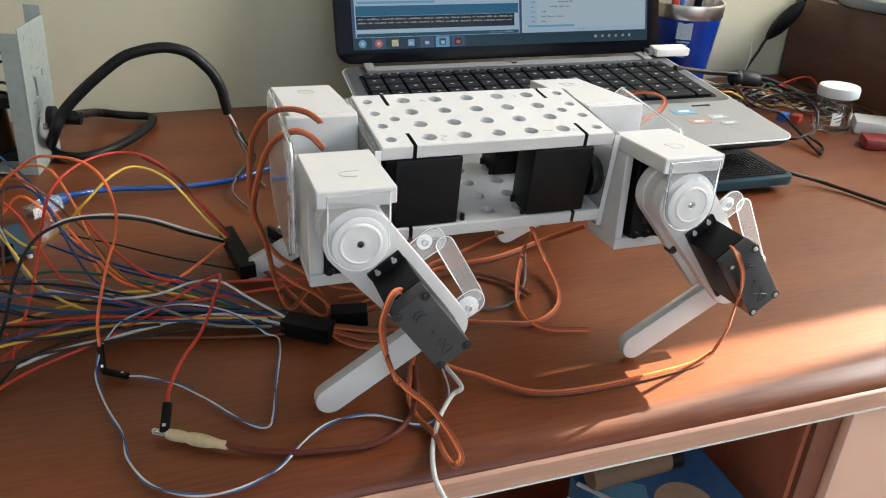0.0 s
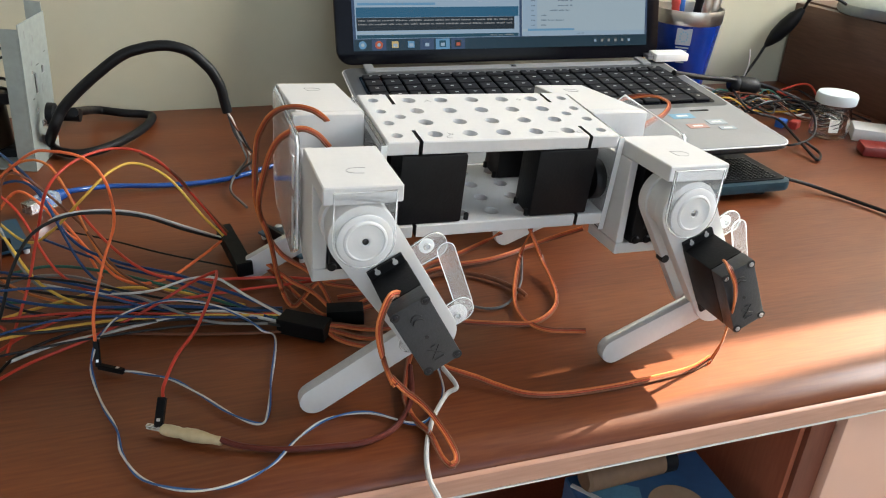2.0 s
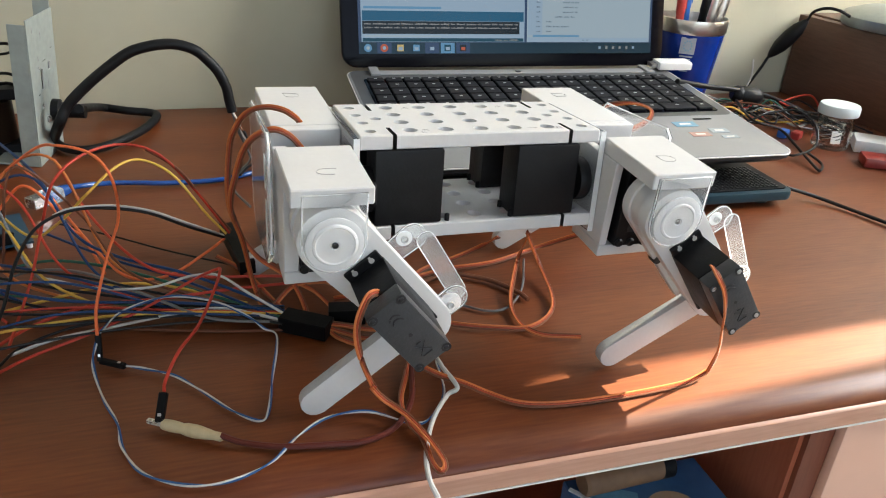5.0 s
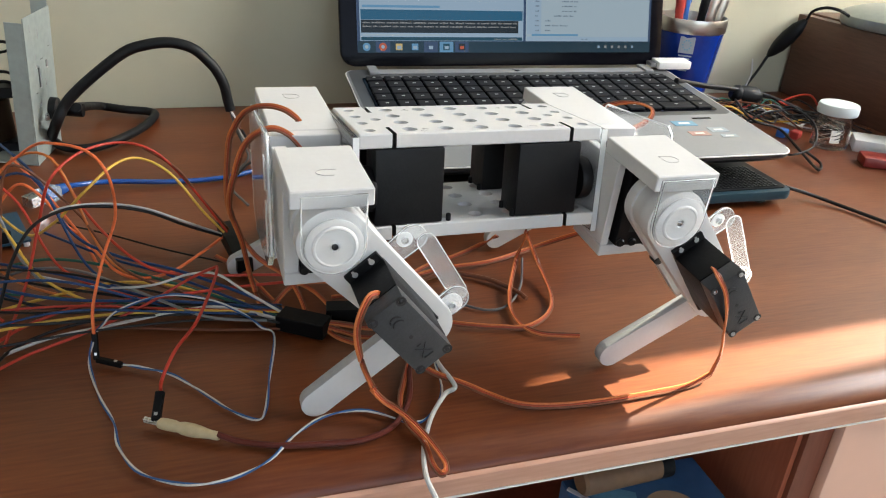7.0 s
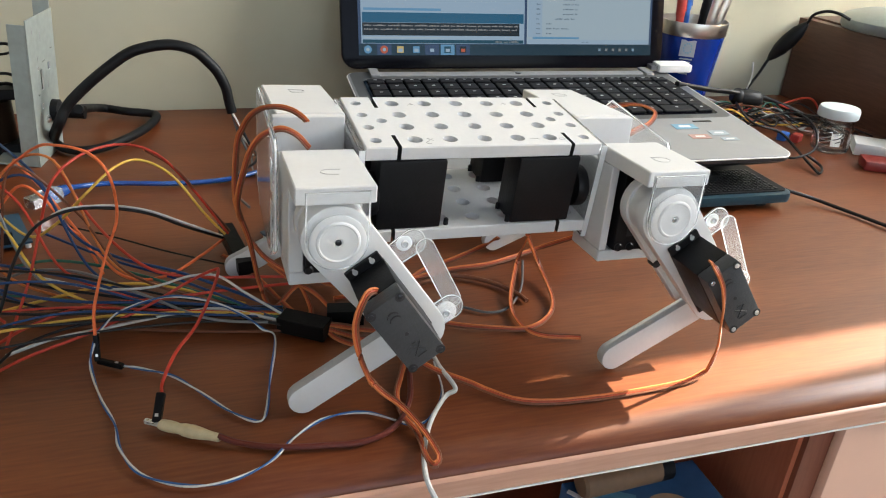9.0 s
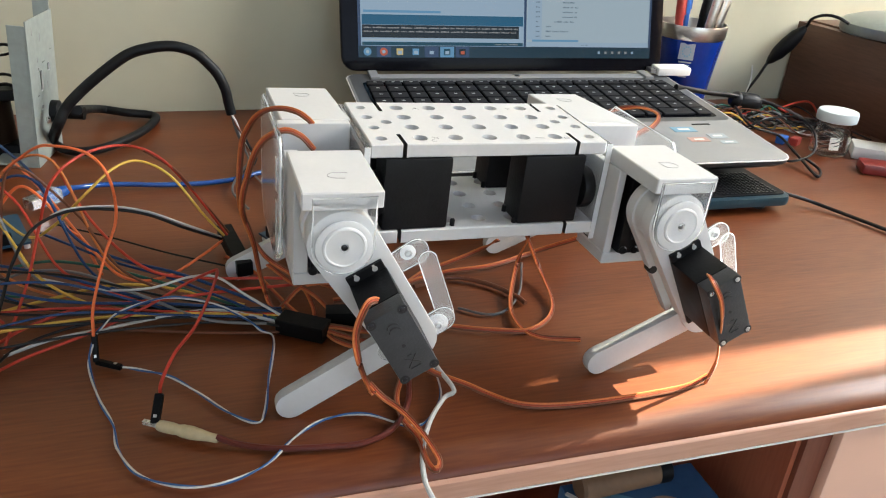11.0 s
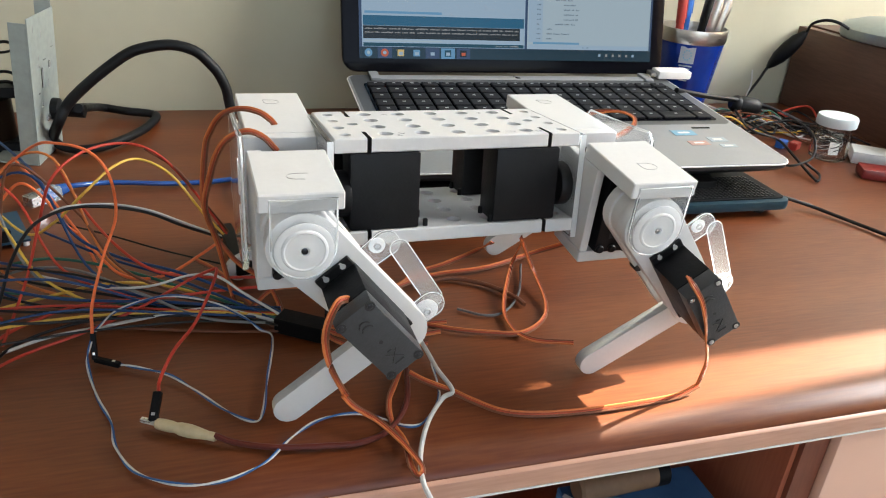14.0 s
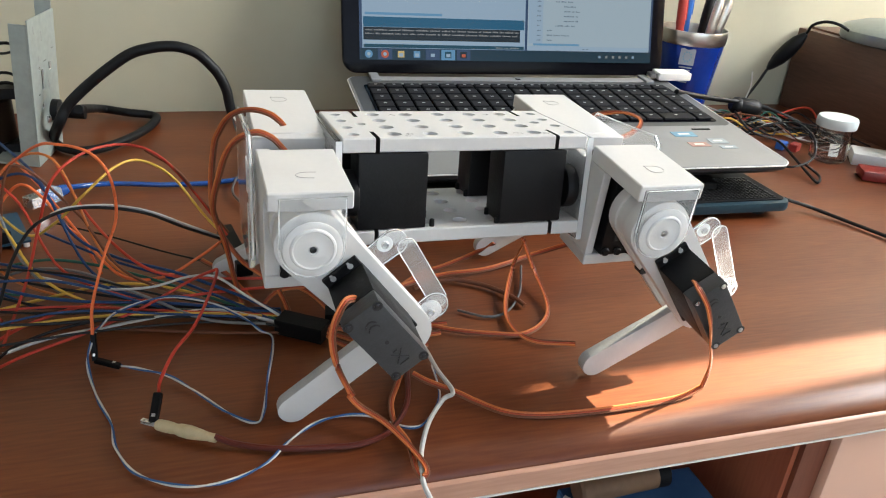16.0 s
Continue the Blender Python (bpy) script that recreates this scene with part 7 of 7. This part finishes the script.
    walk(thigh, [
        (0, thigh_pose(1, 1, -10.0, 7.4)),
        (0.5, thigh_pose(1, 1, -10.2, 6.2)),
        (1, thigh_pose(1, 1, -11.2, 7.4)),
        (1.5, thigh_pose(1, 1, -10.4, 8.7)),
        (2, thigh_pose(1, 1, -8.2, 8.0)),
        (2.5, thigh_pose(1, 1, -4.3, 7.6)),
        (3, thigh_pose(1, 1, -4.2, 4.9)),
        (3.5, thigh_pose(1, 1, -3.6, -1.5)),
        (4, thigh_pose(1, 1, -1.2, -3.0)),
        (6.5, thigh_pose(1, 1, 7.1, 5.7)),
        (7, thigh_pose(1, 1, 7.4, 5.3)),
        (7.5, thigh_pose(1, 1, -0.4, 5.5)),
        (8, thigh_pose(1, 1, -8.1, 6.8)),
        (8.5, thigh_pose(1, 1, -9.1, 7.4)),
        (9, thigh_pose(1, 1, -9.1, 7.6)),
        (11.5, thigh_pose(1, 1, -3.5, 8.3)),
        (12, thigh_pose(1, 1, -3.6, 6.3)),
        (12.5, thigh_pose(1, 1, -3.3, -0.7)),
        (13, thigh_pose(1, 1, -0.4, -1.7)),
        (13.5, thigh_pose(1, 1, 3.3, -2.5)),
        (14, thigh_pose(1, 1, 5.8, -2.9)),
        (14.5, thigh_pose(1, 1, 6.8, -2.6)),
        (15, thigh_pose(1, 1, 7.5, 0.5)),
        (15.5, thigh_pose(1, 1, 8.0, 4.5)),
        (16, thigh_pose(1, 1, 7.4, 5.2)),
    ])
    walk(shin, [
        (0, shin_pose(1, 1, -10.0, 7.4, -156.3)),
        (0.5, shin_pose(1, 1, -10.2, 6.2, -156.9)),
        (1, shin_pose(1, 1, -11.2, 7.4, -158.7)),
        (1.5, shin_pose(1, 1, -10.4, 8.7, -157.6)),
        (2, shin_pose(1, 1, -8.2, 8.0, -158.2)),
        (2.5, shin_pose(1, 1, -4.3, 7.6, -156.9)),
        (3, shin_pose(1, 1, -4.2, 4.9, -154.8)),
        (3.5, shin_pose(1, 1, -3.6, -1.5, -149.7)),
        (4, shin_pose(1, 1, -1.2, -3.0, -147.8)),
        (6.5, shin_pose(1, 1, 7.1, 5.7, -154.9)),
        (7, shin_pose(1, 1, 7.4, 5.3, -152.5)),
        (7.5, shin_pose(1, 1, -0.4, 5.5, -155.8)),
        (8, shin_pose(1, 1, -8.1, 6.8, -157.2)),
        (8.5, shin_pose(1, 1, -9.1, 7.4, -156.3)),
        (9, shin_pose(1, 1, -9.1, 7.6, -156.8)),
        (11.5, shin_pose(1, 1, -3.5, 8.3, -157.3)),
        (12, shin_pose(1, 1, -3.6, 6.3, -155.1)),
        (12.5, shin_pose(1, 1, -3.3, -0.7, -149.4)),
        (13, shin_pose(1, 1, -0.4, -1.7, -148.4)),
        (13.5, shin_pose(1, 1, 3.3, -2.5, -147.0)),
        (14, shin_pose(1, 1, 5.8, -2.9, -148.4)),
        (14.5, shin_pose(1, 1, 6.8, -2.6, -147.1)),
        (15, shin_pose(1, 1, 7.5, 0.5, -147.1)),
        (15.5, shin_pose(1, 1, 8.0, 4.5, -153.7)),
        (16, shin_pose(1, 1, 7.4, 5.2, -151.6)),
    ])
    walk(crank, [
        (0, crank_pose(1, 1, -10.0, -16.3)),
        (0.5, crank_pose(1, 1, -10.2, -17.0)),
        (1, crank_pose(1, 1, -11.2, -19.0)),
        (1.5, crank_pose(1, 1, -10.4, -17.8)),
        (2, crank_pose(1, 1, -8.2, -18.4)),
        (2.5, crank_pose(1, 1, -4.3, -17.1)),
        (3, crank_pose(1, 1, -4.2, -15.0)),
        (3.5, crank_pose(1, 1, -3.6, -9.9)),
        (4, crank_pose(1, 1, -1.2, -8.2)),
        (6.5, crank_pose(1, 1, 7.1, -16.2)),
        (7, crank_pose(1, 1, 7.4, -13.4)),
        (7.5, crank_pose(1, 1, -0.4, -16.2)),
        (8, crank_pose(1, 1, -8.1, -17.4)),
        (8.5, crank_pose(1, 1, -9.1, -16.4)),
        (9, crank_pose(1, 1, -9.1, -16.9)),
        (11.5, crank_pose(1, 1, -3.5, -17.5)),
        (12, crank_pose(1, 1, -3.6, -15.2)),
        (12.5, crank_pose(1, 1, -3.3, -9.6)),
        (13, crank_pose(1, 1, -0.4, -8.8)),
        (13.5, crank_pose(1, 1, 3.3, -7.6)),
        (14, crank_pose(1, 1, 5.8, -9.4)),
        (14.5, crank_pose(1, 1, 6.8, -8.2)),
        (15, crank_pose(1, 1, 7.5, -7.9)),
        (15.5, crank_pose(1, 1, 8.0, -15.2)),
        (16, crank_pose(1, 1, 7.4, -12.3)),
    ])
    walk(link, [
        (0, link_pose(1, 1, -10.0, -16.3, -73.7)),
        (0.5, link_pose(1, 1, -10.2, -17.0, -71.1)),
        (1, link_pose(1, 1, -11.2, -19.0, -71.7)),
        (1.5, link_pose(1, 1, -10.4, -17.8, -74.9)),
        (2, link_pose(1, 1, -8.2, -18.4, -73.2)),
        (2.5, link_pose(1, 1, -4.3, -17.1, -73.5)),
        (3, link_pose(1, 1, -4.2, -15.0, -70.3)),
        (3.5, link_pose(1, 1, -3.6, -9.9, -63.0)),
        (4, link_pose(1, 1, -1.2, -8.2, -61.7)),
        (6.5, link_pose(1, 1, 7.1, -16.2, -70.9)),
        (7, link_pose(1, 1, 7.4, -13.4, -72.3)),
        (7.5, link_pose(1, 1, -0.4, -16.2, -70.5)),
        (8, link_pose(1, 1, -8.1, -17.4, -71.8)),
        (8.5, link_pose(1, 1, -9.1, -16.4, -73.6)),
        (9, link_pose(1, 1, -9.1, -16.9, -73.6)),
        (11.5, link_pose(1, 1, -3.5, -17.5, -74.4)),
        (12, link_pose(1, 1, -3.6, -15.2, -72.6)),
        (12.5, link_pose(1, 1, -3.3, -9.6, -64.6)),
        (13, link_pose(1, 1, -0.4, -8.8, -63.4)),
        (13.5, link_pose(1, 1, 3.3, -7.6, -62.9)),
        (14, link_pose(1, 1, 5.8, -9.4, -61.0)),
        (14.5, link_pose(1, 1, 6.8, -8.2, -62.3)),
        (15, link_pose(1, 1, 7.5, -7.9, -68.0)),
        (15.5, link_pose(1, 1, 8.0, -15.2, -69.6)),
        (16, link_pose(1, 1, 7.4, -12.3, -72.9)),
    ])
    walk(left_upper, [
        (0, pose(0.0000, 0.0000, 0.0000)),
        (0.5, pose(-0.0031, -0.0017, -0.0006)),
        (1, pose(0.0003, -0.0029, -0.0041)),
        (1.5, pose(0.0006, -0.0012, -0.0016)),
        (2, pose(0.0003, -0.0015, -0.0019)),
        (2.5, pose(-0.0000, -0.0038, -0.0030)),
        (3, pose(-0.0037, -0.0045, -0.0009)),
        (3.5, pose(-0.0115, -0.0052, 0.0022)),
        (4, pose(-0.0131, -0.0070, 0.0020)),
        (6.5, pose(-0.0100, -0.0081, 0.0045)),
        (7, pose(-0.0111, -0.0100, 0.0026)),
        (7.5, pose(-0.0100, -0.0051, 0.0016)),
        (8, pose(-0.0089, -0.0009, 0.0028)),
        (8.5, pose(-0.0063, -0.0007, 0.0035)),
        (9, pose(-0.0103, -0.0007, -0.0002)),
        (11.5, pose(-0.0101, -0.0038, -0.0028)),
        (12, pose(-0.0137, -0.0041, -0.0007)),
        (12.5, pose(-0.0216, -0.0048, 0.0018)),
        (13, pose(-0.0227, -0.0065, 0.0022)),
        (13.5, pose(-0.0226, -0.0093, 0.0021)),
        (14, pose(-0.0240, -0.0101, 0.0028)),
        (14.5, pose(-0.0241, -0.0101, 0.0025)),
        (15, pose(-0.0226, -0.0105, 0.0021)),
        (15.5, pose(-0.0200, -0.0076, 0.0047)),
        (16, pose(-0.0212, -0.0096, 0.0030)),
    ])
    walk(left_lower, [
        (0, pose(0.0000, 0.0000, 0, 0, 0, 0.0)),
        (0.5, pose(0.0074, -0.0040, 0, 0, 0, 2.0)),
        (1, pose(0.0029, -0.0035, 0, 0, 0, 0.5)),
        (1.5, pose(0.0004, -0.0012, 0, 0, 0, -0.0)),
        (2, pose(0.0012, -0.0017, 0, 0, 0, 0.2)),
        (2.5, pose(0.0046, -0.0049, 0, 0, 0, 0.9)),
        (3, pose(0.0121, -0.0079, 0, 0, 0, 3.1)),
        (3.5, pose(0.0264, -0.0120, 0, 0, 0, 7.3)),
        (4, pose(0.0318, -0.0145, 0, 0, 0, 8.6)),
        (6.5, pose(0.0284, -0.0150, 0, 0, 0, 7.4)),
        (7, pose(0.0332, -0.0174, 0, 0, 0, 8.5)),
        (7.5, pose(0.0238, -0.0114, 0, 0, 0, 6.5)),
        (8, pose(0.0160, -0.0060, 0, 0, 0, 4.8)),
        (8.5, pose(0.0116, -0.0045, 0, 0, 0, 3.5)),
        (9, pose(0.0181, -0.0063, 0, 0, 0, 5.5)),
        (11.5, pose(0.0221, -0.0099, 0, 0, 0, 6.2)),
        (12, pose(0.0282, -0.0113, 0, 0, 0, 8.1)),
        (12.5, pose(0.0410, -0.0134, 0, 0, 0, 12.0)),
        (13, pose(0.0451, -0.0152, 0, 0, 0, 13.0)),
        (13.5, pose(0.0499, -0.0180, 0, 0, 0, 13.9)),
        (14, pose(0.0532, -0.0187, 0, 0, 0, 14.8)),
        (14.5, pose(0.0533, -0.0187, 0, 0, 0, 14.8)),
        (15, pose(0.0520, -0.0192, 0, 0, 0, 14.3)),
        (15.5, pose(0.0433, -0.0162, 0, 0, 0, 12.1)),
        (16, pose(0.0485, -0.0183, 0, 0, 0, 13.4)),
    ])
    walk(left_return, [
        (0, pose(0.0000, 0.0000, 0, 0, 0, 0.0)),
        (0.5, pose(-0.0043, 0.0002, 0, 0, 0, -0.7)),
        (1, pose(0.0029, -0.0035, 0, 0, 0, 0.5)),
        (1.5, pose(0.0016, -0.0016, 0, 0, 0, 0.3)),
        (2, pose(0.0014, -0.0018, 0, 0, 0, 0.2)),
        (2.5, pose(0.0029, -0.0043, 0, 0, 0, 0.5)),
        (3, pose(-0.0044, -0.0021, 0, 0, 0, -0.7)),
        (3.5, pose(-0.0194, 0.0032, 0, 0, 0, -3.2)),
        (4, pose(-0.0206, 0.0024, 0, 0, 0, -3.4)),
        (6.5, pose(-0.0135, -0.0015, 0, 0, 0, -2.2)),
        (7, pose(-0.0137, -0.0028, 0, 0, 0, -2.2)),
        (7.5, pose(-0.0160, 0.0019, 0, 0, 0, -2.6)),
        (8, pose(-0.0176, 0.0059, 0, 0, 0, -2.9)),
        (8.5, pose(-0.0129, 0.0043, 0, 0, 0, -2.2)),
        (9, pose(-0.0213, 0.0076, 0, 0, 0, -3.6)),
        (11.5, pose(-0.0175, 0.0036, 0, 0, 0, -2.9)),
        (12, pose(-0.0259, 0.0069, 0, 0, 0, -4.3)),
        (12.5, pose(-0.0426, 0.0138, 0, 0, 0, -7.2)),
        (13, pose(-0.0436, 0.0130, 0, 0, 0, -7.3)),
        (13.5, pose(-0.0405, 0.0094, 0, 0, 0, -6.7)),
        (14, pose(-0.0430, 0.0100, 0, 0, 0, -7.1)),
        (14.5, pose(-0.0427, 0.0099, 0, 0, 0, -7.1)),
        (15, pose(-0.0392, 0.0079, 0, 0, 0, -6.4)),
        (15.5, pose(-0.0354, 0.0084, 0, 0, 0, -5.9)),
        (16, pose(-0.0374, 0.0077, 0, 0, 0, -6.2)),
    ])
    walk(right_upper, [
        (0, pose(0.0000, 0.0000, 0.0000, 0.0, -0.0, 0.0)),
        (0.5, pose(0.0006, -0.0024, -0.0007, -0.1, 0.1, -0.0)),
        (1, pose(0.0033, -0.0019, -0.0142, 0.8, -0.3, 0.1)),
        (1.5, pose(0.0001, 0.0001, -0.0104, 0.1, -1.0, -0.2)),
        (2, pose(-0.0003, -0.0007, -0.0098, -0.2, -1.1, -0.2)),
        (2.5, pose(-0.0005, -0.0032, -0.0108, -0.3, -1.3, -0.3)),
        (3, pose(-0.0045, -0.0031, -0.0119, -0.8, -2.6, -0.6)),
        (3.5, pose(-0.0113, -0.0020, -0.0137, -1.5, -4.6, -1.0)),
        (4, pose(-0.0126, -0.0033, -0.0143, -1.7, -5.0, -1.1)),
        (6.5, pose(-0.0113, -0.0055, -0.0085, -2.7, -4.4, -1.1)),
        (7, pose(-0.0123, -0.0069, -0.0095, -2.9, -4.9, -1.2)),
        (7.5, pose(-0.0118, -0.0052, -0.0034, -3.3, -4.1, -1.2)),
        (8, pose(-0.0111, -0.0015, -0.0011, -3.5, -3.8, -1.1)),
        (8.5, pose(-0.0113, -0.0013, 0.0017, -3.8, -3.6, -1.1)),
        (9, pose(-0.0116, -0.0012, 0.0019, -4.0, -3.8, -1.2)),
        (11.5, pose(-0.0112, -0.0032, -0.0110, -3.6, -5.1, -1.3)),
        (12, pose(-0.0145, -0.0031, -0.0135, -3.7, -6.2, -1.5)),
        (12.5, pose(-0.0210, -0.0018, -0.0174, -3.9, -8.1, -1.8)),
        (13, pose(-0.0216, -0.0029, -0.0190, -3.9, -8.4, -1.8)),
        (13.5, pose(-0.0214, -0.0051, -0.0199, -3.8, -8.5, -1.8)),
        (14, pose(-0.0225, -0.0053, -0.0209, -3.8, -8.9, -1.9)),
        (14.5, pose(-0.0225, -0.0055, -0.0208, -3.9, -8.9, -1.9)),
        (15, pose(-0.0212, -0.0061, -0.0215, -3.8, -8.7, -1.9)),
        (15.5, pose(-0.0195, -0.0049, -0.0182, -3.8, -7.9, -1.7)),
        (16, pose(-0.0201, -0.0060, -0.0199, -3.8, -8.2, -1.8)),
    ])
    walk(right_lower, [
        (0, pose(0.0000, 0.0000, 0, 0, 0, 0.0)),
        (0.5, pose(-0.0019, -0.0005, 0, 0, 0, -0.4)),
        (1, pose(-0.0012, -0.0009, 0, 0, 0, -0.5)),
        (1.5, pose(-0.0020, 0.0000, 0, 0, 0, -0.3)),
        (2, pose(-0.0038, 0.0005, 0, 0, 0, -0.7)),
        (2.5, pose(-0.0065, 0.0000, 0, 0, 0, -1.2)),
        (3, pose(-0.0098, 0.0001, 0, 0, 0, -1.4)),
        (3.5, pose(-0.0136, -0.0005, 0, 0, 0, -1.3)),
        (4, pose(-0.0157, -0.0010, 0, 0, 0, -1.5)),
        (6.5, pose(-0.0178, -0.0002, 0, 0, 0, -2.3)),
        (7, pose(-0.0198, -0.0007, 0, 0, 0, -2.6)),
        (7.5, pose(-0.0199, 0.0023, 0, 0, 0, -2.8)),
        (8, pose(-0.0172, 0.0037, 0, 0, 0, -2.3)),
        (8.5, pose(-0.0174, 0.0043, 0, 0, 0, -2.4)),
        (9, pose(-0.0171, 0.0037, 0, 0, 0, -2.3)),
        (11.5, pose(-0.0198, 0.0030, 0, 0, 0, -2.8)),
        (12, pose(-0.0227, 0.0031, 0, 0, 0, -2.9)),
        (12.5, pose(-0.0260, 0.0023, 0, 0, 0, -2.7)),
        (13, pose(-0.0272, 0.0016, 0, 0, 0, -2.8)),
        (13.5, pose(-0.0284, 0.0005, 0, 0, 0, -3.1)),
        (14, pose(-0.0291, 0.0001, 0, 0, 0, -3.1)),
        (14.5, pose(-0.0293, 0.0002, 0, 0, 0, -3.1)),
        (15, pose(-0.0290, 0.0001, 0, 0, 0, -3.2)),
        (15.5, pose(-0.0275, 0.0017, 0, 0, 0, -3.2)),
        (16, pose(-0.0285, 0.0007, 0, 0, 0, -3.3)),
    ])
    for cable in desk_cables:
        walk(cable, [
            (0, pose(0.0000, 0.0000, 0)),
            (0.5, pose(0.0000, -0.0004, 0)),
            (1, pose(0.0010, -0.0009, 0)),
            (1.5, pose(0.0009, -0.0003, 0)),
            (2, pose(0.0009, -0.0002, 0)),
            (2.5, pose(0.0008, -0.0006, 0)),
            (3, pose(-0.0005, -0.0007, 0)),
            (3.5, pose(-0.0029, -0.0007, 0)),
            (4, pose(-0.0033, -0.0010, 0)),
            (6.5, pose(-0.0025, -0.0006, 0)),
            (7, pose(-0.0029, -0.0011, 0)),
            (7.5, pose(-0.0022, -0.0006, 0)),
            (8, pose(-0.0019, -0.0001, 0)),
            (8.5, pose(-0.0020, -0.0002, 0)),
            (9, pose(-0.0020, -0.0002, 0)),
            (11.5, pose(-0.0014, -0.0006, 0)),
            (12, pose(-0.0025, -0.0007, 0)),
            (12.5, pose(-0.0049, -0.0008, 0)),
            (13, pose(-0.0053, -0.0009, 0)),
            (13.5, pose(-0.0053, -0.0014, 0)),
            (14, pose(-0.0057, -0.0012, 0)),
            (14.5, pose(-0.0057, -0.0012, 0)),
            (15, pose(-0.0053, -0.0014, 0)),
            (15.5, pose(-0.0044, -0.0006, 0)),
            (16, pose(-0.0048, -0.0012, 0)),
        ])
    for cable in body_cables:
        walk(cable, [
            (0, pose(0.0000, 0.0000, 0.0000)),
            (0.5, pose(0.0000, -0.0020, -0.0002)),
            (1, pose(0.0045, -0.0043, -0.0008)),
            (1.5, pose(0.0039, -0.0014, -0.0002)),
            (2, pose(0.0039, -0.0010, -0.0001)),
            (2.5, pose(0.0036, -0.0029, 0.0002)),
            (3, pose(-0.0021, -0.0032, 0.0005)),
            (3.5, pose(-0.0130, -0.0033, 0.0009)),
            (4, pose(-0.0152, -0.0045, 0.0008)),
            (6.5, pose(-0.0113, -0.0027, 0.0002)),
            (7, pose(-0.0130, -0.0051, 0.0003)),
            (7.5, pose(-0.0102, -0.0028, 0.0005)),
            (8, pose(-0.0088, -0.0006, -0.0000)),
            (8.5, pose(-0.0090, -0.0011, -0.0000)),
            (9, pose(-0.0092, -0.0010, -0.0002)),
            (11.5, pose(-0.0062, -0.0027, 0.0001)),
            (12, pose(-0.0113, -0.0032, 0.0005)),
            (12.5, pose(-0.0225, -0.0035, 0.0008)),
            (13, pose(-0.0239, -0.0043, 0.0007)),
            (13.5, pose(-0.0241, -0.0061, 0.0010)),
            (14, pose(-0.0261, -0.0053, 0.0004)),
            (14.5, pose(-0.0261, -0.0054, 0.0004)),
            (15, pose(-0.0242, -0.0065, 0.0006)),
            (15.5, pose(-0.0200, -0.0025, 0.0002)),
            (16, pose(-0.0220, -0.0053, 0.0004)),
        ])


motions()
